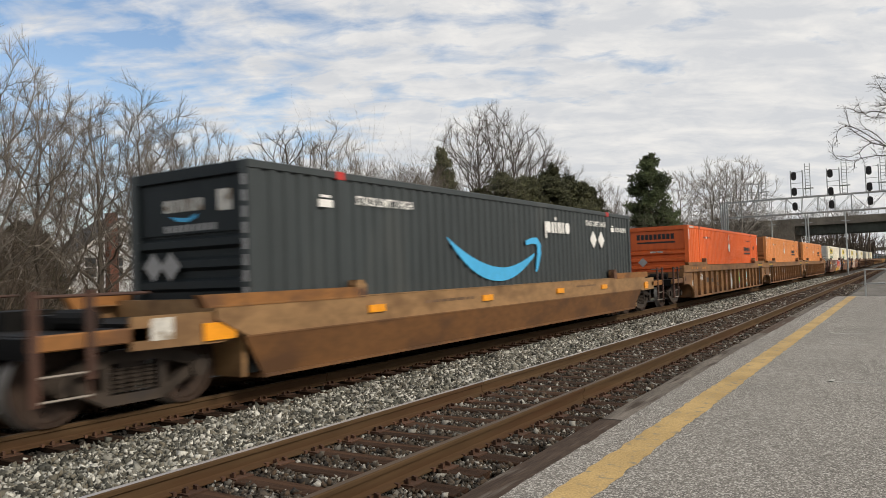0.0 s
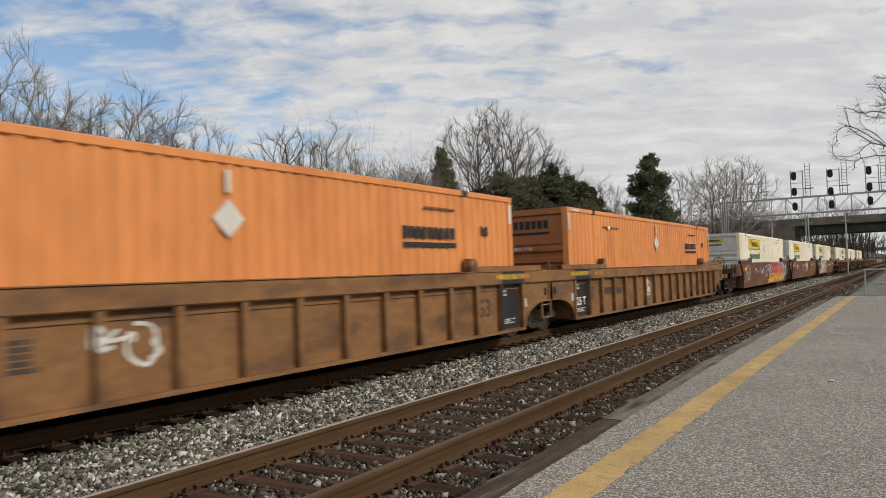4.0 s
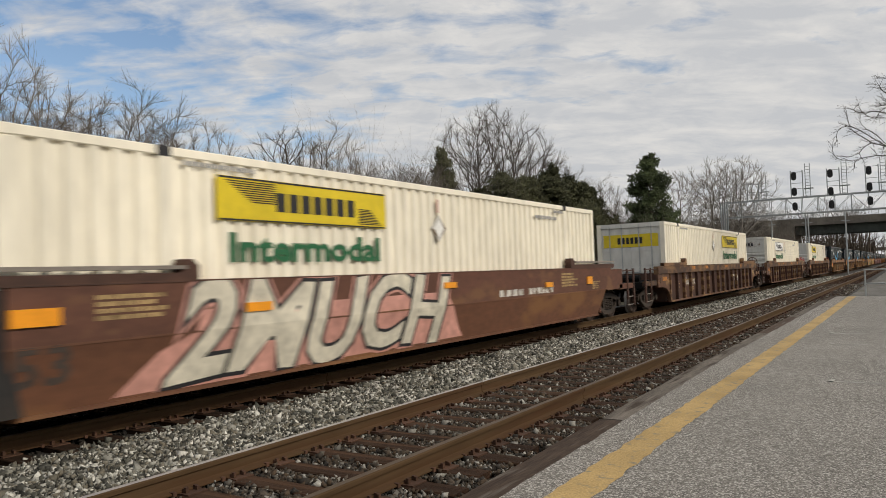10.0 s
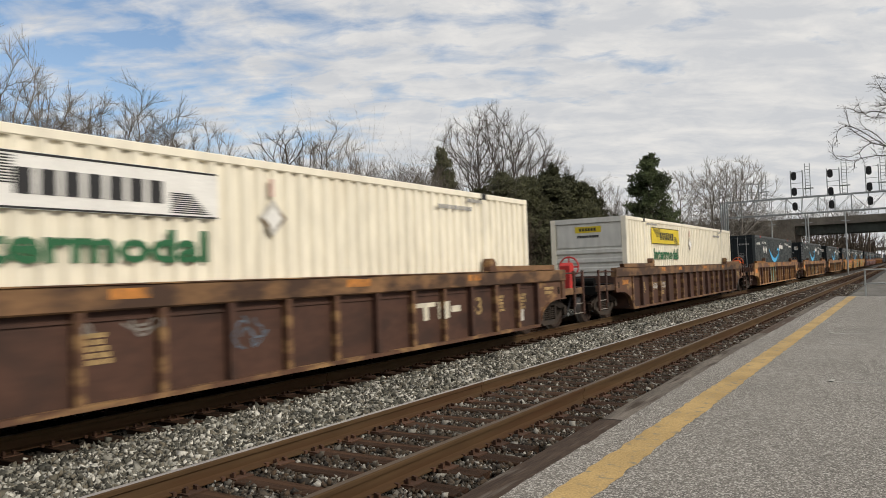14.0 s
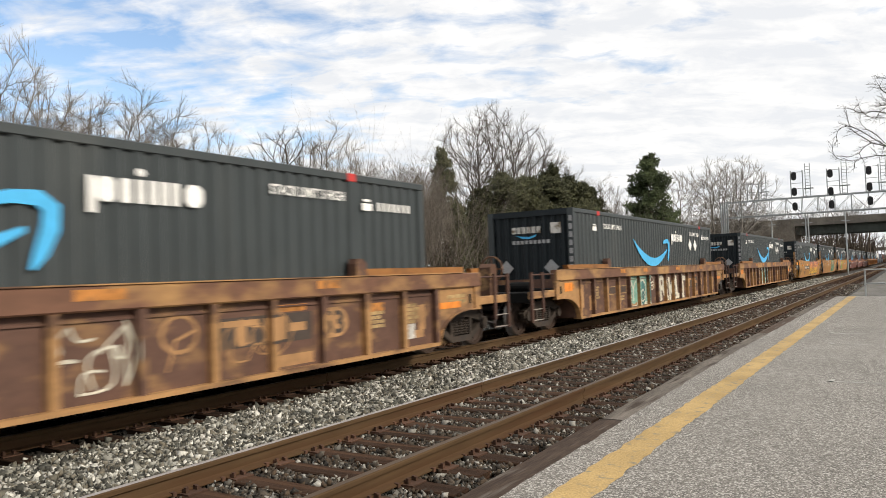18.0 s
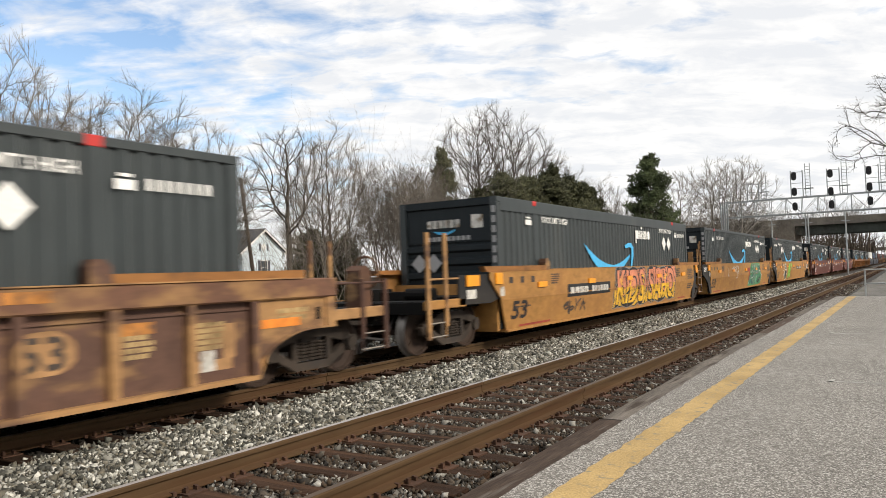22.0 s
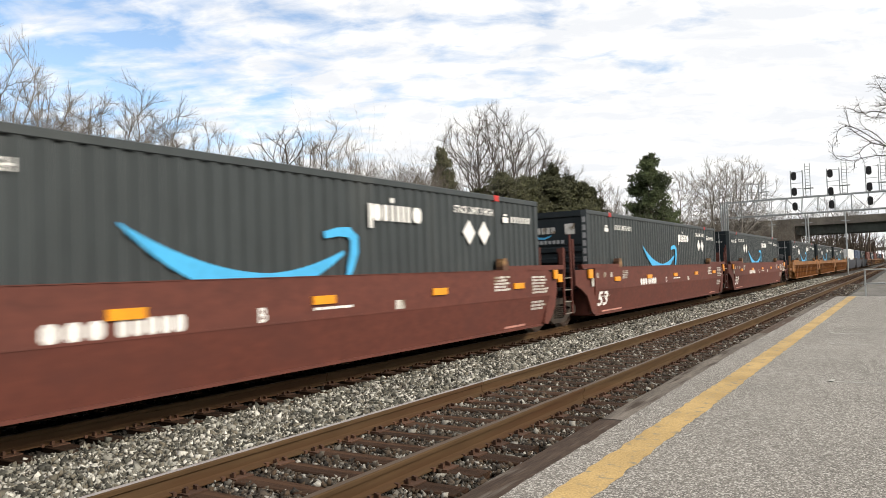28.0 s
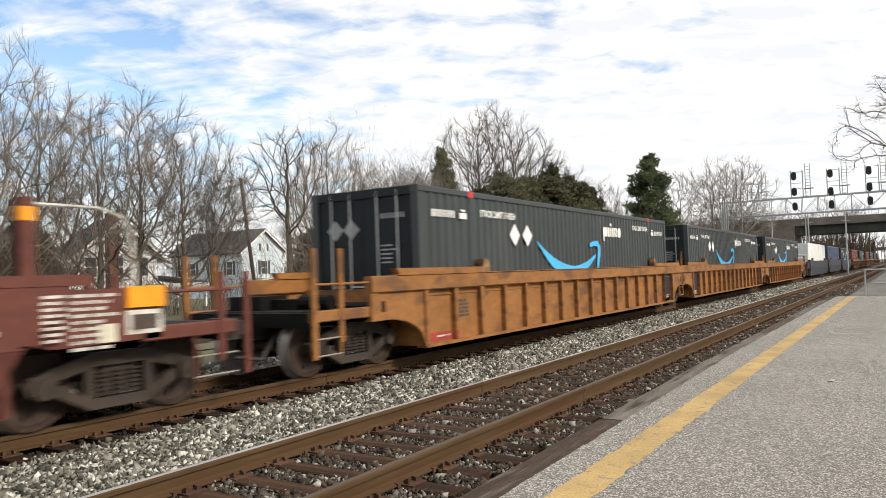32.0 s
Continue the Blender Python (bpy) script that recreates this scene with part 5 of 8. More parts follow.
def bare_tree(seed, height, radius, crown, base=0.24, stems=6, lean=0.75, middle=0.60, twig_r=0.009, dense=1.0, wave=0.06, droop=0.0, fine=3):
    """Trunk and crown of a leafless tree: stems fan out from the trunk and bear branches, side branches and twigs
    that end on a rounded outline."""
    r = random.Random(seed)
    trunk, top = Twigs(), Twigs()
    c0 = height * middle

    def reach(p, d):
        """How far it is from p along d to the crown's outline."""
        up = height - c0
        a = Vector((p.x / crown, p.y / crown, (p.z - c0) / up))
        e = Vector((d.x / crown, d.y / crown, d.z / up))
        A, B, C = e.dot(e), a.dot(e), a.dot(a) - 1
        q = B * B - A * C
        return max(0.0, (-B + math.sqrt(q)) / A) if q > 0 else 0.0

    def aside(d, angle, turn):
        u = d.orthogonal().normalized()
        u.rotate(Matrix.Rotation(turn, 3, d))
        return (d * math.cos(angle) + u * math.sin(angle)).normalized()

    def grow(p, d, ln, rad, lev, tgt):
        segs = (9, 6, 4, 2)[min(lev, 3)]
        n = (6, 4, 3, 3)[min(lev, 3)]
        turn = r.random() * 6.28
        for i in range(segs):
            u = (i + 1) / segs
            d = (d + Vector((r.gauss(0, wave), r.gauss(0, wave), r.gauss(0.03, wave) - droop * 0.10 * lev * u))).normalized()
            q = p + d * (ln / segs)
            r0, r1 = max(rad * (1 - 0.8 * i / segs), twig_r * 0.8), max(rad * (1 - 0.8 * u), twig_r * 0.6)
            tgt.limb(p, q, r0, r1, n)
            p = q
            if lev >= fine or (lev == 0 and u < 0.25):
                continue
            for _ in range(2):
                if r.random() > (0.85, 0.80, 0.74)[lev] * dense:
                    continue
                turn += 2.4 + r.uniform(-0.5, 0.5)
                nd = aside(d, r.uniform(0.5, 0.95) if lev < 2 else r.uniform(0.35, 0.8), turn)
                nd.z += 0.14 - droop * 0.25
                nd.normalize()
                lim = reach(q, nd)
                sub = min(ln * (0.56, 0.50, 0.46)[lev] * (1.15 - 0.55 * u) * r.uniform(0.7, 1.2), lim * r.uniform(0.85, 1.06) + 0.15)
                if sub > 0.12:
                    grow(q, nd, sub, max(r1 * r.uniform(0.45, 0.65), twig_r), lev + 1, top)

    hub = Vector((r.gauss(0, 0.08), r.gauss(0, 0.08), height * base))
    trunk.limb(Vector((0, 0, -0.2)), hub * 0.5, radius * 1.2, radius, 9)
    trunk.limb(hub * 0.5, hub, radius, radius * 0.9, 9)
    turn = r.random() * 6.28
    for i in range(stems):
        turn += 6.283 / max(1, stems - 1) + r.uniform(-0.3, 0.3)
        k = 0.10 if i == 0 else lean * r.uniform(0.45, 1.1)
        d = Vector((math.cos(turn) * k, math.sin(turn) * k, 1)).normalized()
        p = hub if i < 3 else hub * r.uniform(0.8, 1.0)
        ln = reach(p, d) if p.z > c0 - (height - c0) else height * 0.6
        grow(p, d, min(max(ln, height * 0.4), height) * r.uniform(0.9, 1.02), radius * (0.46 if i == 0 else r.uniform(0.38, 0.52)), 0, trunk)
    return trunk, top


def grown_tree(seed, height, radius, crown, base, middle, rise, points, step=0.36, twigs=2.2, twig_r=0.008, span=0.95):
    """Trunk and crown of a leafless tree: branches grow step by step towards points strewn through the crown, thicken
    towards the trunk, and bear fine twigs at their ends."""
    g = np.random.default_rng(seed)
    c0 = height * middle
    p = g.normal(size=(points * 3, 3))
    p *= (g.random(points * 3) ** 0.42 / np.linalg.norm(p, axis=1))[:, None]
    lump = np.array([noise.noise((float(q[0]) * 1.7 + seed, float(q[1]) * 1.7, float(q[2]) * 1.7)) for q in p])
    p *= (0.92 + 0.38 * lump)[:, None]
    p *= (crown, crown, height - c0)
    p[:, 2] = np.where(p[:, 2] < 0, p[:, 2] * (c0 - base * height) / (height - c0), p[:, 2]) + c0
    goal = p[:points]
    n0 = max(3, int(height * base / step))
    node = [np.array((0.05 * math.sin(i * 0.6 + seed), 0.05 * math.cos(i * 0.5), -0.2 + i * (height * base + 0.2) / n0)) for i in range(n0 + 1)]
    up = [-1] + list(range(n0))
    near = np.full(points, n0)
    dist = np.linalg.norm(goal - node[n0], axis=1)
    alive, stale = np.ones(points, bool), np.zeros(points)
    for _ in range(140):
        if not alive.any():
            break
        idx = np.unique(near[alive])
        fresh = []
        for k in idx:
            m = alive & (near == k)
            d = goal[m] - node[k]
            d = (d / np.linalg.norm(d, axis=1)[:, None]).mean(0)
            back = node[k] - node[up[k]]
            d = d / (np.linalg.norm(d) + 1e-6) + 0.85 * back / np.linalg.norm(back) + g.normal(0, 0.07, 3)
            d[2] += rise
            fresh.append(node[k] + d / np.linalg.norm(d) * step)
        stale += 1
        for k, q in zip(idx, fresh):
            node.append(q)
            up.append(int(k))
            e = np.linalg.norm(goal - q, axis=1)
            m = e < dist
            near[m], dist[m], stale[m] = len(node) - 1, e[m], 0
        alive &= (dist > step * 1.3) & (stale < 2)
    n = len(node)
    node = np.array(node)
    for _ in range(3):
        total, count = np.zeros((n, 3)), np.zeros(n)
        np.add.at(total, up[1:], node[1:])
        np.add.at(count, up[1:], 1)
        calm = 0.4 * node[n0 + 1:] + 0.3 * node[up[n0 + 1:]]
        kids = np.where(count[n0 + 1:, None] > 0, total[n0 + 1:] / np.maximum(count[n0 + 1:, None], 1), node[n0 + 1:])
        node[n0 + 1:] = calm + 0.3 * kids
    thick = np.zeros(n)
    for i in range(n - 1, -1, -1):
        thick[i] = max(thick[i], 1.0)
        if up[i] >= 0:
            thick[up[i]] += thick[i]
    rad = np.maximum(radius * (thick / thick[0]) ** 0.50, twig_r)
    v = [Vector(q) for q in node]
    trunk, top = Twigs(), Twigs()
    r = random.Random(seed)
    heart = Vector((0, 0, height * (base + middle) * 0.5))
    for i in range(1, n):
        k = up[i]
        main = thick[i] > 0.55 * thick[k]
        big = rad[i] > radius * 0.22
        (trunk if big else top).limb(v[k], v[i], rad[k] if main else rad[i] * 1.15, rad[i], 7 if big else 4 if rad[i] > twig_r * 2.5 else 3)
        if rad[i] < radius * 0.16:
            along = (v[i] - v[k]).normalized()
            for _ in range(int(twigs + r.random())):
                d = (along + (v[i] - heart).normalized() * 0.45 + Vector((r.gauss(0, 0.42), r.gauss(0, 0.42), r.gauss(rise * 0.6, 0.36)))).normalized()
                ln = span * r.uniform(0.45, 1.15)
                a = v[i]
                for seg in range(2):
                    d = (d + Vector((r.gauss(0, 0.12), r.gauss(0, 0.12), r.gauss(rise * 0.35, 0.1)))).normalized()
                    b = a + d * ln / 2
                    top.limb(a, b, twig_r * (1 - 0.3 * seg), twig_r * (0.7 - 0.3 * seg), 3)
                    if seg == 0:
                        e = (d + Vector((r.gauss(0, 0.45), r.gauss(0, 0.45), r.gauss(0.1, 0.35)))).normalized()
                        top.limb(b, b + e * ln * r.uniform(0.35, 0.6), twig_r * 0.7, twig_r * 0.3, 3)
                    a = b
    return trunk, top


def shrub(seed, height, width):
    r = random.Random(seed)
    t = Twigs()
    for _ in range(24):
        p = Vector((r.gauss(0, width * 0.25), r.gauss(0, width * 0.25), 0))
        d = Vector((r.gauss(0, 0.4), r.gauss(0, 0.4), 1)).normalized()
        ln = height * r.uniform(0.35, 0.62)
        stack = [(p, d, ln, 0.024, 0)]
        while stack:
            p, d, ln, rad, lev = stack.pop()
            for _ in range(2):
                d = (d + Vector((r.gauss(0, 0.16), r.gauss(0, 0.16), r.gauss(0.05, 0.1)))).normalized()
                q = p + d * ln / 2
                t.limb(p, q, rad, rad * 0.75, 3)
                p, rad = q, rad * 0.75
                if lev < 3:
                    e = (d + Vector((r.gauss(0, 0.6), r.gauss(0, 0.6), r.gauss(0.1, 0.3)))).normalized()
                    stack.append((p, e, ln * r.uniform(0.5, 0.75), rad * 0.75, lev + 1))
            if lev < 2:
                stack.append((p, d, ln * 0.7, rad * 0.8, lev + 1))
    return t


def evergreen(seed, height, width, shape, mat, clumps):
    """A conifer: trunk, limbs and boughs of many small needle tufts with gaps between."""
    r = random.Random(seed)
    trunk, tv, tf = Twigs(), [], []
    trunk.limb(Vector((0, 0, -0.1)), Vector((0, 0, height * 0.55)), width * 0.03 + 0.09, width * 0.02 + 0.05, 7)
    trunk.limb(Vector((0, 0, height * 0.55)), Vector((0, 0, height * 0.96)), width * 0.02 + 0.05, 0.02, 6)
    boughs = []
    count = {"cone": 80, "broad": 110, "round": 90}[shape]
    for i in range(count):
        u = {"cone": 0.06, "broad": 0.04, "round": 0.24}[shape]
        u = u + (0.985 - u) * (i + r.random()) / count
        a = r.random() * 2 * math.pi
        full = {"cone": max(0.05, (1.0 - u)) ** 0.72, "broad": max(0.06, 1.0 - u ** 2.2) ** 0.75, "round": max(0.10, math.sin(math.pi * min(1.0, max(0.05, 0.30 + (u - 0.24) * 0.90)))) ** 0.75}[shape]
        reach = width * 0.5 * full * r.uniform(0.62, 1.08)
        p = Vector((0, 0, u * height - reach * 0.15))
        q = p + Vector((math.cos(a) * reach, math.sin(a) * reach, reach * r.uniform(0.1, 0.5)))
        trunk.limb(p, q, 0.04, 0.015, 3)
        size = (0.10 * width + 0.16) * r.uniform(0.7, 1.3) * (0.45 + 0.55 * full)
        boughs.append((p, q, size))
    weight = [b[2] ** 1.6 for b in boughs]
    for p, q, size in r.choices(boughs, weight, k=clumps):
        c = p.lerp(q, 1.0 - 0.65 * r.random() ** 1.8)
        d = Vector((r.gauss(0, 1), r.gauss(0, 1), r.gauss(0, 0.75)))
        c = c + d.normalized() * size * r.random() ** 0.45
        for _ in range(4):
            d = Vector((r.gauss(0, 1), r.gauss(0, 1), r.gauss(0.45, 0.8))).normalized() * r.uniform(0.14, 0.34)
            e = d.orthogonal().normalized() * r.uniform(0.035, 0.07)
            k = len(tv)
            tv += [tuple(c - e), tuple(c + e), tuple(c + d + e * 0.4), tuple(c + d * 1.15 - e * 0.3)]
            tf.append((k, k + 1, k + 2, k + 3))
    return trunk, (tv, tf)


TREES = {}


def tree(key, x, y, turn, label, category="tree", group="bare trees beyond the tracks", scale=1.0, z=-0.5):
    """Plants a tree made from one of the kinds below; like ones share their meshes."""
    if key not in TREES:
        kind, args, bark, leaf = KINDS[key]
        if kind == "bare":
            a, b = bare_tree(**args)
            TREES[key] = (fast_mesh("trunk", a.v, a.f, bark), fast_mesh("crown", b.v, b.f, leaf))
        elif kind == "grown":
            a, b = grown_tree(**args)
            TREES[key] = (fast_mesh("trunk", a.v, a.f, bark), fast_mesh("crown", b.v, b.f, leaf))
        elif kind == "ever":
            a, b = evergreen(**args, mat=leaf)
            TREES[key] = (fast_mesh("trunk", a.v, a.f, bark), fast_mesh("crown", b[0], b[1], leaf))
        else:
            s = shrub(**args)
            TREES[key] = (None, fast_mesh("stems", s.v, s.f, leaf))
    tr, cr = TREES[key]
    name = {"bare": "tree", "grown": "tree", "ever": "evergreen_tree", "shrub": "shrub"}[KINDS[key][0]]
    ob = root(name, (x, y, z), label, category, group)
    ob.rotation_euler = (0, 0, radians(turn))
    ob.scale = (scale, scale, scale)
    if tr:
        new("trunk", tr).parent = ob
    new("crown" if tr else "thicket", cr).parent = ob
    return ob


KINDS = {
    "vase": ("grown", dict(seed=5, height=12.0, radius=0.17, crown=3.6, base=0.10, middle=0.55, rise=0.05, points=800, twigs=3.4), "bark", "twig"),
    "wide": ("grown", dict(seed=8, height=12.0, radius=0.20, crown=4.9, base=0.11, middle=0.54, rise=0.03, points=1000, twigs=3.4), "bark", "twig"),
    "thin": ("bare", dict(seed=21, height=12.0, radius=0.10, crown=2.5, base=0.10, stems=6, lean=0.42, middle=0.56, wave=0.07), "bark", "twig"),
    "fork": ("grown", dict(seed=14, height=12.5, radius=0.19, crown=3.1, base=0.40, middle=0.70, rise=0.06, points=420, step=0.36, twigs=3.0, twig_r=0.009, span=0.75), "bark", "bark"),
    "oak": ("grown", dict(seed=33, height=18.5, radius=0.30, crown=5.3, base=0.24, middle=0.60, rise=0.05, points=1300, step=0.48, twigs=3.4, twig_r=0.011, span=1.1), "bark", "bark"),
    "pale": ("grown", dict(seed=41, height=16.5, radius=0.22, crown=5.2, base=0.2, middle=0.58, rise=0.05, points=560, step=0.5, twigs=2.2, twig_r=0.016, span=1.2), "pale_bark", "pale_bark"),
    "hang": ("grown", dict(seed=57, height=11.0, radius=0.20, crown=5.2, base=0.42, middle=0.74, rise=-0.06, points=700, step=0.28, twigs=2.6, twig_r=0.006, span=0.5), "bark", "bark"),
    "cedar": ("ever", dict(seed=3, height=12.0, width=5.0, shape="cone", clumps=5600), "bark", "cedar"),
    "cedar_low": ("ever", dict(seed=7, height=10.5, width=7.6, shape="broad", clumps=9000), "bark", "cedar"),
    "pine": ("ever", dict(seed=12, height=13.5, width=4.9, shape="round", clumps=7600), "bark", "needles"),
    "shrub": ("shrub", dict(seed=2, height=4.2, width=3.6), "bark", "brush"),
    "scrub": ("shrub", dict(seed=6, height=6.8, width=4.6), "bark", "brush"),
    "grey_scrub": ("shrub", dict(seed=9, height=8.6, width=4.8), "bark", "twig"),
}
BARE = "leafless grey-brown tree with fine bare twigs"
for key, x, y, turn, sc in (
        ("wide", -27.6, 12.6, 20, 0.95), ("vase", -32.0, 17.6, 200, 0.92), ("wide", -33.8, 21.6, 10, 0.96), ("vase", -35.3, 24.8, 310, 1.08),
        ("wide", -34.6, 27.2, 40, 0.96), ("thin", -36.0, 30.4, 170, 0.95), ("vase", -34.3, 39.1, 330, 1.08), ("vase", -35.6, 40.2, 120, 1.0),
        ("thin", -31.5, 41.3, 15, 1.0), ("thin", -31.0, 43.0, 95, 1.0), ("thin", -30.2, 44.8, 205, 1.01), ("thin", -29.4, 42.6, 305, 0.92), ("thin", -27.0, 40.0, 65, 0.86), ("thin", -25.6, 38.2, 15, 0.78),
        ("wide", -32.3, 71.0, 150, 1.2), ("thin", -26.7, 77.5, 15, 0.95), ("vase", -28.8, 79.2, 75, 1.05), ("vase", -31.5, 76.5, 15, 1.1)):
    tree(key, x, y, turn, BARE, scale=sc)
tree("fork", -34.9, 35.8, 65, "leafless forked tree with a bare straight trunk")
tree("oak", -35.4, 62.7, 100, "tall leafless tree with a broad rounded crown")
tree("oak", -33.1, 66.2, 250, "tall leafless tree with a broad rounded crown", scale=0.98)
for x, y, turn, sc in ((-20.4, 95.8, 0, 0.98), (-17.6, 98.5, 120, 1.0), (-24.6, 96.9, 230, 0.92), (-19.0, 101, 300, 0.95)):
    tree("pale", x, y, turn, "leafless pale-barked tree behind the signal bridge", scale=sc)
for x, y, turn, sc in ((-27.2, 92, 10, 0.8), (-25.0, 88, 100, 0.72), (-22.0, 90, 200, 0.66), (-19.5, 104, 290, 0.8)):
    tree("wide", x, y, turn, BARE, scale=sc)
tree("hang", 2.3, 38.2, 205, "leafless tree whose branches hang out over the platform", group="")
tree("cedar", -30.3, 48.3, 30, "narrow olive-green cedar beyond the tracks", "conifer", "evergreens beyond the tracks", scale=0.98)
for x, y, turn, sc in ((-30.4, 58.6, 60, 1.05), (-29.5, 61.3, 10, 1.02), (-31.8, 57.0, 200, 0.9), (-27.2, 66.7, 120, 1.05), (-26.5, 69.1, 320, 0.95), (-28.3, 63.6, 75, 1.08), (-24.6, 63.5, 20, 0.8), (-48.0, 25.0, 40, 0.6), (-51.0, 27.5, 140, 0.6), (-38.0, 41.5, 20, 0.55), (-36.0, 43.0, 70, 0.5), (-39.5, 45.0, 150, 0.5)):
    tree("cedar_low", x, y, turn, "broad dark olive-green cedar", "conifer", "evergreens beyond the tracks", scale=sc)
tree("cedar", -28.0, 64.1, 90, "narrow olive-green cedar beyond the tracks", "conifer", "evergreens beyond the tracks", scale=1.0)
tree("pine", -21.9, 74.8, 0, "dark green round-topped pine", "conifer", "evergreens beyond the tracks")
rng = random.Random(31)
for i, (x, y, key, sc) in enumerate(((-27.5, 31.8, "grey_scrub", 1.0), (-25.2, 34.6, "grey_scrub", 1.05), (-23.6, 37.4, "scrub", 0.95), (-25.8, 39.5, "grey_scrub", 1.0), (-28.2, 41.8, "scrub", 1.0), (-26.0, 45.5, "grey_scrub", 1.0), (-24.5, 49.5, "scrub", 1.0),
                                     (-22.8, 42.5, "scrub", 0.7), (-22.0, 55.0, "scrub", 0.8), (-22.0, 63.0, "scrub", 0.9), (-21.0, 70.0, "grey_scrub", 0.8), (-19.0, 80.0, "scrub", 0.8), (-19.5, 88.0, "scrub", 0.9), (-18.5, 93.0, "grey_scrub", 0.8), (-20.5, 108.0, "scrub", 1.2), (-18.0, 118.0, "scrub", 1.2), (-17.5, 130, "scrub", 1.3), (-18, 145, "scrub", 1.4),
                                     (-28.0, 13.0, "shrub", 1.1), (-30.5, 16.2, "shrub", 1.0), (-27.0, 9.0, "scrub", 0.8), (-34.0, 19.5, "shrub", 1.0), (-36.5, 24.0, "shrub", 0.9), (-29.5, 11.0, "scrub", 0.9), (-33.0, 14.5, "scrub", 0.9), (-24.0, 7.0, "scrub", 0.9), (-25.5, 10.5, "shrub", 1.1), (-38.5, 27.0, "shrub", 0.9), (-40, 30, "shrub", 0.8), (-33.4, 15.6, "grey_scrub", 0.9), (-34.4, 18.2, "scrub", 0.9), (-36.2, 20.4, "scrub", 0.95), (-40.0, 20.0, "scrub", 1.1), (-43.0, 22.5, "scrub", 1.1), (-45.0, 24.6, "scrub", 1.0), (-38.0, 17.5, "scrub", 1.0), (-44.5, 31.5, "shrub", 0.6), (-45.5, 35.5, "shrub", 0.6), (-42.0, 36.0, "shrub", 0.7), (-47.0, 40.0, "shrub", 0.7), (-31.0, 13.6, "scrub", 0.9), (-36.5, 32.5, "scrub", 0.8), (-34.0, 33.6, "grey_scrub", 0.8))):
    tree(key, x, y, rng.uniform(0, 360), "tangled brown leafless brush", "shrub", "brush beyond the tracks", scale=sc)

# far woods on the skyline
rng = random.Random(77)
far = Twigs()


def far_tree(x, y, h):
    stack = [(Vector((x, y, -0.5)), Vector((rng.gauss(0, 0.05), 0, 1)), h * 0.4, 0.16, 0)]
    while stack:
        p, d, ln, rad, lev = stack.pop()
        q = p + d * ln
        far.limb(p, q, rad, rad * 0.7, 3)
        if lev < 5:
            for _ in range(3 if lev < 3 else 2):
                e = (d + Vector((rng.gauss(0, 0.42), rng.gauss(0, 0.42), rng.gauss(0.1, 0.25)))).normalized()
                stack.append((q, e, ln * rng.uniform(0.5, 0.78), rad * 0.62, lev + 1))


for i in range(34):
    far_tree(-24 - rng.random() * 16 - i * 0.9, 128 + rng.uniform(-12, 14) + i * 1.5, rng.uniform(9, 12.5))
for i in range(64):
    far_tree(-62 + i * 0.82 + rng.uniform(-2, 2), 222 + rng.uniform(0, 40), rng.uniform(14, 19))
for i in range(20):
    far_tree(-9 + i * 1.2 + rng.uniform(-2, 2), 300 + rng.uniform(0, 50), rng.uniform(8, 11))
for i in range(26):
    far_tree(-95 + i * 2.6 + rng.uniform(-2, 2), 78 + rng.uniform(-4, 30), rng.uniform(8, 12))
for i in range(700):
    x = rng.uniform(-70, -8)
    p = Vector((x, 228 + rng.uniform(0, 45), -0.5))
    q = p + Vector((rng.gauss(0, 0.7), rng.gauss(0, 0.7), rng.uniform(5, 12)))
    far.limb(p, q, 0.30, 0.05, 3)
    for _ in range(4):
        m = p.lerp(q, rng.uniform(0.3, 0.9))
        far.limb(m, m + Vector((rng.gauss(0, 1.3), rng.gauss(0, 1.3), rng.uniform(0.6, 2.2))), 0.12, 0.03, 3)
tagged(new("distant_woods", fast_mesh("distant_woods", far.v, far.f, "brush")), "distant brown leafless woods", "woods", kind="stuff")

# ---- signal bridge ----
MAT["signal_black"] = plain("signal_black", (0.012, 0.012, 0.013), 0.6)
MAT["lens_dark"] = plain("dark_lens", (0.02, 0.008, 0.008), 0.2)
red = bpy.data.materials.new("red_lens")
red.use_nodes = True
red.node_tree.nodes["Principled BSDF"].inputs["Base Color"].default_value = (0.4, 0.01, 0.01, 1)
red.node_tree.nodes["Principled BSDF"].inputs["Emission Color"].default_value = (1.0, 0.05, 0.03, 1)
red.node_tree.nodes["Principled BSDF"].inputs["Emission Strength"].default_value = 0.8
MAT["red_lens"] = red
SB = 88.0
gantry = root("signal_bridge", (0, SB, 0), "grey lattice steel signal bridge over the tracks", "signal bridge")
Z0, Z1, XL, XR = 6.74, 8.50, -17.2, 9.5
for yy in (-0.6, 0.6):
    for z in (Z0, Z1):
        part("chord", Shape().box(XL, XR, yy - 0.05, yy + 0.05, z - 0.055, z + 0.055), "galv", gantry)
    n = 17
    for i in range(n):
        a, b = XL + (XR - XL) * i / n, XL + (XR - XL) * (i + 1) / n
        part("upright", lambda: Shape().box(-0.03, 0.03, -0.03, 0.03, Z0, Z1), "galv", gantry, key=("gup",), at=(a, yy, 0))
        s = Shape().tube((a, yy, Z0 if i % 2 else Z1), (b, yy, Z1 if i % 2 else Z0), 0.028, n=4)
        part("diagonal", s, "galv", gantry)
part("walkway", Shape().box(XL, XR, -0.5, 0.5, Z0 + 0.02, Z0 + 0.06), "galv", gantry)
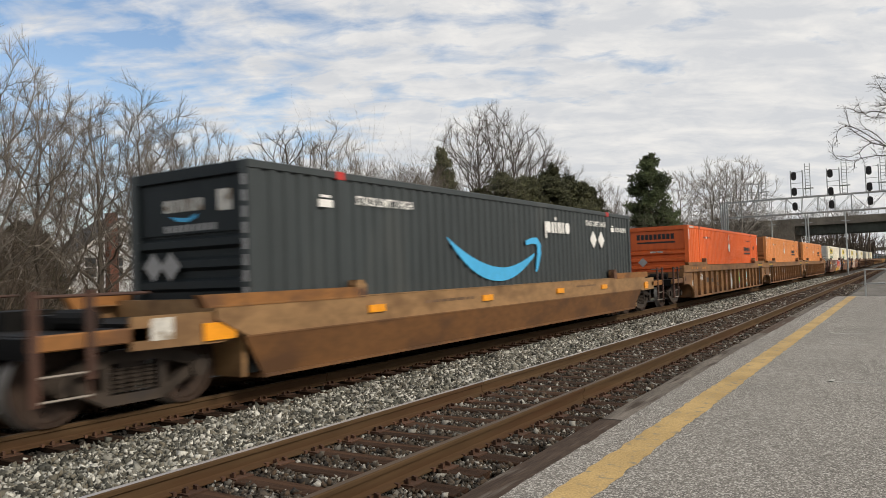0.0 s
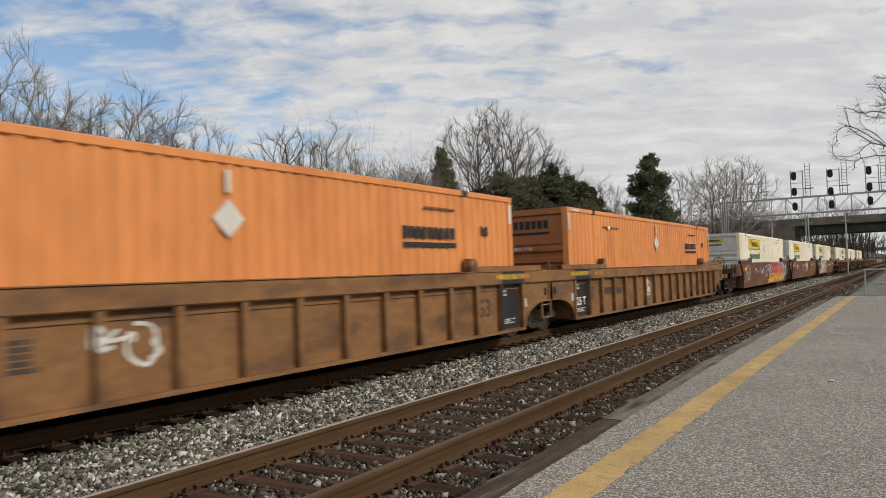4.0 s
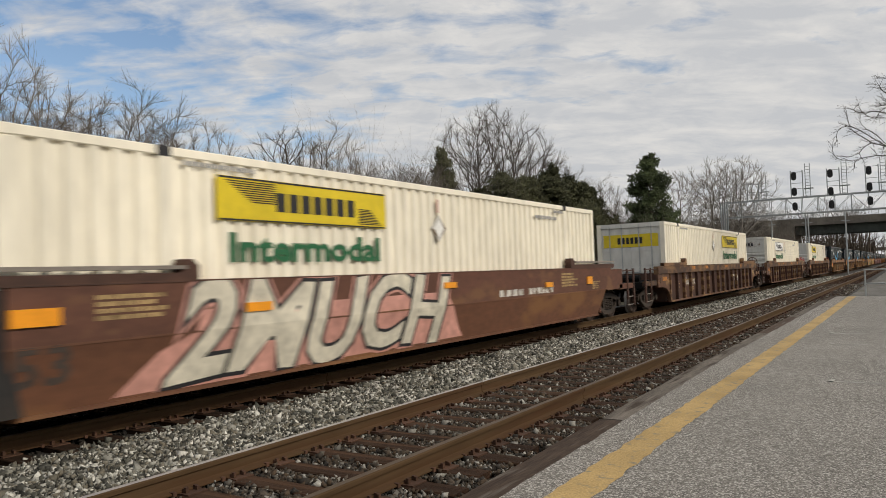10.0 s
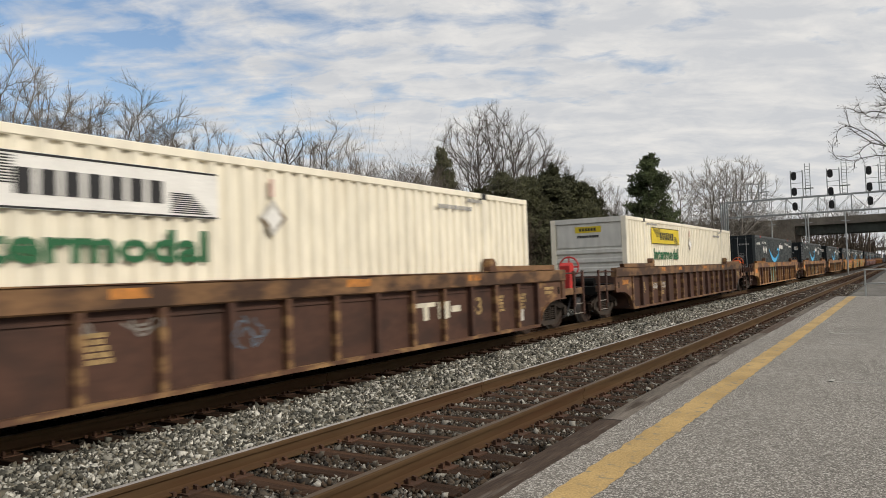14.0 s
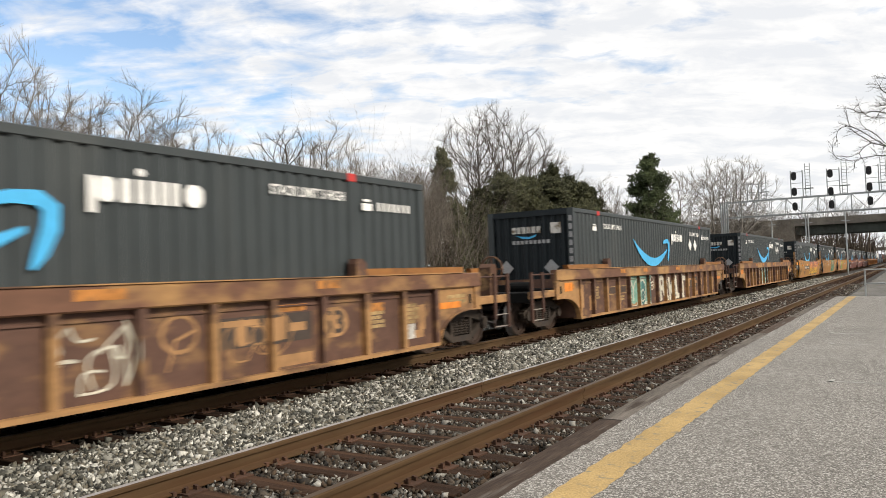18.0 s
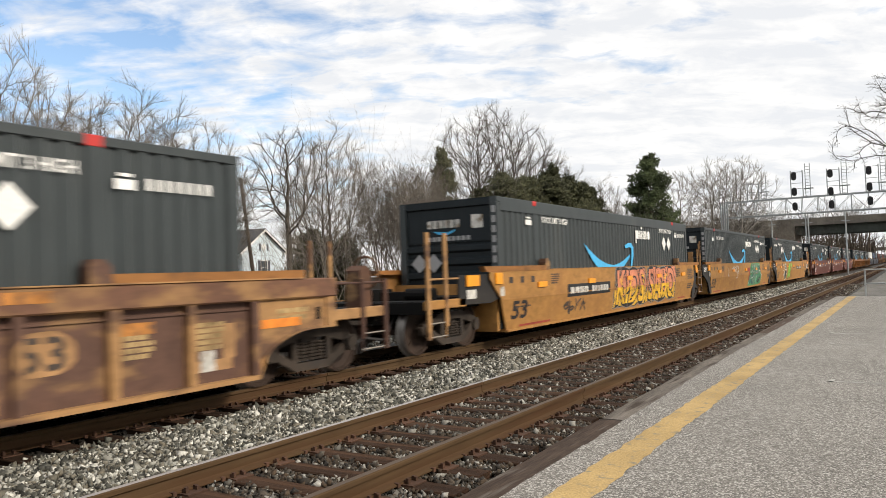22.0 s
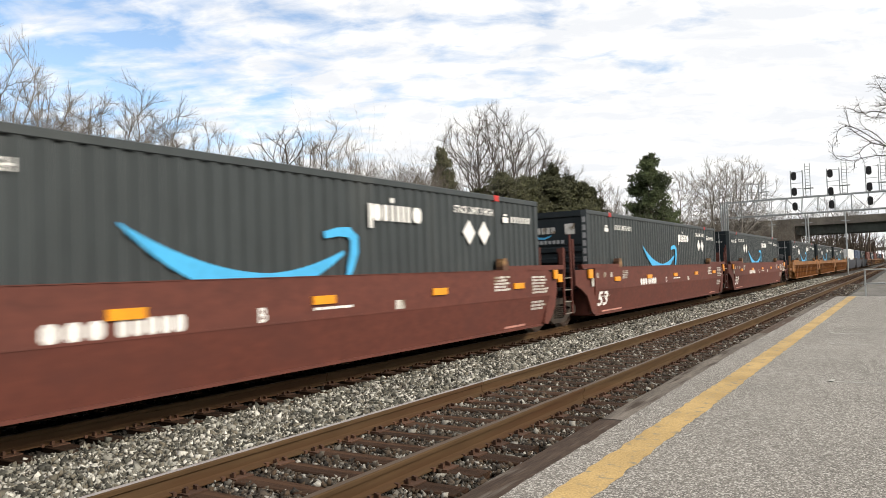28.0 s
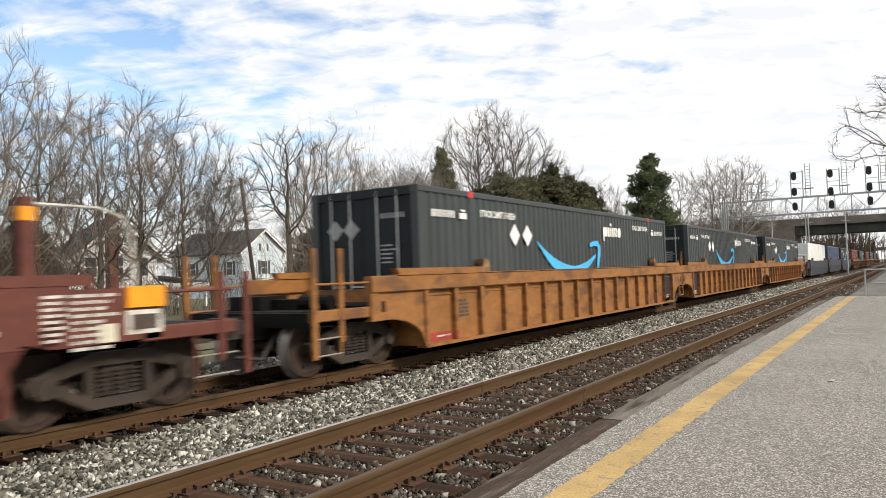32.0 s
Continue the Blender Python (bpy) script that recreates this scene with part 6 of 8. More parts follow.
for yy in (-0.6, 0.6):
    for x in (XL, XL - 0.45):
        part("leg", lambda: Shape().box(-0.07, 0.07, -0.07, 0.07, -0.5, Z1), "galv", gantry, key=("gleg",), at=(x, yy, 0))
    part("leg", lambda: Shape().box(-0.07, 0.07, -0.07, 0.07, -0.5, Z1), "galv", gantry, key=("gleg",), at=(XR, yy, 0))


def head_shape():
    """A rounded upright backing plate with hooded lamps."""
    o = [(0.26 * math.cos(a), 0.19 * (1 if math.sin(a) > 0 else -1) + 0.26 * math.sin(a)) for a in [2 * math.pi * i / 20 for i in range(20)]]
    return Shape().prism(o, "y", -0.02, 0.02)


for k, (x, heads, z_top) in enumerate(((-14.4, (), 11.0), (-9.95, (10.8, 9.1, 7.5), 11.9), (-6.45, (10.75, 8.85, 7.45), 11.8), (-2.9, (10.7, 9.0, 7.55), 11.8))):
    for dx in (-0.32, 0.85):
        part("mast", Shape().box(x + dx - 0.05, x + dx + 0.05, -0.74, -0.65, Z1, z_top - 0.5), "galv", gantry)
    for z in (Z1 + 0.9, z_top - 0.7, z_top - 1.9):
        part("mast_rail", Shape().box(x - 0.32, x + 0.85, -0.70, -0.66, z, z + 0.05), "galv", gantry)
    lad = part("ladder", Shape().box(x + 0.98, x + 1.05, 0.2, 0.26, Z1, z_top + 0.3).box(x + 1.45, x + 1.52, 0.2, 0.26, Z1, z_top + 0.3), "galv", gantry)
    for i in range(int((z_top + 0.2 - Z1) / 0.35)):
        part("rung", lambda: Shape().box(-0.22, 0.22, -0.02, 0.02, -0.022, 0.022), "galv", lad, key=("grung",), at=(x + 1.25, 0.22, Z1 + 0.2 + 0.35 * i))
    part("landing", Shape().box(x + 0.7, x + 1.75, 0.0, 0.9, Z1 + 0.95, Z1 + 1.0), "galv", gantry)
    for j, z in enumerate(heads):
        h = part("signal_head", head_shape, "signal_black", gantry, "black rounded signal head", key=("shead",), at=(x - 0.0, -0.8, z))
        for i, dz in enumerate((0.28, 0.0, -0.28)):
            part("hood", lambda: Shape().lathe([(-0.0, 0.10), (0.14, 0.09)], 10), "signal_black", h, key=("hood",), at=(0, -0.03, dz)).rotation_euler = (0, 0, radians(-90))
            lit = (k == 3 and i == 2 and j != 1) or (k == 2 and i == 2 and j == 1)
            part("lens", lambda: Shape().lathe([(0.0, 0.085), (0.01, 0.08)], 12), "red_lens" if lit else "lens_dark", h, "lit red lens" if lit else "", key=("lens", lit), at=(0, -0.05, dz)).rotation_euler = (0, 0, radians(-90))
for x in (-15.6, -11.35, -11.05, -6.6):
    ps = root("steel_mast", (x, 110.0, -0.5), "slender grey steel mast beside the tracks", "mast", "masts behind the signal bridge")
    part("pole", Shape().tube((0, 0, 0), (0, 0, 8.6), 0.10, 0.08, 8), "galv", ps)
    part("bracket", Shape().box(-0.5, 0.5, -0.05, 0.05, 7.2, 7.3), "galv", ps)

# ---- road overpass ----
MAT["concrete"] = material("weathered_concrete", (0.15, 0.132, 0.11), 0.9, spread=0.25, grain=3, coarse=0.3, bump=0.2, dirt=(0.085, 0.075, 0.062), dirt_amount=0.5, dirt_scale=0.4)
MAT["girder"] = material("dark_girder", (0.045, 0.052, 0.045), 0.75, spread=0.25, grain=2, coarse=0.3, bump=0.1, dirt=(0.03, 0.028, 0.025), dirt_amount=0.4, dirt_scale=0.5)
MAT["roof_dark"] = material("dark_shingles", (0.055, 0.055, 0.058), 0.9, spread=0.3, grain=6, coarse=0.8, bump=0.4)
MAT["house_blue"] = material("pale_blue_siding", (0.58, 0.66, 0.71), 0.7, spread=0.1, grain=2, coarse=0.5, bump=0.05)
MAT["house_white"] = material("white_siding", (0.78, 0.79, 0.80), 0.7, spread=0.1, grain=2, coarse=0.5, bump=0.05)
MAT["shutter"] = plain("dark_shutter", (0.05, 0.055, 0.07))
MAT["window"] = material("window_glass", (0.06, 0.07, 0.08), 0.15, spread=0.1, bump=0)
ov = root("road_overpass", (0, 178, 0), "concrete and dark steel road bridge across the railway", "bridge")
part("deck", Shape().box(-70, 60, -6, 6, 9.1, 9.6), "concrete", ov)
for y in (-5.8, 5.8):
    part("parapet", Shape().box(-70, 60, y - 0.18, y + 0.18, 9.6, 10.65), "concrete", ov)
for i, y in enumerate((-4.6, -1.6, 1.6, 4.6)):
    part("girder", Shape().box(-26, 24, y - 0.35, y + 0.35, 7.25, 7.33).box(-26, 24, y - 0.04, y + 0.04, 7.3, 9.1).box(-26, 24, y - 0.35, y + 0.35, 9.0, 9.1), "girder", ov)
part("abutment", Shape().box(-32, -20, -6.5, 6.5, -0.5, 9.1), "concrete", ov)
part("abutment", Shape().box(18, 30, -6.5, 6.5, -0.5, 9.1), "concrete", ov)
for i in range(20):
    part("fence_post", lambda: Shape().box(-0.03, 0.03, -0.03, 0.03, 10.65, 11.6), "galv", ov, key=("ofp",), at=(-8 + i * 1.2, -5.8, 0))
part("fence_rail", Shape().box(-8, 15, -5.83, -5.77, 11.5, 11.58), "galv", ov)
ov2 = root("road_overpass", (0, 420, 0), "distant grey road bridge", "bridge")
part("deck", Shape().box(-60, 60, -5, 5, 5.6, 7.2), "concrete", ov2)
part("pier", Shape().box(2, 5, -4, 4, -0.5, 5.6), "concrete", ov2)

# ---- houses ----


def window(parent, x, y, z, w, h, face, shutters=True):
    """A sash window on a wall; face: x for a wall facing +x, y for a wall facing -y."""
    def place(s, u0, u1, d0, d1, z0, z1):
        return s.box(x + d0, x + d1, y + u0, y + u1, z0, z1) if face == "x" else s.box(x + u0, x + u1, y - d1, y - d0, z0, z1)
    f = part("window", place(Shape(), -w / 2 - 0.09, w / 2 + 0.09, 0.0, 0.05, z - 0.09, z + h + 0.09), "white", parent, "white-framed sash window")
    for k in range(2):
        part("pane", place(Shape(), -w / 2, w / 2, 0.05, 0.06, z + k * h / 2 + 0.03, z + (k + 1) * h / 2 - 0.03), "window", f)
    if shutters:
        for g in (-1, 1):
            part("shutter", place(Shape(), g * (w / 2 + 0.28) - 0.18, g * (w / 2 + 0.28) + 0.18, 0.0, 0.05, z - 0.05, z + h + 0.05), "shutter", f)


h1 = root("house", (0, -1.0, 0), "pale blue two-storey house with a dark shingle roof", "house")
part("wall", Shape().prism([(61.0, -0.5), (68.0, -0.5), (68.0, 5.0), (64.5, 7.5), (61.0, 5.0)], "x", -79, -66.1), "house_blue", h1)
part("roof", Shape().prism([(60.5, 4.72), (64.5, 7.62), (68.5, 4.72), (68.5, 4.92), (64.5, 7.85), (60.5, 4.92)], "x", -79.4, -65.7), "roof_dark", h1)
for a, b in (((60.5, 4.68), (64.5, 7.6)), ((68.5, 4.68), (64.5, 7.6))):
    part("bargeboard", Shape().bar(a, b, 0.22, -65.72, -65.66), "white", h1)
part("cornice", Shape().box(-79.3, -66.0, 60.85, 60.98, 4.70, 4.92), "white", h1)
part("eave_return", Shape().box(-66.1, -65.7, 67.6, 68.6, 4.65, 4.9), "white", h1)
window(h1, -66.1, 64.5, 2.3, 1.0, 1.6, "x")
part("round_window", Shape().lathe([(-66.1, 0.42), (-66.04, 0.40)], 16), "white", h1, at=(0, 64.5, 5.55))
part("attic_shutter", Shape().box(-66.1, -66.05, 63.75, 63.98, 5.1, 6.0), "shutter", h1)
part("attic_shutter", Shape().box(-66.1, -66.05, 65.02, 65.25, 5.1, 6.0), "shutter", h1)
for x in (-77.2, -74.8, -71.2, -68.2):
    window(h1, x, 61.0, 2.3, 0.95, 1.6, "y")
part("porch_roof", Shape().prism([(59.0, 1.55), (66.5, 1.55), (66.5, 1.8), (59.0, 1.75)], "x", -66.0, -60.5), "roof_dark", h1)
part("porch_fascia", Shape().box(-60.5, -60.4, 58.9, 66.6, 1.45, 1.72), "white", h1)
part("porch_fascia", Shape().box(-66.0, -60.4, 58.8, 58.9, 1.45, 1.72), "white", h1)
for x, y in ((-60.6, 59.1), (-60.6, 62.5), (-60.6, 66.3), (-63.3, 59.1)):
    part("porch_post", lambda: Shape().box(-0.08, 0.08, -0.08, 0.08, -0.5, 1.5), "white", h1, key=("ppost",), at=(x, y, 0))
h3 = root("house", (0, 0, 0), "white clapboard gabled house half hidden by trees", "house")
part("wall", Shape().prism([(30.6, -0.5), (37.8, -0.5), (37.8, 4.0), (34.2, 6.45), (30.6, 4.0)], "x", -54.0, -51.5), "house_white", h3)
part("roof", Shape().prism([(29.9, 3.40), (34.2, 6.46), (38.5, 3.40), (38.5, 3.64), (34.2, 6.74), (29.9, 3.64)], "x", -54.2, -50.9), "roof_dark", h3)
for a, b in (((29.9, 3.36), (34.2, 6.44)), ((38.5, 3.36), (34.2, 6.44))):
    part("bargeboard", Shape().bar(a, b, 0.24, -50.92, -50.84), "white", h3)
part("eave_board", Shape().box(-54.1, -50.9, 29.78, 29.9, 3.3, 3.62), "white", h3)
for y in (32.0, 34.2, 36.4):
    window(h3, -51.5, y, 2.2, 0.9, 1.5, "x", False)
window(h3, -51.5, 34.2, 4.4, 0.7, 0.9, "x", False)
for y in (31.9, 33.4, 36.6):
    window(h3, -51.5, y, -0.1, 0.9, 1.5, "x", False)
MAT["brick"] = material("red_brick", (0.17, 0.062, 0.042), 0.9, spread=0.3, grain=14, bump=0.4)
part("chimney", Shape().box(-51.46, -50.96, 33.2, 33.95, -0.5, 7.05), "brick", h3, "red brick chimney")
part("porch_roof", Shape().prism([(28.0, 1.35), (30.6, 2.0), (30.6, 2.2), (28.0, 1.55)], "x", -54.0, -51.0), "roof_dark", h3)
part("porch_fascia", Shape().box(-51.0, -50.9, 27.9, 30.7, 1.3, 1.55), "white", h3)
for x in (-53.8, -52.5, -51.2):
    part("porch_post", lambda: Shape().box(-0.07, 0.07, -0.07, 0.07, -0.5, 1.4), "white", h3, key=("ppost3",), at=(x, 28.2, 0))
part("side_porch_roof", Shape().prism([(37.8, 2.0), (42.5, 1.4), (42.5, 1.6), (37.8, 2.2)], "x", -54.0, -51.0), "roof_dark", h3)
part("porch_fascia", Shape().box(-51.0, -50.9, 37.8, 42.6, 1.25, 1.55), "white", h3)
for y in (39.4, 42.3):
    part("porch_post", lambda: Shape().box(-0.07, 0.07, -0.07, 0.07, -0.5, 1.4), "white", h3, key=("ppost3",), at=(-51.15, y, 0))

# leaning utility pole
MAT["pole_wood"] = material("weathered_pole", (0.085, 0.065, 0.05), 0.95, spread=0.35, grain=6, stretch=(8, 8, 0.5), bump=0.4)
up = root("utility_pole", (-43.75, 41.2, -0.5), "leaning weathered wooden utility pole with a lamp arm", "pole")
part("pole", Shape().tube((0, 0, 0), (-0.62, -0.86, 10.2), 0.17, 0.12, 10), "pole_wood", up)
part("lamp_arm", Shape().tube((-0.45, -0.6, 7.7), (0.55, 0.1, 7.95), 0.035, n=6).tube((0.55, 0.1, 7.95), (1.1, 0.45, 7.9), 0.06, 0.09, n=8), "galv", up)

# railing at the platform's end
rail = root("platform_railing", (0, 33.0, -0.13), "grey tubular steel railing at the platform's end", "railing")
for x in (-1.42, 0.6, 2.6, 4.6, 6.6):
    part("post", lambda: Shape().tube((0, 0, 0), (0, 0, 1.28), 0.03, n=8), "galv", rail, key=("rpost",), at=(x, 0, 0))
for z in (0.72, 1.26):
    part("rail", Shape().tube((-1.42, 0, z), (6.6, 0, z), 0.027, n=8), "galv", rail)

# ---- paint on the wagons: reflectors, lettering, graffiti ----
for nm, base in (("g_red", (0.66, 0.06, 0.028)), ("g_yellow", (0.68, 0.39, 0.03)), ("g_blue", (0.13, 0.33, 0.55)), ("g_green", (0.055, 0.24, 0.115)), ("g_teal", (0.17, 0.33, 0.26)), ("g_cream", (0.56, 0.52, 0.42)), ("g_pink", (0.52, 0.26, 0.21)), ("g_black", (0.016, 0.016, 0.018)),
                 ("g_white", (0.60, 0.60, 0.57)), ("g_lime", (0.20, 0.42, 0.05)), ("g_orange", (0.70, 0.22, 0.03)), ("g_darkred", (0.26, 0.035, 0.025)), ("g_crimson", (0.40, 0.04, 0.03)), ("g_grey", (0.22, 0.20, 0.18)), ("g_dark", (0.055, 0.04, 0.032)), ("g_tan", (0.34, 0.185, 0.08)), ("g_brown", (0.13, 0.075, 0.04)), ("g_salmon", (0.55, 0.20, 0.11)), ("g_bright", (0.072, 0.25, 0.115)), ("g_sea", (0.035, 0.13, 0.125)), ("g_mauve", (0.20, 0.13, 0.22)), ("g_aqua", (0.20, 0.46, 0.48))):
    MAT[nm] = material(nm, base, 0.65, spread=0.25, grain=7, coarse=1.5, bump=0.05)
MAT["g_blue_grey"] = material("faded_blue_spray", (0.10, 0.12, 0.15), 0.8, spread=0.3, grain=9)
MAT["sign_worn"] = material("worn_yellow_band", (0.42, 0.27, 0.03), 0.8, spread=0.3, grain=9, coarse=3, dirt=(0.2, 0.12, 0.05), dirt_amount=0.35, dirt_scale=4)
MAT["faint"] = material("faded_stencil", (0.32, 0.22, 0.10), 0.8, spread=0.4, grain=12, coarse=3)
MAT["yellow_patch"] = material("worn_orange_patch", (0.42, 0.17, 0.04), 0.8, spread=0.35, grain=9, coarse=3, dirt=(0.15, 0.08, 0.04), dirt_amount=0.45, dirt_scale=5)


def clip(poly, axis, at, above):
    """Cuts an outline of (y, z) points at a line."""
    out = []
    n = len(poly)
    for i in range(n):
        a, b = poly[i], poly[(i + 1) % n]
        da, db = a[axis] - at, b[axis] - at
        if not above:
            da, db = -da, -db
        if da >= 0:
            out.append(a)
        if da * db < 0:
            u = da / (da - db)
            out.append((a[0] + (b[0] - a[0]) * u, a[1] + (b[1] - a[1]) * u))
    return out if len(out) > 2 else None


def skin(z, form):
    """How far out the wagon's side lies at height z."""
    if form == "ribbed":
        return 1.376
    return 1.490 if z >= 0.95 else 1.37 + (z - 0.27) / 0.68 * 0.12


RIBS = [-0.08 + i * (LEN + 0.16) / 16 for i in range(17)]


def draped(polys, form, lift):
    """Flat outlines laid on a wagon's side."""
    s = Shape()

    def lay(p, x=None):
        s.add([((skin(z, form) if x is None else x) + lift + hair, y, z) for y, z in p], [tuple(range(len(p)))])
    for i, p in enumerate(polys):
        hair = 0.00012 * (i % 16)
        if form == "smooth":
            for above in (True, False):
                q = clip(p, 1, 0.95, above)
                if q:
                    q = clip(q, 1, 0.28, True)
                if q:
                    q = clip(q, 1, 1.552, False)
                if q:
                    lay(q)
        else:
            p = clip(p, 1, 0.30, True)
            p = p and clip(p, 1, 1.255, False)
            if not p:
                continue
            lay(p)
            for r in RIBS:
                q = clip(p, 0, r - 0.05, True)
                q = q and clip(q, 0, r + 0.05, False)
                if q:
                    lay(q, 1.4852)
    return s


def stroke(pts, w):
    """A brush stroke along points, w wide with round ends."""
    out = []
    for (a, b), (c, d) in zip(pts, pts[1:]):
        l = math.hypot(c - a, d - b) or 1e-6
        ex, ez = -(d - b) / l * w / 2, (c - a) / l * w / 2
        out.append([(a - ex, b - ez), (c - ex, d - ez), (c + ex, d + ez), (a + ex, b + ez)])
    for a, b in pts:
        out.append([(a + w / 2 * math.cos(t), b + w / 2 * math.sin(t)) for t in [2 * math.pi * k / 9 for k in range(9)]])
    return out


def curve(p, q, bend, n=6):
    dx, dz = q[0] - p[0], q[1] - p[1]
    return [(p[0] + dx * u - dz * bend * math.sin(math.pi * u), p[1] + dz * u + dx * bend * math.sin(math.pi * u)) for u in [i / n for i in range(n + 1)]]


def graffiti(c, form, y0, y1, z0, z1, n, coats, seed, label, weight=0.45):
    """A painted tag of n swelling letter-like forms. coats: (paint, extra width, lowest, highest share of the height)."""
    r = random.Random(seed)
    w = (y1 - y0) / n
    paths = []
    for i in range(n):
        a, b = y0 + i * w + 0.1 * w, y0 + (i + 1) * w + 0.12 * w
        h = z1 - z0
        lo, hi = z0 + r.uniform(0.05, 0.22) * h, z1 - r.uniform(0.04, 0.22) * h
        m = (lo + hi) / 2 + r.uniform(-0.1, 0.1) * h
        kind = r.randrange(4)
        if kind == 0:
            paths += [curve((a, lo), (a + 0.1 * w, hi), 0.1), curve((a, hi), (b - 0.2 * w, m), -0.4), curve((b - 0.25 * w, m), (a + 0.1 * w, lo), -0.35)]
        elif kind == 1:
            paths += [curve((a, hi), (a + 0.1 * w, lo), 0.15), curve((a + 0.1 * w, lo), (b - 0.1 * w, hi), 0.12)]
        elif kind == 2:
            paths += [curve((b - 0.2 * w, hi), (a, m), 0.45), curve((a, m), (b - 0.15 * w, lo), 0.5), curve((a + 0.2 * w, m), (b - 0.2 * w, m), 0.1)]
        else:
            paths += [curve((a, lo), (a + 0.4 * w, hi), -0.1), curve((a + 0.4 * w, hi), (b - 0.1 * w, lo), -0.12), curve((a + 0.2 * w, m), (b - 0.25 * w, m), 0.2)]
    th = weight * min(w, z1 - z0) * 0.5
    for k, (mat, extra, f0, f1) in enumerate(coats):
        polys = []
        for p in paths:
            polys += stroke(p, th + extra)
        if (f0, f1) != (0, 1):
            cut = []
            for p in polys:
                p = clip(p, 1, z0 + f0 * (z1 - z0), True)
                p = p and clip(p, 1, z0 + f1 * (z1 - z0), False)
                if p:
                    cut.append(p)
            polys = cut
        tagged(part("graffiti", draped(polys, form, 0.003 + 0.0025 * k), mat, c, label if k == 0 else ""), kind="stuff")


def scribble(c, form, y0, y1, z0, z1, n, mat, seed, w=0.035, label="thin sprayed scribble"):
    r = random.Random(seed)
    polys = []
    for i in range(n):
        p = (r.uniform(y0, y1), r.uniform(z0, z1))
        for _ in range(3):
            q = (min(y1, max(y0, p[0] + r.uniform(-0.5, 0.5) * (y1 - y0))), r.uniform(z0, z1))
            polys += stroke(curve(p, q, r.uniform(-0.5, 0.5)), w)
            p = q
    tagged(part("graffiti", draped(polys, form, 0.009), mat, c, label), kind="stuff")


def patch(c, form, polys, mat, name="painted_patch", label="", lift=0.0035):
    ob = part(name, draped(polys, form, lift), mat, c, label)
    if len(polys) > 1:
        tagged(ob, kind="stuff")
    return ob


def size_mark(c, words, mat, y, z, h, w):
    """A large figure on the sloping lower panel."""
    ob = lettering("size_mark", words, mat, c, 0, 0, h, 0, w)
    loc = ob.matrix_basis.copy()
    ob.matrix_basis = Matrix.Translation((skin(z, "smooth") + 0.006, y, z)) @ Matrix.Rotation(radians(10), 4, "Y") @ loc


def blob(y, z, ry, rz, k=0.25, seed=1):
    r = random.Random(seed)
    return [(y + ry * math.cos(t) * (1 + r.uniform(-k, k)), z + rz * math.sin(t) * (1 + r.uniform(-k, k))) for t in [2 * math.pi * i / 16 for i in range(16)]]


def plates(name, rects, x, mat, parent, label=""):
    """Painted rectangles, each a part of its own."""
    for r in rects:
        part(name, flats([rect(*r)], x), mat, parent, label)


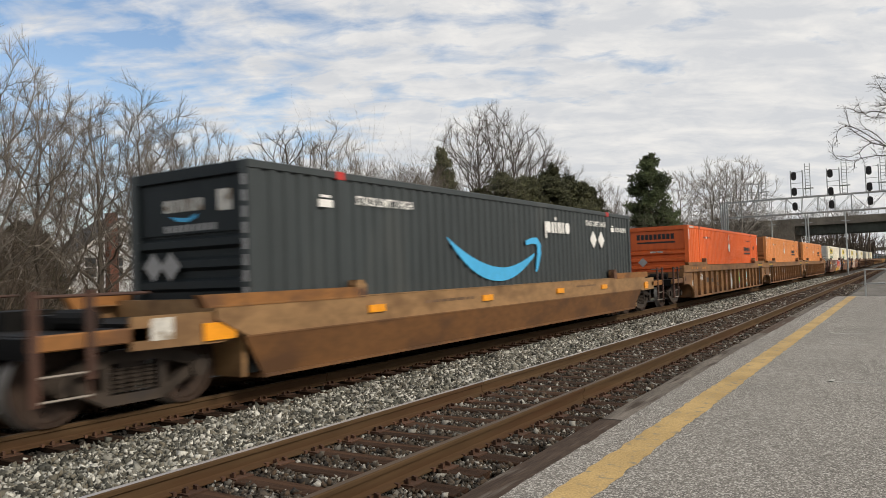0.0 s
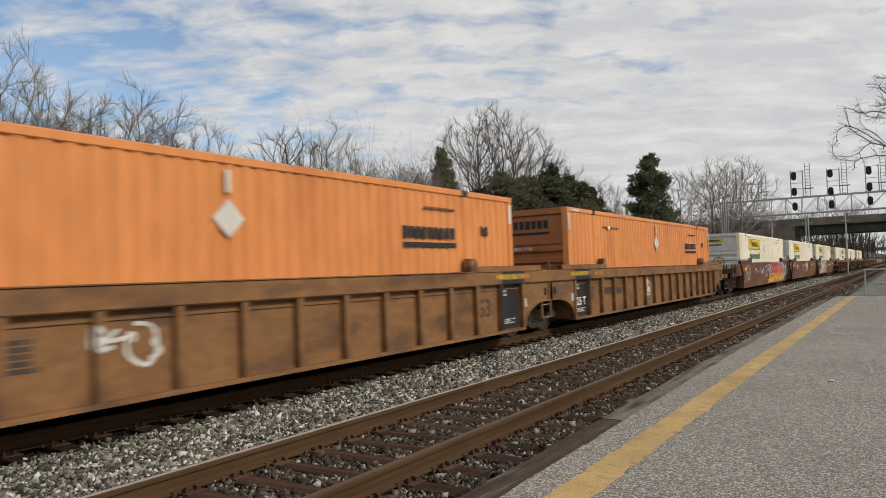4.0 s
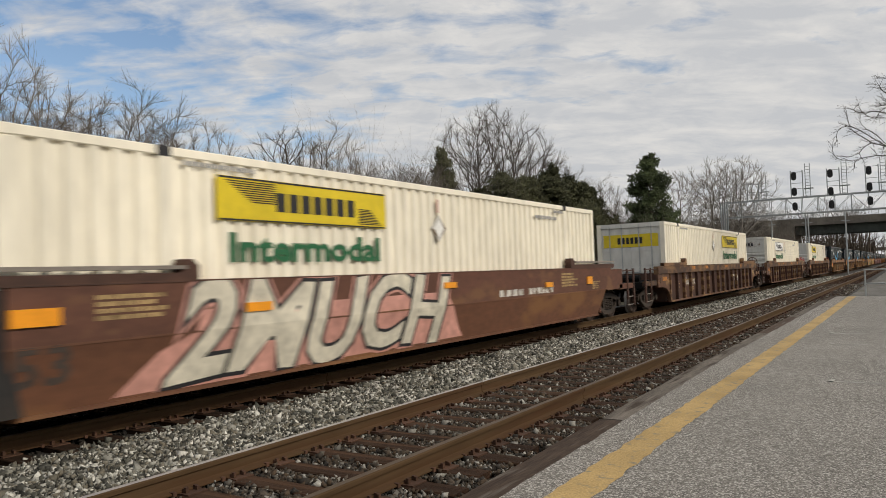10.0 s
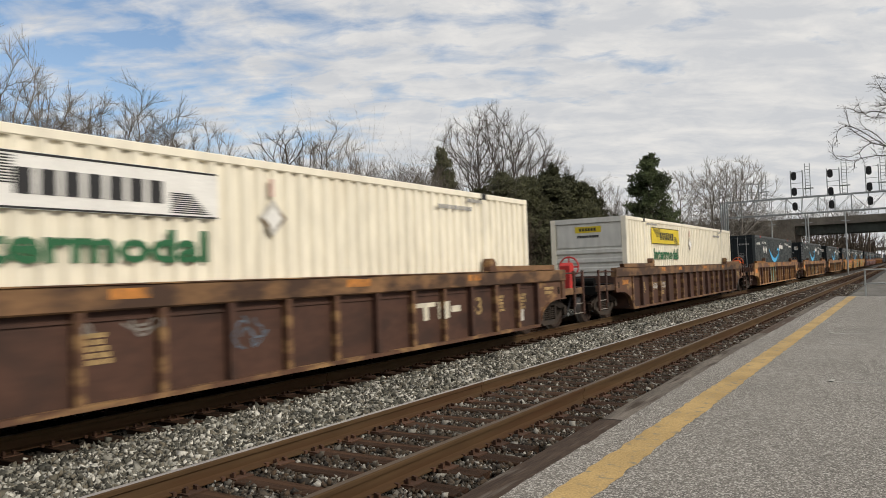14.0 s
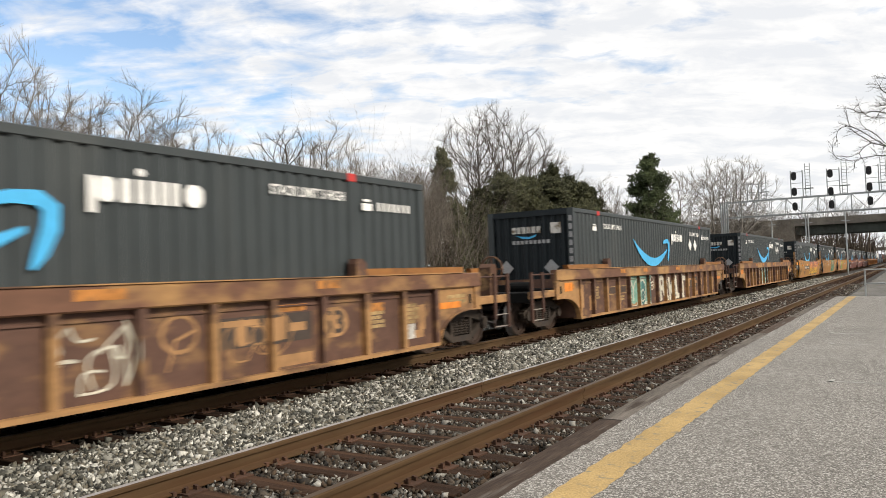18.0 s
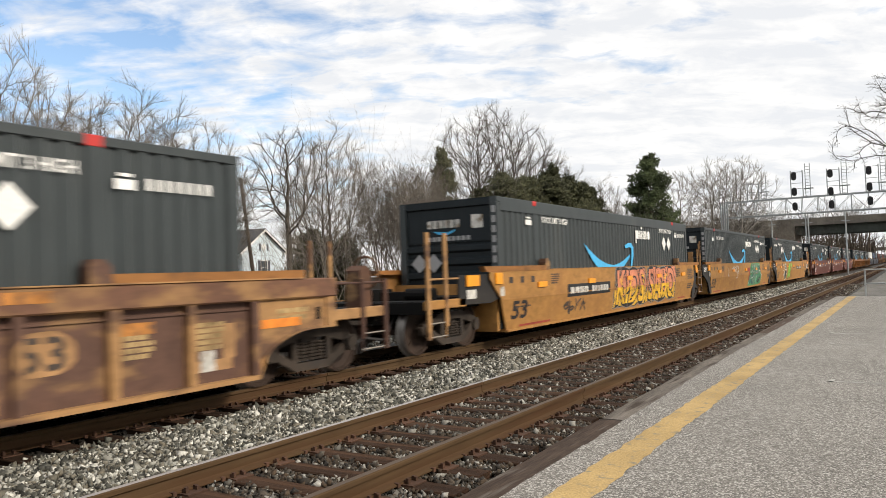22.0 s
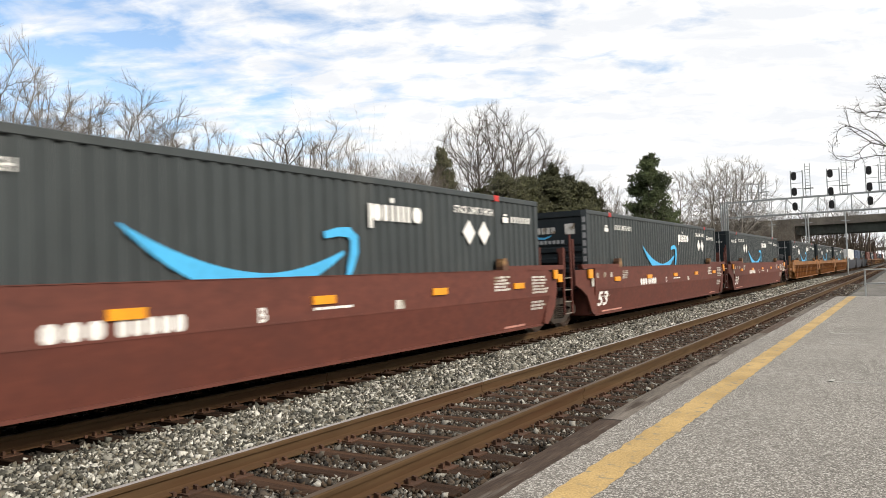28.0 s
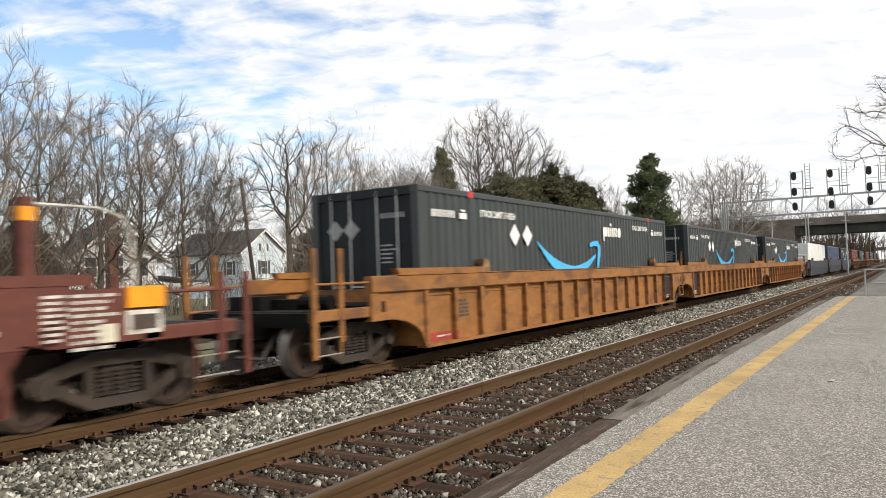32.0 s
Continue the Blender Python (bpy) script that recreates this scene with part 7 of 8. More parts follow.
by = {round(t[0]): w for t, w in zip(TRAIN, WAGONS)}
for t, w in zip(TRAIN, WAGONS):
    st = t[1]
    if st == "tan":
        reflectors(w, [(2.49, 1.02, 0.42, 0.12), (6.19, 1.02, 0.42, 0.12), (9.9, 1.02, 0.42, 0.12), (13.0, 1.02, 0.42, 0.12)], 1.4905)
        reflectors(w, [(-0.67, 0.92, 0.5, 0.22), (17.12, 0.94, 0.36, 0.22)], 1.432)
        patch(w, "smooth", bars(3.9, 5.7, 1.0, 1.10, 1, 3, 0.5) + bars(11.0, 12.4, 1.05, 1.13, 1, 8, 0.5), "g_brown", "stencil")
        size_mark(w, "53", "g_brown", 13.3, 0.52, 0.24, 0.5)
        patch(w, "smooth", [rect(15.73, 16.23, 0.52, 0.79)], "dim_white", "stencil", "white-framed stencil")
        patch(w, "smooth", [rect(15.78, 16.18, 0.56, 0.75)], "g_tan", "stencil", lift=0.006)
        patch(w, "smooth", glyphs(15.83, 16.13, 0.58, 0.73, 2, 0.2), "g_brown", "stencil", lift=0.0085)
        part("white_plate", flats([rect(-1.64, -1.34, 0.88, 1.14)], 1.431), "dim_white", w)
    elif st in ("yellow", "maroon"):
        reflectors(w, [(yy, 1.215, 0.48, 0.125) for yy in (1.77, 4.97, 8.2, 11.36, 14.6)], 1.4905)
        reflectors(w, [(-0.40, 1.40, 0.3, 0.24)], 1.4905)
        if t[3] == "joint":
            reflectors(w, [(17.05, 1.33, 0.26, 0.2)], 1.412)
            reflectors(w, [(16.62, 1.43, 0.22, 0.22)], 1.4905)
        else:
            reflectors(w, [(17.83, 1.40, 0.48, 0.24)], 1.4322)
            part("stencil", flats([rect(17.59, 18.05, 0.98, 1.25)], 1.4322), "dim_white", w)
            part("stencil", flats([rect(17.65, 17.99, 1.03, 1.20)], 1.436), "g_dark", w)
            tagged(part("stencil", flats(bars(16.95, 17.5, 0.84, 1.47, 9, 12, 0.5), 1.4322), "dim_white", w), kind="stuff")
            part("sticker", flats([rect(17.26, 17.46, 0.92, 1.12)], 1.4385), "g_cream", w, "cream paper sticker")
            patch(w, "smooth", bars(16.62, 16.88, 0.96, 1.47, 8, 13, 0.5), "dim_white", "stencil")
        if t[2] == "free":
            reflectors(w, [(-1.4, 1.38, 0.5, 0.22)], 1.4322)
            part("stencil", flats([rect(-1.62, -1.25, 1.02, 1.2)], 1.4322), "dim_white", w)
        elif st == "yellow":
            lettering("axle_mark", "125 T", "white", w, -1.08, 1.24, 0.18, 1.4525, 0.52)
        pale = "dim_white" if st == "maroon" else "g_dark"
        size_mark(w, "53", "white" if st == "maroon" else "ink", 0.25, 0.48, 0.42, 0.78)
        patch(w, "smooth", bars(13.5, 14.3, 1.12, 1.45, 5, 4) + bars(15.3, 16.2, 1.0, 1.42, 6, 7) + bars(15.3, 16.1, 0.62, 0.85, 3, 9) + bars(2.3, 2.9, 1.2, 1.46, 5, 2) + [rect(0.1 + k * 0.55, 0.28 + k * 0.55, 1.28, 1.42) for k in range(3)] + bars(0.4, 1.2, 0.72, 0.78, 1, 6), pale, "stencil")
        patch(w, "smooth", bars(8.0, 8.9, 1.06, 1.12, 1, 5), "white" if st == "maroon" else "ink", "stencil")
        if st == "maroon":
            lettering("unit_mark", {357: "B", 377: "C", 396: "A"}[round(t[0])], "white", w, 6.93, 0.97, 0.20, 1.4925)
        patch(w, "smooth", [rect(0.7, 2.4, 0.30, 0.345), rect(14.1, 15.1, 0.30, 0.345)], "g_darkred" if st == "yellow" else "g_pink", "stencil")
        if st == "maroon":
            patch(w, "smooth", [lozenge(4.02 + 0.25 * i, 4.22 + 0.25 * i, 0.962, 1.165, 0.05) for i in range(3)] + [lozenge(4.86 + 0.185 * i, 5.01 + 0.185 * i, 0.962, 1.165, 0.04) for i in range(5)], "white", "number_mark")
            patch(w, "smooth", [rect(10.0, 10.25, 0.97, 1.12)], "dim_white", "stencil")
            part("stencil", flats([rect(-0.3, -0.12, 1.05, 1.28)], 1.4905), "dim_white", w)
        else:
            part("stencil", flats([rect(-0.32, -0.14, 1.02, 1.22)], 1.4905), "dim_white", w)
    elif st == "brown":
        reflectors(w, [(0.25, 1.24, 0.5, 0.18), (3.2, 1.19, 0.45, 0.12), (8.0, 1.32, 0.42, 0.11), (12.5, 1.19, 0.4, 0.12), (15.15, 1.23, 0.35, 0.2)], 1.4905)
        patch(w, "smooth", bars(13.3, 14.4, 1.1, 1.46, 5, 4) + bars(0.9, 1.8, 1.15, 1.45, 4, 3) + bars(15.4, 16.0, 0.98, 1.2, 4, 5), "faint", "stencil")
    elif st in ("dark", "rust", "gold", "ochre"):
        faint = {"dark": "faint", "rust": "faint", "gold": "g_dark", "ochre": "g_dark"}[st]
        r = random.Random(int(t[0]))
        for y0, wd in ((1.15, 0.4), (5.1, 0.36), (15.35, 0.45)) if st == "ochre" else ((1.15, 0.4), (5.1, 0.36), (14.35, 0.4), (15.35, 0.45)):
            patch(w, "ribbed", bars(y0, y0 + wd, 0.68, 1.04, 5, int(t[0] + y0), 0.25), faint, "stencil", lift=0.0018)
        if st in ("dark", "rust"):
            plates("chord_patch", ((3.08, 3.6, 1.38, 1.50), (5.35, 5.85, 1.38, 1.50), (9.3, 9.9, 1.38, 1.50), (13.0, 13.5, 1.38, 1.50)), 1.501, "yellow_patch", w)
            patch(w, "ribbed", glyphs(2.27, 2.87, 0.79, 0.96, 4, 0.2) + glyphs(3.08, 3.88, 0.79, 0.96, 6, 0.2), "dim_white" if st == "dark" else "g_dark", "number_mark")
            patch(w, "ribbed", [rect(2.2, 2.9, 0.975, 0.99), rect(2.2, 2.9, 0.755, 0.77), rect(3.04, 3.92, 0.975, 0.99), rect(3.04, 3.92, 0.755, 0.77)] + bars(3.09, 3.76, 0.54, 0.70, 2, 7, 0.25), faint, "stencil")
            if st == "rust" or t[0] in (154.84, 178.13):
                lm = "g_tan" if st == "rust" else "g_cream"
                if st == "rust":
                    patch(w, "ribbed", [rect(11.2, 12.98, 0.66, 1.06)], "g_dark", "black_panel", "dark number panel")
                patch(w, "ribbed", [rect(11.3, 11.95, 0.94, 1.02), rect(11.55, 11.72, 0.70, 0.94), rect(12.05, 12.2, 0.70, 1.02), rect(12.3, 12.45, 0.70, 1.02), rect(12.5, 12.85, 0.80, 0.92)], lm, "wordmark", lift=0.007)
            if st == "rust":
                patch(w, "ribbed", [rect(12.2, 12.85, 1.08, 1.18), rect(14.28, 14.75, 0.96, 1.10)], "yellow_patch", "painted_patch")
                plates("end_stencil", ((-1.09, -0.58, 0.98, 1.20), (16.35, 17.1, 0.88, 1.0)), 1.4425, "g_orange", w, "orange painted patch")
                patch(w, "ribbed", [rect(0.1, 0.35, 0.5, 1.1), rect(0.75, 0.95, 0.4, 0.8), rect(15.3, 15.9, 0.42, 0.56), rect(15.75, 15.95, 0.56, 1.0), rect(4.1, 4.9, 0.32, 0.5), rect(12.2, 13.0, 0.32, 0.48)], "g_tan", "painted_patch", lift=0.0012)
            ob = lettering("size_mark", "53", "faint" if st == "dark" else "g_dark", w, 13.2, 0.68, 0.36, 1.382, 0.5)
            if st == "rust":
                patch(w, "ribbed", [blob(13.46, 0.86, 0.36, 0.24, 0.06, 3)], "g_tan", "painted_patch", lift=0.002)
            part("end_stencil", flats([rect(15.4, 15.62, 0.42, 0.68)], 1.378), "dim_white", w)
            part("end_stencil", flats([rect(-1.0, -0.45, 1.02, 1.16)], 1.4415), "yellow_patch", w)
            part("end_stencil", flats(bars(LEN + 0.5, LEN + 1.2, 0.95, 1.15, 2, int(t[0])), 1.4415), "faint", w)
        if st in ("ochre", "gold"):
            for y0 in ([-0.03] if t[2] == "joint" else []) + ([LEN - 1.0] if t[3] == "joint" else []):
                patch(w, "ribbed", [rect(y0, y0 + 1.0, 0.30, 1.25)], "g_black", "black_panel", "matt black end panel")
                patch(w, "ribbed", bars(y0 + 0.2, y0 + 0.85, 0.40, 0.52, 3, 4) + bars(y0 + 0.2, y0 + 0.5, 1.0, 1.15, 2, 5), "dim_white", "stencil", lift=0.007)
                if y0 < 1 and st == "ochre":
                    lettering("axle_mark", "125 T", "white", w, y0 + 0.12, 0.58, 0.22, 1.386, 0.75)
        if st == "gold":
            for y0 in (0.12, LEN - 1.15):
                patch(w, "ribbed", [rect(y0, y0 + 1.05, 0.30, 0.46)], "g_darkred", "corner_patch", "dark red painted corner")
                patch(w, "ribbed", bars(y0 + 0.25, y0 + 0.7, 0.36, 0.41, 1, 3), "dim_white", "stencil", lift=0.007)
        if st == "ochre":
            for y0, y1 in ([(-0.1, 0.95)] if t[2] == "joint" else []) + ([(LEN - 0.95, LEN + 0.1)] if t[3] == "joint" else []):
                plates("chord_patch", ((y0, y1, 1.275, 1.36), (y0, y1, 1.49, 1.535)), 1.501, "g_black", w, "black painted band")
                plates("chord_patch", ((y0 - 0.3, y1 - 0.15, 1.375, 1.475),), 1.502, "sign_worn", w, "worn yellow painted band")
            lettering("size_mark", "53", "g_dark", w, 14.36, 0.60, 0.38, 1.380, 0.5)
            plates("sticker", ((-0.30, -0.08, 0.72, 0.92), (LEN + 0.08, LEN + 0.3, 0.72, 0.92)), 1.4415, "dim_white", w, "small white sticker")
            plates("chord_patch", ((-0.5, 0.5, 1.38, 1.47), (15.7, 16.6, 1.38, 1.47), (1.3, 1.9, 1.36, 1.46)), 1.501, "yellow_patch", w)
            patch(w, "ribbed", [rect(2.2, 2.95, 0.78, 0.98), rect(3.1, 3.8, 0.76, 0.95)], "g_dark", "stencil")

def word_polys(words, y0, y1, z0, z1, swell, shear=0.0, wave=0.05):
    """The faces of painted words, fitted into a box on a wagon's side."""
    def faces(offset):
        cu = bpy.data.curves.new("words", "FONT")
        cu.body, cu.size, cu.resolution_u, cu.offset, cu.shear = words, 1.0, 3, offset, shear
        tmp = bpy.data.objects.new("words", cu)
        scene.collection.objects.link(tmp)
        me = bpy.data.meshes.new_from_object(tmp.evaluated_get(bpy.context.evaluated_depsgraph_get()))
        bpy.data.objects.remove(tmp)
        return [[(me.vertices[i].co.x, me.vertices[i].co.y) for i in f.vertices] for f in me.polygons]
    base = [p for f in faces(0.0) for p in f]
    a0, a1, b0, b1 = min(p[0] for p in base), max(p[0] for p in base), min(p[1] for p in base), max(p[1] for p in base)
    out = []
    for f in faces(swell):
        f = [((x - a0) / (a1 - a0), (z - b0) / (b1 - b0)) for x, z in f]
        out.append([(y0 + u * (y1 - y0), z0 + w * (z1 - z0) + wave * math.sin(u * 11)) for u, w in f])
    return out


def band(polys, lo, hi):
    """What of the outlines lies between two heights."""
    out = []
    for p in polys:
        p = clip(p, 1, lo, True)
        p = p and clip(p, 1, hi, False)
        if p:
            out.append(p)
    return out


def sprayed_words(c, form, words, y0, y1, z0, z1, coats, shear, label):
    """Painted words, one coat over another; each coat: paint, how far it swells, lowest and highest share of the height."""
    for k, (mat, swell, f0, f1) in enumerate(coats):
        polys = word_polys(words, y0, y1, z0, z1, swell, shear)
        if (f0, f1) != (0, 1):
            polys = band(polys, z0 + f0 * (z1 - z0), z0 + f1 * (z1 - z0))
        tagged(part("graffiti", draped(polys, form, 0.004 + 0.0025 * k), mat, c, label if k == 0 else ""), kind="stuff")


def shards(c, form, y0, y1, z0, z1, n, mats, seed, size=0.3, lift=0.006):
    """Slanting angular flakes of spray paint over a background."""
    r = random.Random(seed)
    for k, mat in enumerate(mats):
        polys = []
        for _ in range(n):
            y, z = r.uniform(y0 + 0.2, y1 - 0.2), r.uniform(z0 + 0.05, z1 - 0.05)
            a, l, w = r.choice((0.2, 1.2, 1.8, 2.6)) + r.uniform(-0.3, 0.3), size * r.uniform(0.5, 1.3), size * r.uniform(0.12, 0.4)
            ca, sa = math.cos(a), math.sin(a)
            p = [(y + ca * u * l - sa * v * w, z + sa * u * l + ca * v * w) for u, v in ((-0.5, -0.5), (0.4, -0.6), (0.6, 0.3), (-0.3, 0.6))]
            polys.append([(min(max(a_, y0), y1), min(max(b_, z0), z1)) for a_, b_ in p])
        tagged(part("graffiti", draped(polys, form, lift + 0.002 * k), mat, c), kind="stuff")


# the large piece: a blue ground, yellow below, and red limbs with black and white edges
patch(by[93], "smooth", [[(8.2, 0.30), (8.36, 0.89), (8.7, 1.30), (9.05, 1.55), (14.0, 1.55), (14.9, 1.35), (15.25, 1.10), (15.2, 0.30)]], "g_blue", "graffiti", "blue sprayed background", lift=0.001)
patch(by[93], "smooth", [[(8.25, 0.29), (13.2, 0.29), (14.3, 0.42), (13.4, 0.62), (12.4, 0.74), (11.4, 0.72), (10.4, 0.78), (9.4, 0.80), (8.35, 0.55)]], "g_yellow", "graffiti", "yellow sprayed band", lift=0.002)
SWEEPS = ([(8.75, 0.86), (9.12, 1.08), (9.55, 1.40), (10.35, 1.46)], [(9.70, 1.15), (9.62, 0.85), (9.49, 0.55)], [(9.85, 1.12), (10.30, 0.78), (10.70, 0.40)], [(10.45, 1.44), (11.02, 1.38), (10.95, 1.02), (10.36, 1.04)],
         [(11.12, 1.46), (11.30, 0.92), (10.84, 0.62)], [(11.40, 1.48), (11.88, 1.20), (11.72, 0.84), (11.36, 0.42)], [(12.28, 1.42), (12.74, 0.85), (12.26, 0.48)], [(12.45, 1.16), (13.20, 0.68), (12.86, 0.36)],
         [(13.05, 1.44), (13.95, 0.92), (14.72, 0.70), (14.15, 0.50)], [(13.95, 0.82), (13.08, 0.36)])
for k, (mat, w, lo, hi) in enumerate((("g_black", 0.46, 0.29, 1.55), ("g_white", 0.36, 0.29, 1.55), ("g_black", 0.31, 0.29, 1.55), ("g_yellow", 0.29, 0.29, 0.66), ("g_orange", 0.29, 0.62, 0.90), ("g_red", 0.29, 0.86, 1.34), ("g_crimson", 0.29, 1.32, 1.55))):
    polys = []
    for a in SWEEPS:
        fine = [p for i in range(len(a) - 1) for p in curve(a[i], a[i + 1], 0.12 if i % 2 else -0.10, 5)[(1 if i else 0):]]
        polys += stroke(fine, w)
    part("graffiti", draped(band(polys, lo, hi), "smooth", 0.0045 + 0.0022 * k), mat, by[93], "red and yellow graffiti with white and black outlines" if k == 0 else "")
for mat, w, d in (("g_black", 0.16, 0.0), ("g_white", 0.06, 0.04)):
    patch(by[93], "smooth", stroke([(8.2, 0.64 + d), (8.88, 0.76 + d), (9.3, 0.82 + d)], w), mat, "graffiti", lift=0.022 + d * 0.05)
scribble(by[93], "smooth", 15.05, 15.45, 0.58, 0.96, 4, "g_white", 18, 0.05)
EMF = [[(6.85, 1.30), (7.05, 1.05), (7.12, 0.70)], [(6.80, 1.26), (7.35, 1.42)], [(7.0, 1.02), (7.42, 1.15)], [(7.12, 0.70), (7.5, 0.80)], [(7.55, 0.72), (7.62, 1.38)], [(7.5, 1.38), (7.8, 1.0)], [(7.8, 1.0), (8.0, 1.42)], [(8.0, 1.42), (8.05, 0.9)], [(8.2, 0.9), (8.15, 1.4)], [(8.1, 1.38), (8.55, 1.44)], [(8.15, 1.15), (8.6, 1.24)]]
patch(by[93], "smooth", [q for p in EMF for q in stroke(p, 0.05)], "g_white", "graffiti", "white sprayed tag", lift=0.009)
FIRST_TAG = ([(0.42, 0.52), (0.50, 1.33)], [(0.36, 1.26), (0.82, 1.41)], [(0.46, 0.97), (0.75, 1.05)], [(0.86, 0.57), (0.89, 0.95)], [(1.28, 1.09), (1.06, 1.00), (1.04, 0.71), (1.26, 0.61)], [(1.42, 0.52), (1.50, 1.24)], [(1.78, 1.14), (1.50, 0.88), (1.80, 0.57)])
patch(by[93], "smooth", [q for p in FIRST_TAG for q in stroke(p, 0.05)], "g_white", "graffiti", "white sprayed tag", lift=0.009)
patch(by[93], "smooth", glyphs(3.34, 4.6, 0.985, 1.13, 9, 0.42) + glyphs(4.8, 6.2, 1.0, 1.14, 11, 0.42), "g_grey", "number_mark")
scribble(by[93], "smooth", 4.6, 6.2, 0.8, 1.4, 4, "g_white", 6, 0.03)
patch(by[112], "smooth", [rect(6.2, 8.33, 0.98, 1.36)], "g_dark", "black_panel")
patch(by[112], "smooth", [rect(6.35, 7.0, 1.20, 1.30), rect(6.58, 6.76, 1.04, 1.20), rect(7.15, 7.8, 1.20, 1.30), rect(7.38, 7.56, 1.04, 1.20), rect(7.9, 8.2, 1.08, 1.22)], "g_tan", "wordmark", lift=0.006)
graffiti(by[112], "smooth", 8.3, 9.9, 0.66, 1.46, 3, [("g_grey", 0.1, 0, 1), ("g_cream", 0, 0, 1), ("g_teal", -0.12, 0, 0.5)], 12, "faded pale graffiti", 0.6)
graffiti(by[112], "smooth", 10.3, 12.1, 0.75, 1.38, 4, [("g_dark", 0.02, 0, 1)], 15, "dark sprayed tag", 0.22)
patch(by[112], "smooth", [blob(2.55, 1.155, 0.20, 0.19, 0.03)], "g_cream", "painted_patch", "pale round painted spot")
scribble(by[112], "smooth", 3.0, 4.2, 0.74, 1.18, 4, "g_blue_grey", 71, 0.035)
scribble(by[112], "smooth", 1.5, 1.95, 0.45, 0.80, 4, "g_grey", 72, 0.03)
scribble(by[112], "smooth", 5.7, 6.7, 0.75, 1.3, 3, "faint", 73, 0.05)
scribble(by[112], "smooth", 10.6, 12.3, 0.8, 1.35, 5, "g_dark", 74, 0.04)
lettering("axle_mark", "125 T", "dim_white", by[112], -0.92, 1.26, 0.16, 1.458, 0.62)
size_mark(by[112], "53", "g_dark", 0.0, 0.54, 0.42, 0.66)
patch(by[131], "smooth", [[(1.15, 0.30), (1.7, 0.75), (2.2, 0.95), (2.3, 1.2), (7.9, 1.2), (8.15, 0.9), (8.45, 0.45), (8.6, 0.32)]], "g_pink", "graffiti", "pale pink sprayed haze", lift=0.001)
sprayed_words(by[131], "smooth", "2MUCH", 1.85, 7.95, 0.36, 1.50, [("g_pink", 0.085, 0, 1), ("g_black", 0.062, 0, 1), ("g_cream", 0.030, 0, 1)], 0.3, "cream graffiti letters with black and pink outlines")
lettering("axle_mark", "125 T", "dim_white", by[131], -0.92, 1.26, 0.16, 1.458, 0.62)
size_mark(by[131], "53", "g_dark", 0.02, 0.54, 0.42, 0.62)
patch(by[131], "smooth", glyphs(10.0, 11.2, 1.0, 1.14, 4, 0.25) + glyphs(11.4, 12.8, 1.0, 1.14, 6, 0.25), "dim_white", "number_mark")
patch(by[295], "smooth", [rect(3.3, 6.45, 0.84, 1.16)], "g_black", "black_panel", "black number panel")
patch(by[295], "smooth", glyphs(3.5, 4.75, 0.92, 1.08, 4, 0.2) + glyphs(5.0, 6.3, 0.92, 1.08, 6, 0.2), "dim_white", "number_mark", lift=0.007)
for words, y0, y1, lo, seed in (("KIDS", 7.1, 9.7, 0.48, 3), ("SABO", 10.2, 13.35, 0.36, 8)):
    r = random.Random(seed)
    rim = [(y0 - 0.2 + (y1 - y0 + 0.35) * i / 9, 0.33 + r.uniform(0, 0.13)) for i in range(10)] + [(y1 + r.uniform(0.05, 0.28), 0.55 + 0.22 * i) for i in range(4)] + [(y1 + 0.1 - (y1 - y0 + 0.15) * i / 9, 1.54 - r.uniform(0, 0.10)) for i in range(10)] + [(y0 - r.uniform(0.05, 0.3), 1.25 - 0.22 * i) for i in range(4)]
    for k, (mat, gr) in enumerate((("g_grey", 0.085), ("g_black", 0.05), ("g_yellow", 0.0))):
        mid = (y0 + y1) / 2
        patch(by[295], "smooth", [[(y + gr * (1 if y > mid else -1), z + gr * (0.6 if z > 0.9 else -0.6)) for y, z in rim]], mat, "graffiti", "yellow sprayed ground" if k == 2 else "", lift=0.001 + 0.0012 * k)
    patch(by[295], "smooth", band([rim], 0.40 + lo, 1.53), "g_salmon", "graffiti", "faded pink sprayed ground", lift=0.0046)
    sprayed_words(by[295], "smooth", words, y0, y1, 0.44, 1.46, [("g_grey", 0.085, 0, 1), ("g_black", 0.066, 0, 1), ("g_yellow", 0.028, 0, 0.55), ("g_salmon", 0.028, 0.5, 1)], 0.0 if words == "KIDS" else -0.1, "yellow and pink graffiti letters with black outlines")
    shards(by[295], "smooth", y0 - 0.1, y1 + 0.1, 0.40, 1.48, 14, ("g_yellow", "g_black", "g_salmon"), seed + 40, 0.22, 0.015)
graffiti(by[295], "smooth", 3.1, 4.6, 0.40, 0.78, 4, [("g_dark", 0, 0, 1)], 29, "faint dark sprayed tag", 0.3)
for c, letter in ((by[295], "A"), (by[314], "C"), (by[334], "B")):
    lettering("unit_mark", letter, "ink", c, 6.77 if letter != "B" else 8.95, 0.965, 0.19, 1.4925)
patch(by[314], "smooth", [rect(8.6, 9.75, 1.12, 1.30), rect(9.05, 9.3, 0.62, 1.12)], "g_darkred", "painted_patch")
patch(by[314], "smooth", [[(9.05, 0.32), (9.9, 0.30), (12.3, 0.32), (13.05, 0.38), (13.2, 0.75), (12.8, 1.05), (12.6, 1.12), (12.6, 1.53), (9.8, 1.53), (9.62, 1.3), (9.55, 1.0), (9.25, 0.75)]], "g_bright", "graffiti", "bright green sprayed background with dark flakes", lift=0.0015)
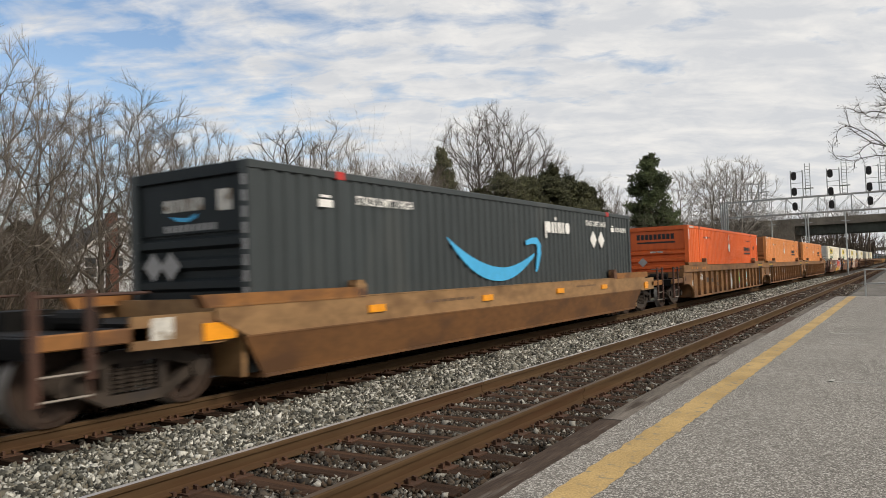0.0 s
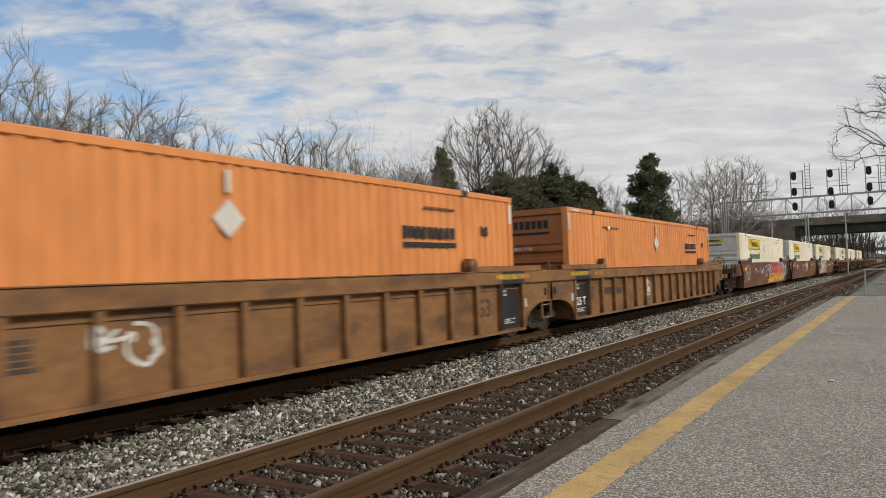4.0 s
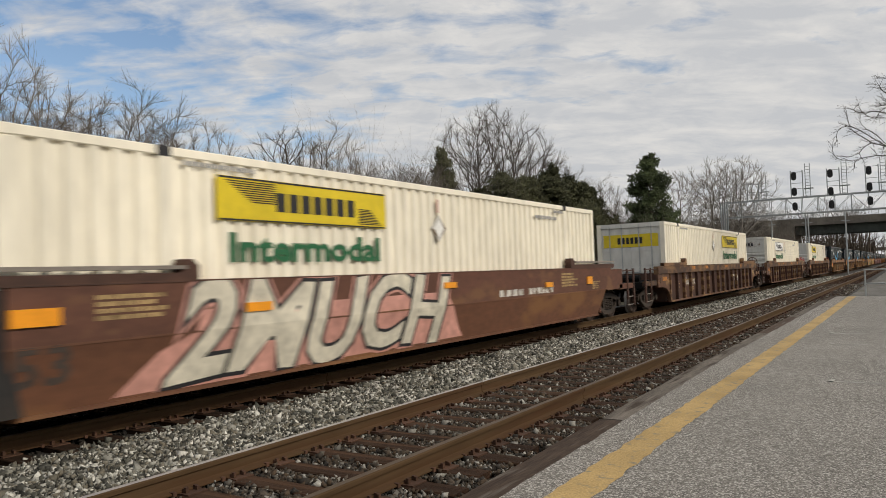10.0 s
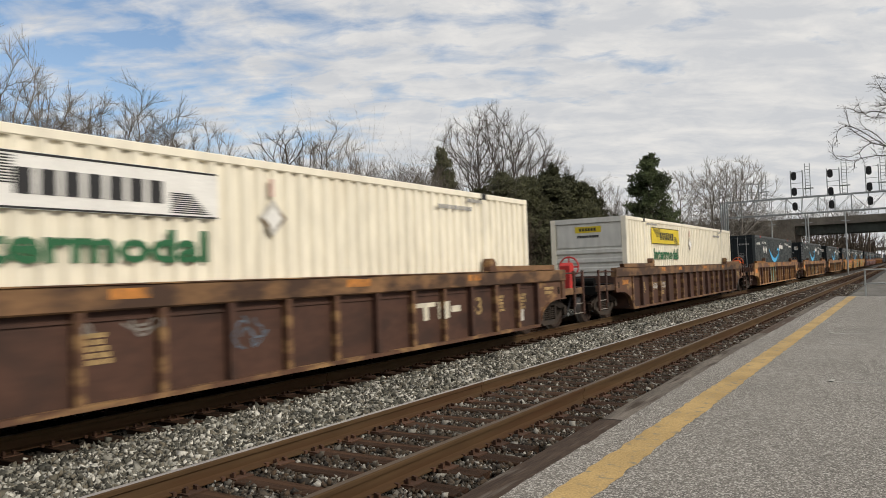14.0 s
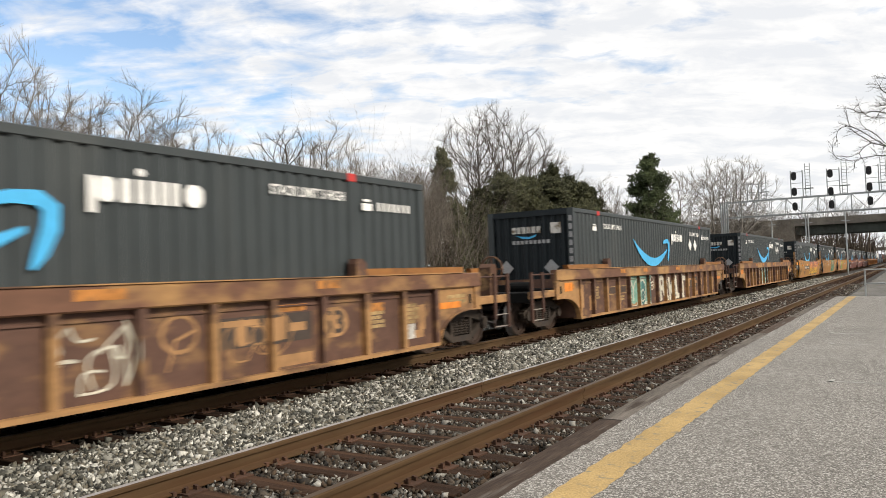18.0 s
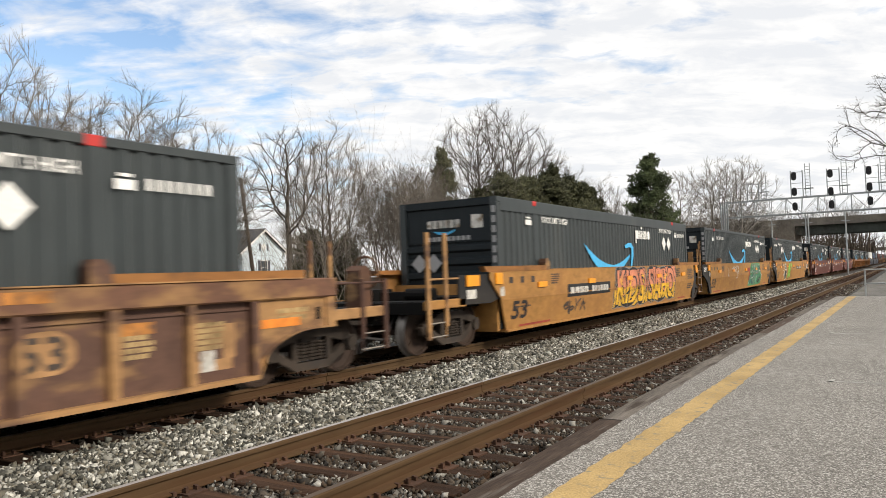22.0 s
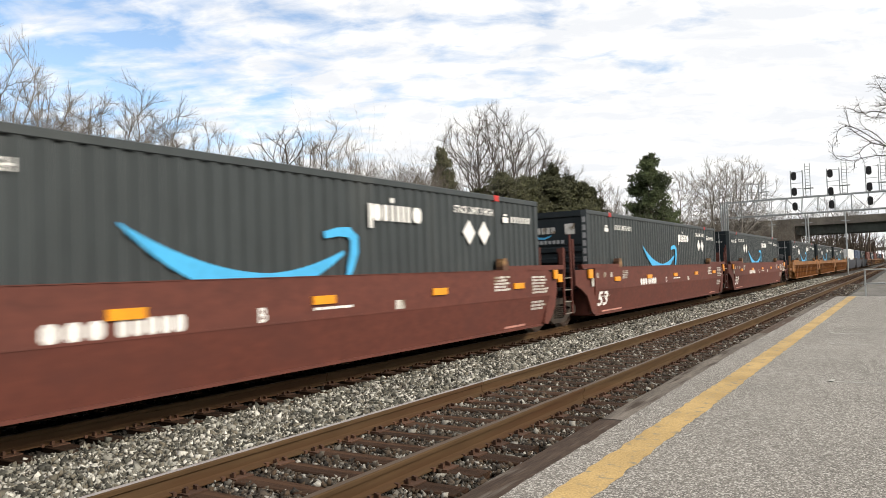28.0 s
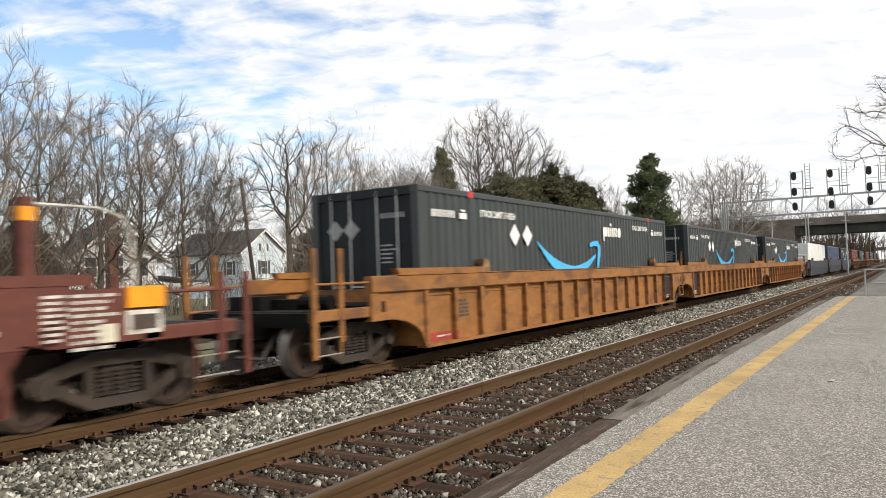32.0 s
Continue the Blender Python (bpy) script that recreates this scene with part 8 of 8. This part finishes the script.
shards(by[314], "smooth", 9.3, 13.0, 0.36, 1.50, 22, ("g_green", "g_teal", "g_black", "g_bright", "g_sea", "g_grey", "g_bright"), 31, 0.36, 0.003)
shards(by[314], "smooth", 9.4, 13.0, 0.36, 1.50, 16, ("g_sea", "g_grey", "g_black"), 33, 0.17, 0.018)
patch(by[314], "smooth", [q for p in ([(9.55, 1.0), (9.9, 1.12), (10.3, 1.08)], [(9.7, 0.7), (10.4, 0.78)], [(10.9, 1.5), (10.8, 1.0), (10.6, 0.5)], [(11.2, 1.3), (11.6, 0.7)], [(12.2, 1.5), (12.3, 1.1), (12.6, 1.1)], [(12.6, 0.95), (13.1, 0.85), (13.1, 0.4)], [(9.1, 0.36), (9.35, 0.75)]) for q in stroke(p, 0.035)], "g_white", "graffiti", lift=0.024)
scribble(by[314], "smooth", 3.6, 6.2, 0.85, 1.46, 4, "g_white", 35, 0.03)
for a in ([(2.75, 1.30), (3.1, 1.36), (3.3, 1.12), (2.95, 0.98), (2.72, 1.18)], [(2.8, 0.95), (3.2, 0.98), (3.3, 0.72), (2.9, 0.70)], [(3.0, 0.68), (2.92, 0.42), (3.2, 0.44), (3.22, 0.68)]):
    patch(by[334], "smooth", stroke(a, 0.045), "g_white", "graffiti", "white sprayed outline", lift=0.009)
TOP_SHAPE = [(3.75, 0.98), (3.60, 1.36), (3.85, 1.50), (4.05, 1.36), (4.30, 1.53), (4.45, 1.15), (4.25, 0.98)]
for mat, gr, lift in (("g_white", 1.0, 0.002), ("g_black", 0.86, 0.006)):
    patch(by[334], "smooth", [blob(4.1, 0.66, 0.58 * gr, 0.40 * gr, 0.06, 4)], mat, "painted_patch", "black rounded painted shape with a white outline", lift)
    patch(by[334], "smooth", [[(4.05 + (y - 4.05) * gr, 1.22 + (z - 1.22) * gr) for y, z in TOP_SHAPE]], mat, "painted_patch", lift=lift + 0.001)
patch(by[334], "smooth", stroke([(3.72, 1.2), (3.92, 1.4), (3.98, 1.1), (4.2, 1.42)], 0.05) + stroke([(4.35, 0.62), (4.5, 0.7), (4.42, 0.5)], 0.04), "g_white", "graffiti", lift=0.010)
PEAR = [(5.12, 0.38), (5.2, 0.75), (5.5, 1.2), (6.12, 1.53), (6.45, 1.25), (6.6, 0.9), (6.5, 0.4), (6.0, 0.5), (5.6, 0.36)]
for mat, gr, lift in (("g_black", 1.06, 0.002), ("g_lime", 0.95, 0.006)):
    patch(by[334], "smooth", [[(5.85 + (y - 5.85) * gr, 0.88 + (z - 0.88) * gr) for y, z in PEAR]], mat, "painted_patch", "lime green painted shape with a black outline", lift)
    patch(by[334], "smooth", [blob(6.95, 1.32, 0.32 * gr, 0.17 * gr, 0.06, 9)], mat, "painted_patch", lift=lift)
patch(by[334], "smooth", stroke([(5.75, 1.02), (5.78, 0.94)], 0.05) + stroke([(6.1, 1.02), (6.13, 0.94)], 0.05) + stroke([(5.6, 0.78), (5.9, 0.72), (6.2, 0.8)], 0.03) + stroke([(6.68, 1.16), (6.6, 0.98)], 0.03), "g_black", "graffiti", lift=0.010)
scribble(by[334], "smooth", 6.7, 7.0, 0.4, 0.75, 4, "g_brown", 75, 0.03)
patch(by[334], "smooth", [rect(9.95, 13.0, 0.97, 1.2)], "g_black", "black_panel", "black number panel")
patch(by[334], "smooth", glyphs(10.1, 11.3, 1.01, 1.14, 4, 0.2) + glyphs(11.5, 12.8, 1.01, 1.14, 6, 0.2), "dim_white", "number_mark", lift=0.007)
# ribbed wagons
def ground(c, y0, y1, mat, label, seed):
    """A sprayed ground with a scalloped, pale lower edge across the panels."""
    r = random.Random(seed)
    n = 12
    low = [(y0 + (y1 - y0) * i / n, 0.33 + 0.07 * abs(math.sin(i * 1.3 + seed)) + r.uniform(0, 0.03)) for i in range(n + 1)]
    patch(c, "ribbed", [rect(y0 - 0.06, y1 + 0.04, 0.30, 1.22)], "g_cream", "graffiti", "cream sprayed edge", lift=0.0012)
    patch(c, "ribbed", [low + [(y1 - 0.05, 1.245), (y0 + 0.08, 1.245)]], mat, "graffiti", label, lift=0.0025)


ground(by[225], 4.2, 6.45, "g_teal", "pale green sprayed background", 1)
for a in ([(4.32, 0.45), (4.42, 0.85), (4.36, 1.18)], [(4.62, 1.1), (4.75, 0.85), (4.9, 1.15), (5.0, 0.85)], [(4.5, 0.5), (4.7, 0.72), (4.95, 0.62), (4.75, 0.42), (4.55, 0.45)], [(5.3, 1.2), (5.48, 0.95), (5.5, 0.5), (5.3, 0.40)], [(5.7, 0.95), (5.95, 1.1), (6.05, 0.8), (5.8, 0.6), (5.7, 0.45), (6.05, 0.42)], [(6.2, 1.1), (6.4, 0.8), (6.25, 0.5)]):
    patch(by[225], "ribbed", [q for u in range(len(a) - 1) for q in stroke(curve(a[u], a[u + 1], 0.25), 0.055)], "g_cream", "graffiti", "cream sprayed outline", lift=0.006)
scribble(by[225], "ribbed", 6.55, 7.1, 0.4, 1.1, 4, "g_tan", 42, 0.04)
scribble(by[225], "ribbed", 9.15, 9.95, 0.34, 1.24, 5, "g_cream", 43, 0.028)
patch(by[225], "ribbed", [p for p in stroke([(10.68 + 0.26 * math.cos(a), 0.92 + 0.22 * math.sin(a)) for a in [k * 0.52 for k in range(13)]], 0.05)] + stroke([(10.5, 0.5), (10.62, 0.85), (10.9, 0.95)], 0.035), "g_tan", "graffiti")
scribble(by[225], "ribbed", 11.5, 12.3, 0.4, 1.15, 4, "g_tan", 44, 0.022)
ground(by[248], 4.1, 6.2, "g_teal", "pale green sprayed background", 2)
patch(by[248], "ribbed", [blob(5.55, 0.72, 0.34, 0.42, 0.05, 2), rect(5.95, 6.15, 0.4, 1.22)], "g_sea", "graffiti", "dark teal sprayed shapes", lift=0.004)
for a in ([(4.3, 1.1), (4.55, 0.5), (4.85, 1.1)], [(4.95, 1.15), (5.1, 0.75), (4.95, 0.4)], [(5.3, 0.95), (5.6, 1.1), (5.85, 0.7), (5.5, 0.42), (5.3, 0.6)], [(5.4, 0.6), (5.55, 0.8), (5.7, 0.55)], [(6.02, 1.1), (6.2, 0.6)]):
    patch(by[248], "ribbed", [q for u in range(len(a) - 1) for q in stroke(curve(a[u], a[u + 1], 0.2), 0.06)], "g_cream", "graffiti", "cream sprayed outline", lift=0.007)
patch(by[248], "ribbed", stroke([(6.6 + 0.2 * math.cos(a), 0.97 + 0.22 * math.sin(a)) for a in [k * 0.52 for k in range(13)]], 0.035) + stroke([(6.48, 0.98), (6.72, 1.02)], 0.05) + stroke([(6.5, 0.9), (6.7, 0.9)], 0.05), "g_cream", "graffiti")
sprayed_words(by[248], "ribbed", "R.KLT", 7.45, 11.0, 0.32, 1.14, [("g_dark", 0.05, 0, 1), ("g_cream", 0.028, 0, 1)], -0.12, "bold cream graffiti letters")
ground(by[271], 5.0, 7.3, "g_teal", "pale green sprayed background", 3)
graffiti(by[271], "ribbed", 5.0, 7.4, 0.32, 1.24, 3, [("g_cream", 0.10, 0, 1), ("g_sea", 0, 0, 1)], 51, "teal and cream graffiti", 0.4)
scribble(by[271], "ribbed", 8.1, 8.9, 0.4, 1.2, 4, "g_cream", 53, 0.03)
scribble(by[271], "ribbed", 11.7, 12.5, 0.4, 1.2, 3, "g_cream", 54, 0.03)
for k, y0, y1, z0, z1, w, n in ((31, 7.15, 7.8, 0.32, 1.15, 0.07, 8), (31, 6.2, 6.75, 0.5, 1.08, 0.02, 4), (31, 1.0, 1.8, 0.85, 1.15, 0.05, 5), (50, 2.1, 3.7, 0.6, 1.15, 0.05, 5), (50, 6.0, 6.8, 0.6, 1.15, 0.05, 5), (69, 6.0, 6.8, 0.6, 1.15, 0.05, 5)):
    scribble(by[k], "ribbed", y0, y1, z0, z1, n, "g_white" if w > 0.03 else "g_pink", int(k + y0), w)
patch(by[31], "ribbed", [blob(9.64, 0.76, 0.36, 0.44, 0.08, 5)], "g_mauve", "painted_patch", "mauve and green painted face-like mask")
patch(by[31], "ribbed", [blob(9.64, 0.80, 0.27, 0.36, 0.14, 6)], "g_lime", "painted_patch", lift=0.005)
patch(by[31], "ribbed", stroke([(9.5, 0.9), (9.58, 0.86)], 0.05) + stroke([(9.70, 0.86), (9.8, 0.9)], 0.05) + stroke([(9.6, 0.62), (9.7, 0.62)], 0.07), "g_darkred", "painted_patch", lift=0.008)
patch(by[31], "ribbed", stroke([(11.45, 1.05), (11.6, 0.8), (11.9, 0.85), (11.85, 1.05)], 0.13) + stroke([(11.45, 0.4), (11.65, 0.62), (11.9, 0.4)], 0.16), "g_aqua", "painted_patch", "pale blue sprayed tag")
patch(by[31], "ribbed", stroke([(11.5, 0.72), (11.9, 0.7)], 0.04) + stroke([(11.5, 0.5), (11.9, 0.5)], 0.04) + stroke([(11.55, 0.95), (11.85, 0.98)], 0.04), "g_white", "graffiti", lift=0.008)
patch(by[31], "ribbed", [rect(4.45, 4.72, 0.82, 1.06)] + bars(4.25, 4.95, 0.56, 0.72, 2, 4), "g_dark", "stencil")

# faint tags on the dark wagons
scribble(by[178], "ribbed", 7.1, 7.75, 0.64, 1.08, 5, "g_blue_grey", 61, 0.03)
scribble(by[178], "ribbed", 5.05, 6.0, 1.02, 1.16, 3, "g_grey", 62, 0.03)
scribble(by[155], "ribbed", 2.3, 2.6, 1.02, 1.16, 3, "g_grey", 63, 0.025)



def motions():
    """Keys the train along the far track, and turns its wheels."""
    times = [0, 2, 6, 10, 14, 18, 22, 26, 30, 32]
    for (box, off), wg in zip(BOXES, WAGONS):
        rows = [(t, pose(FAR, off - run(t), 0)) for t in times]
        walk(wg, rows)
        walk(box, rows)
    # every wheelset turns alike in its bogie, so the like ones share one set of keys
    for i, yy in enumerate((-0.89, 0.89)):
        first = WHEELS[i][0]
        walk(first, [(k / FPS, pose(0, yy, 0.455, math.degrees(run(k / FPS) / 0.455) % 360.0)) for k in range(int(32 * FPS) + 1)])
        keys = first.animation_data
        for w in WHEELS[i][1:]:
            w.rotation_mode = "QUATERNION"
            w.animation_data_create()
            w.animation_data.action = keys.action
            w.animation_data.action_slot = keys.action_slot


motions()
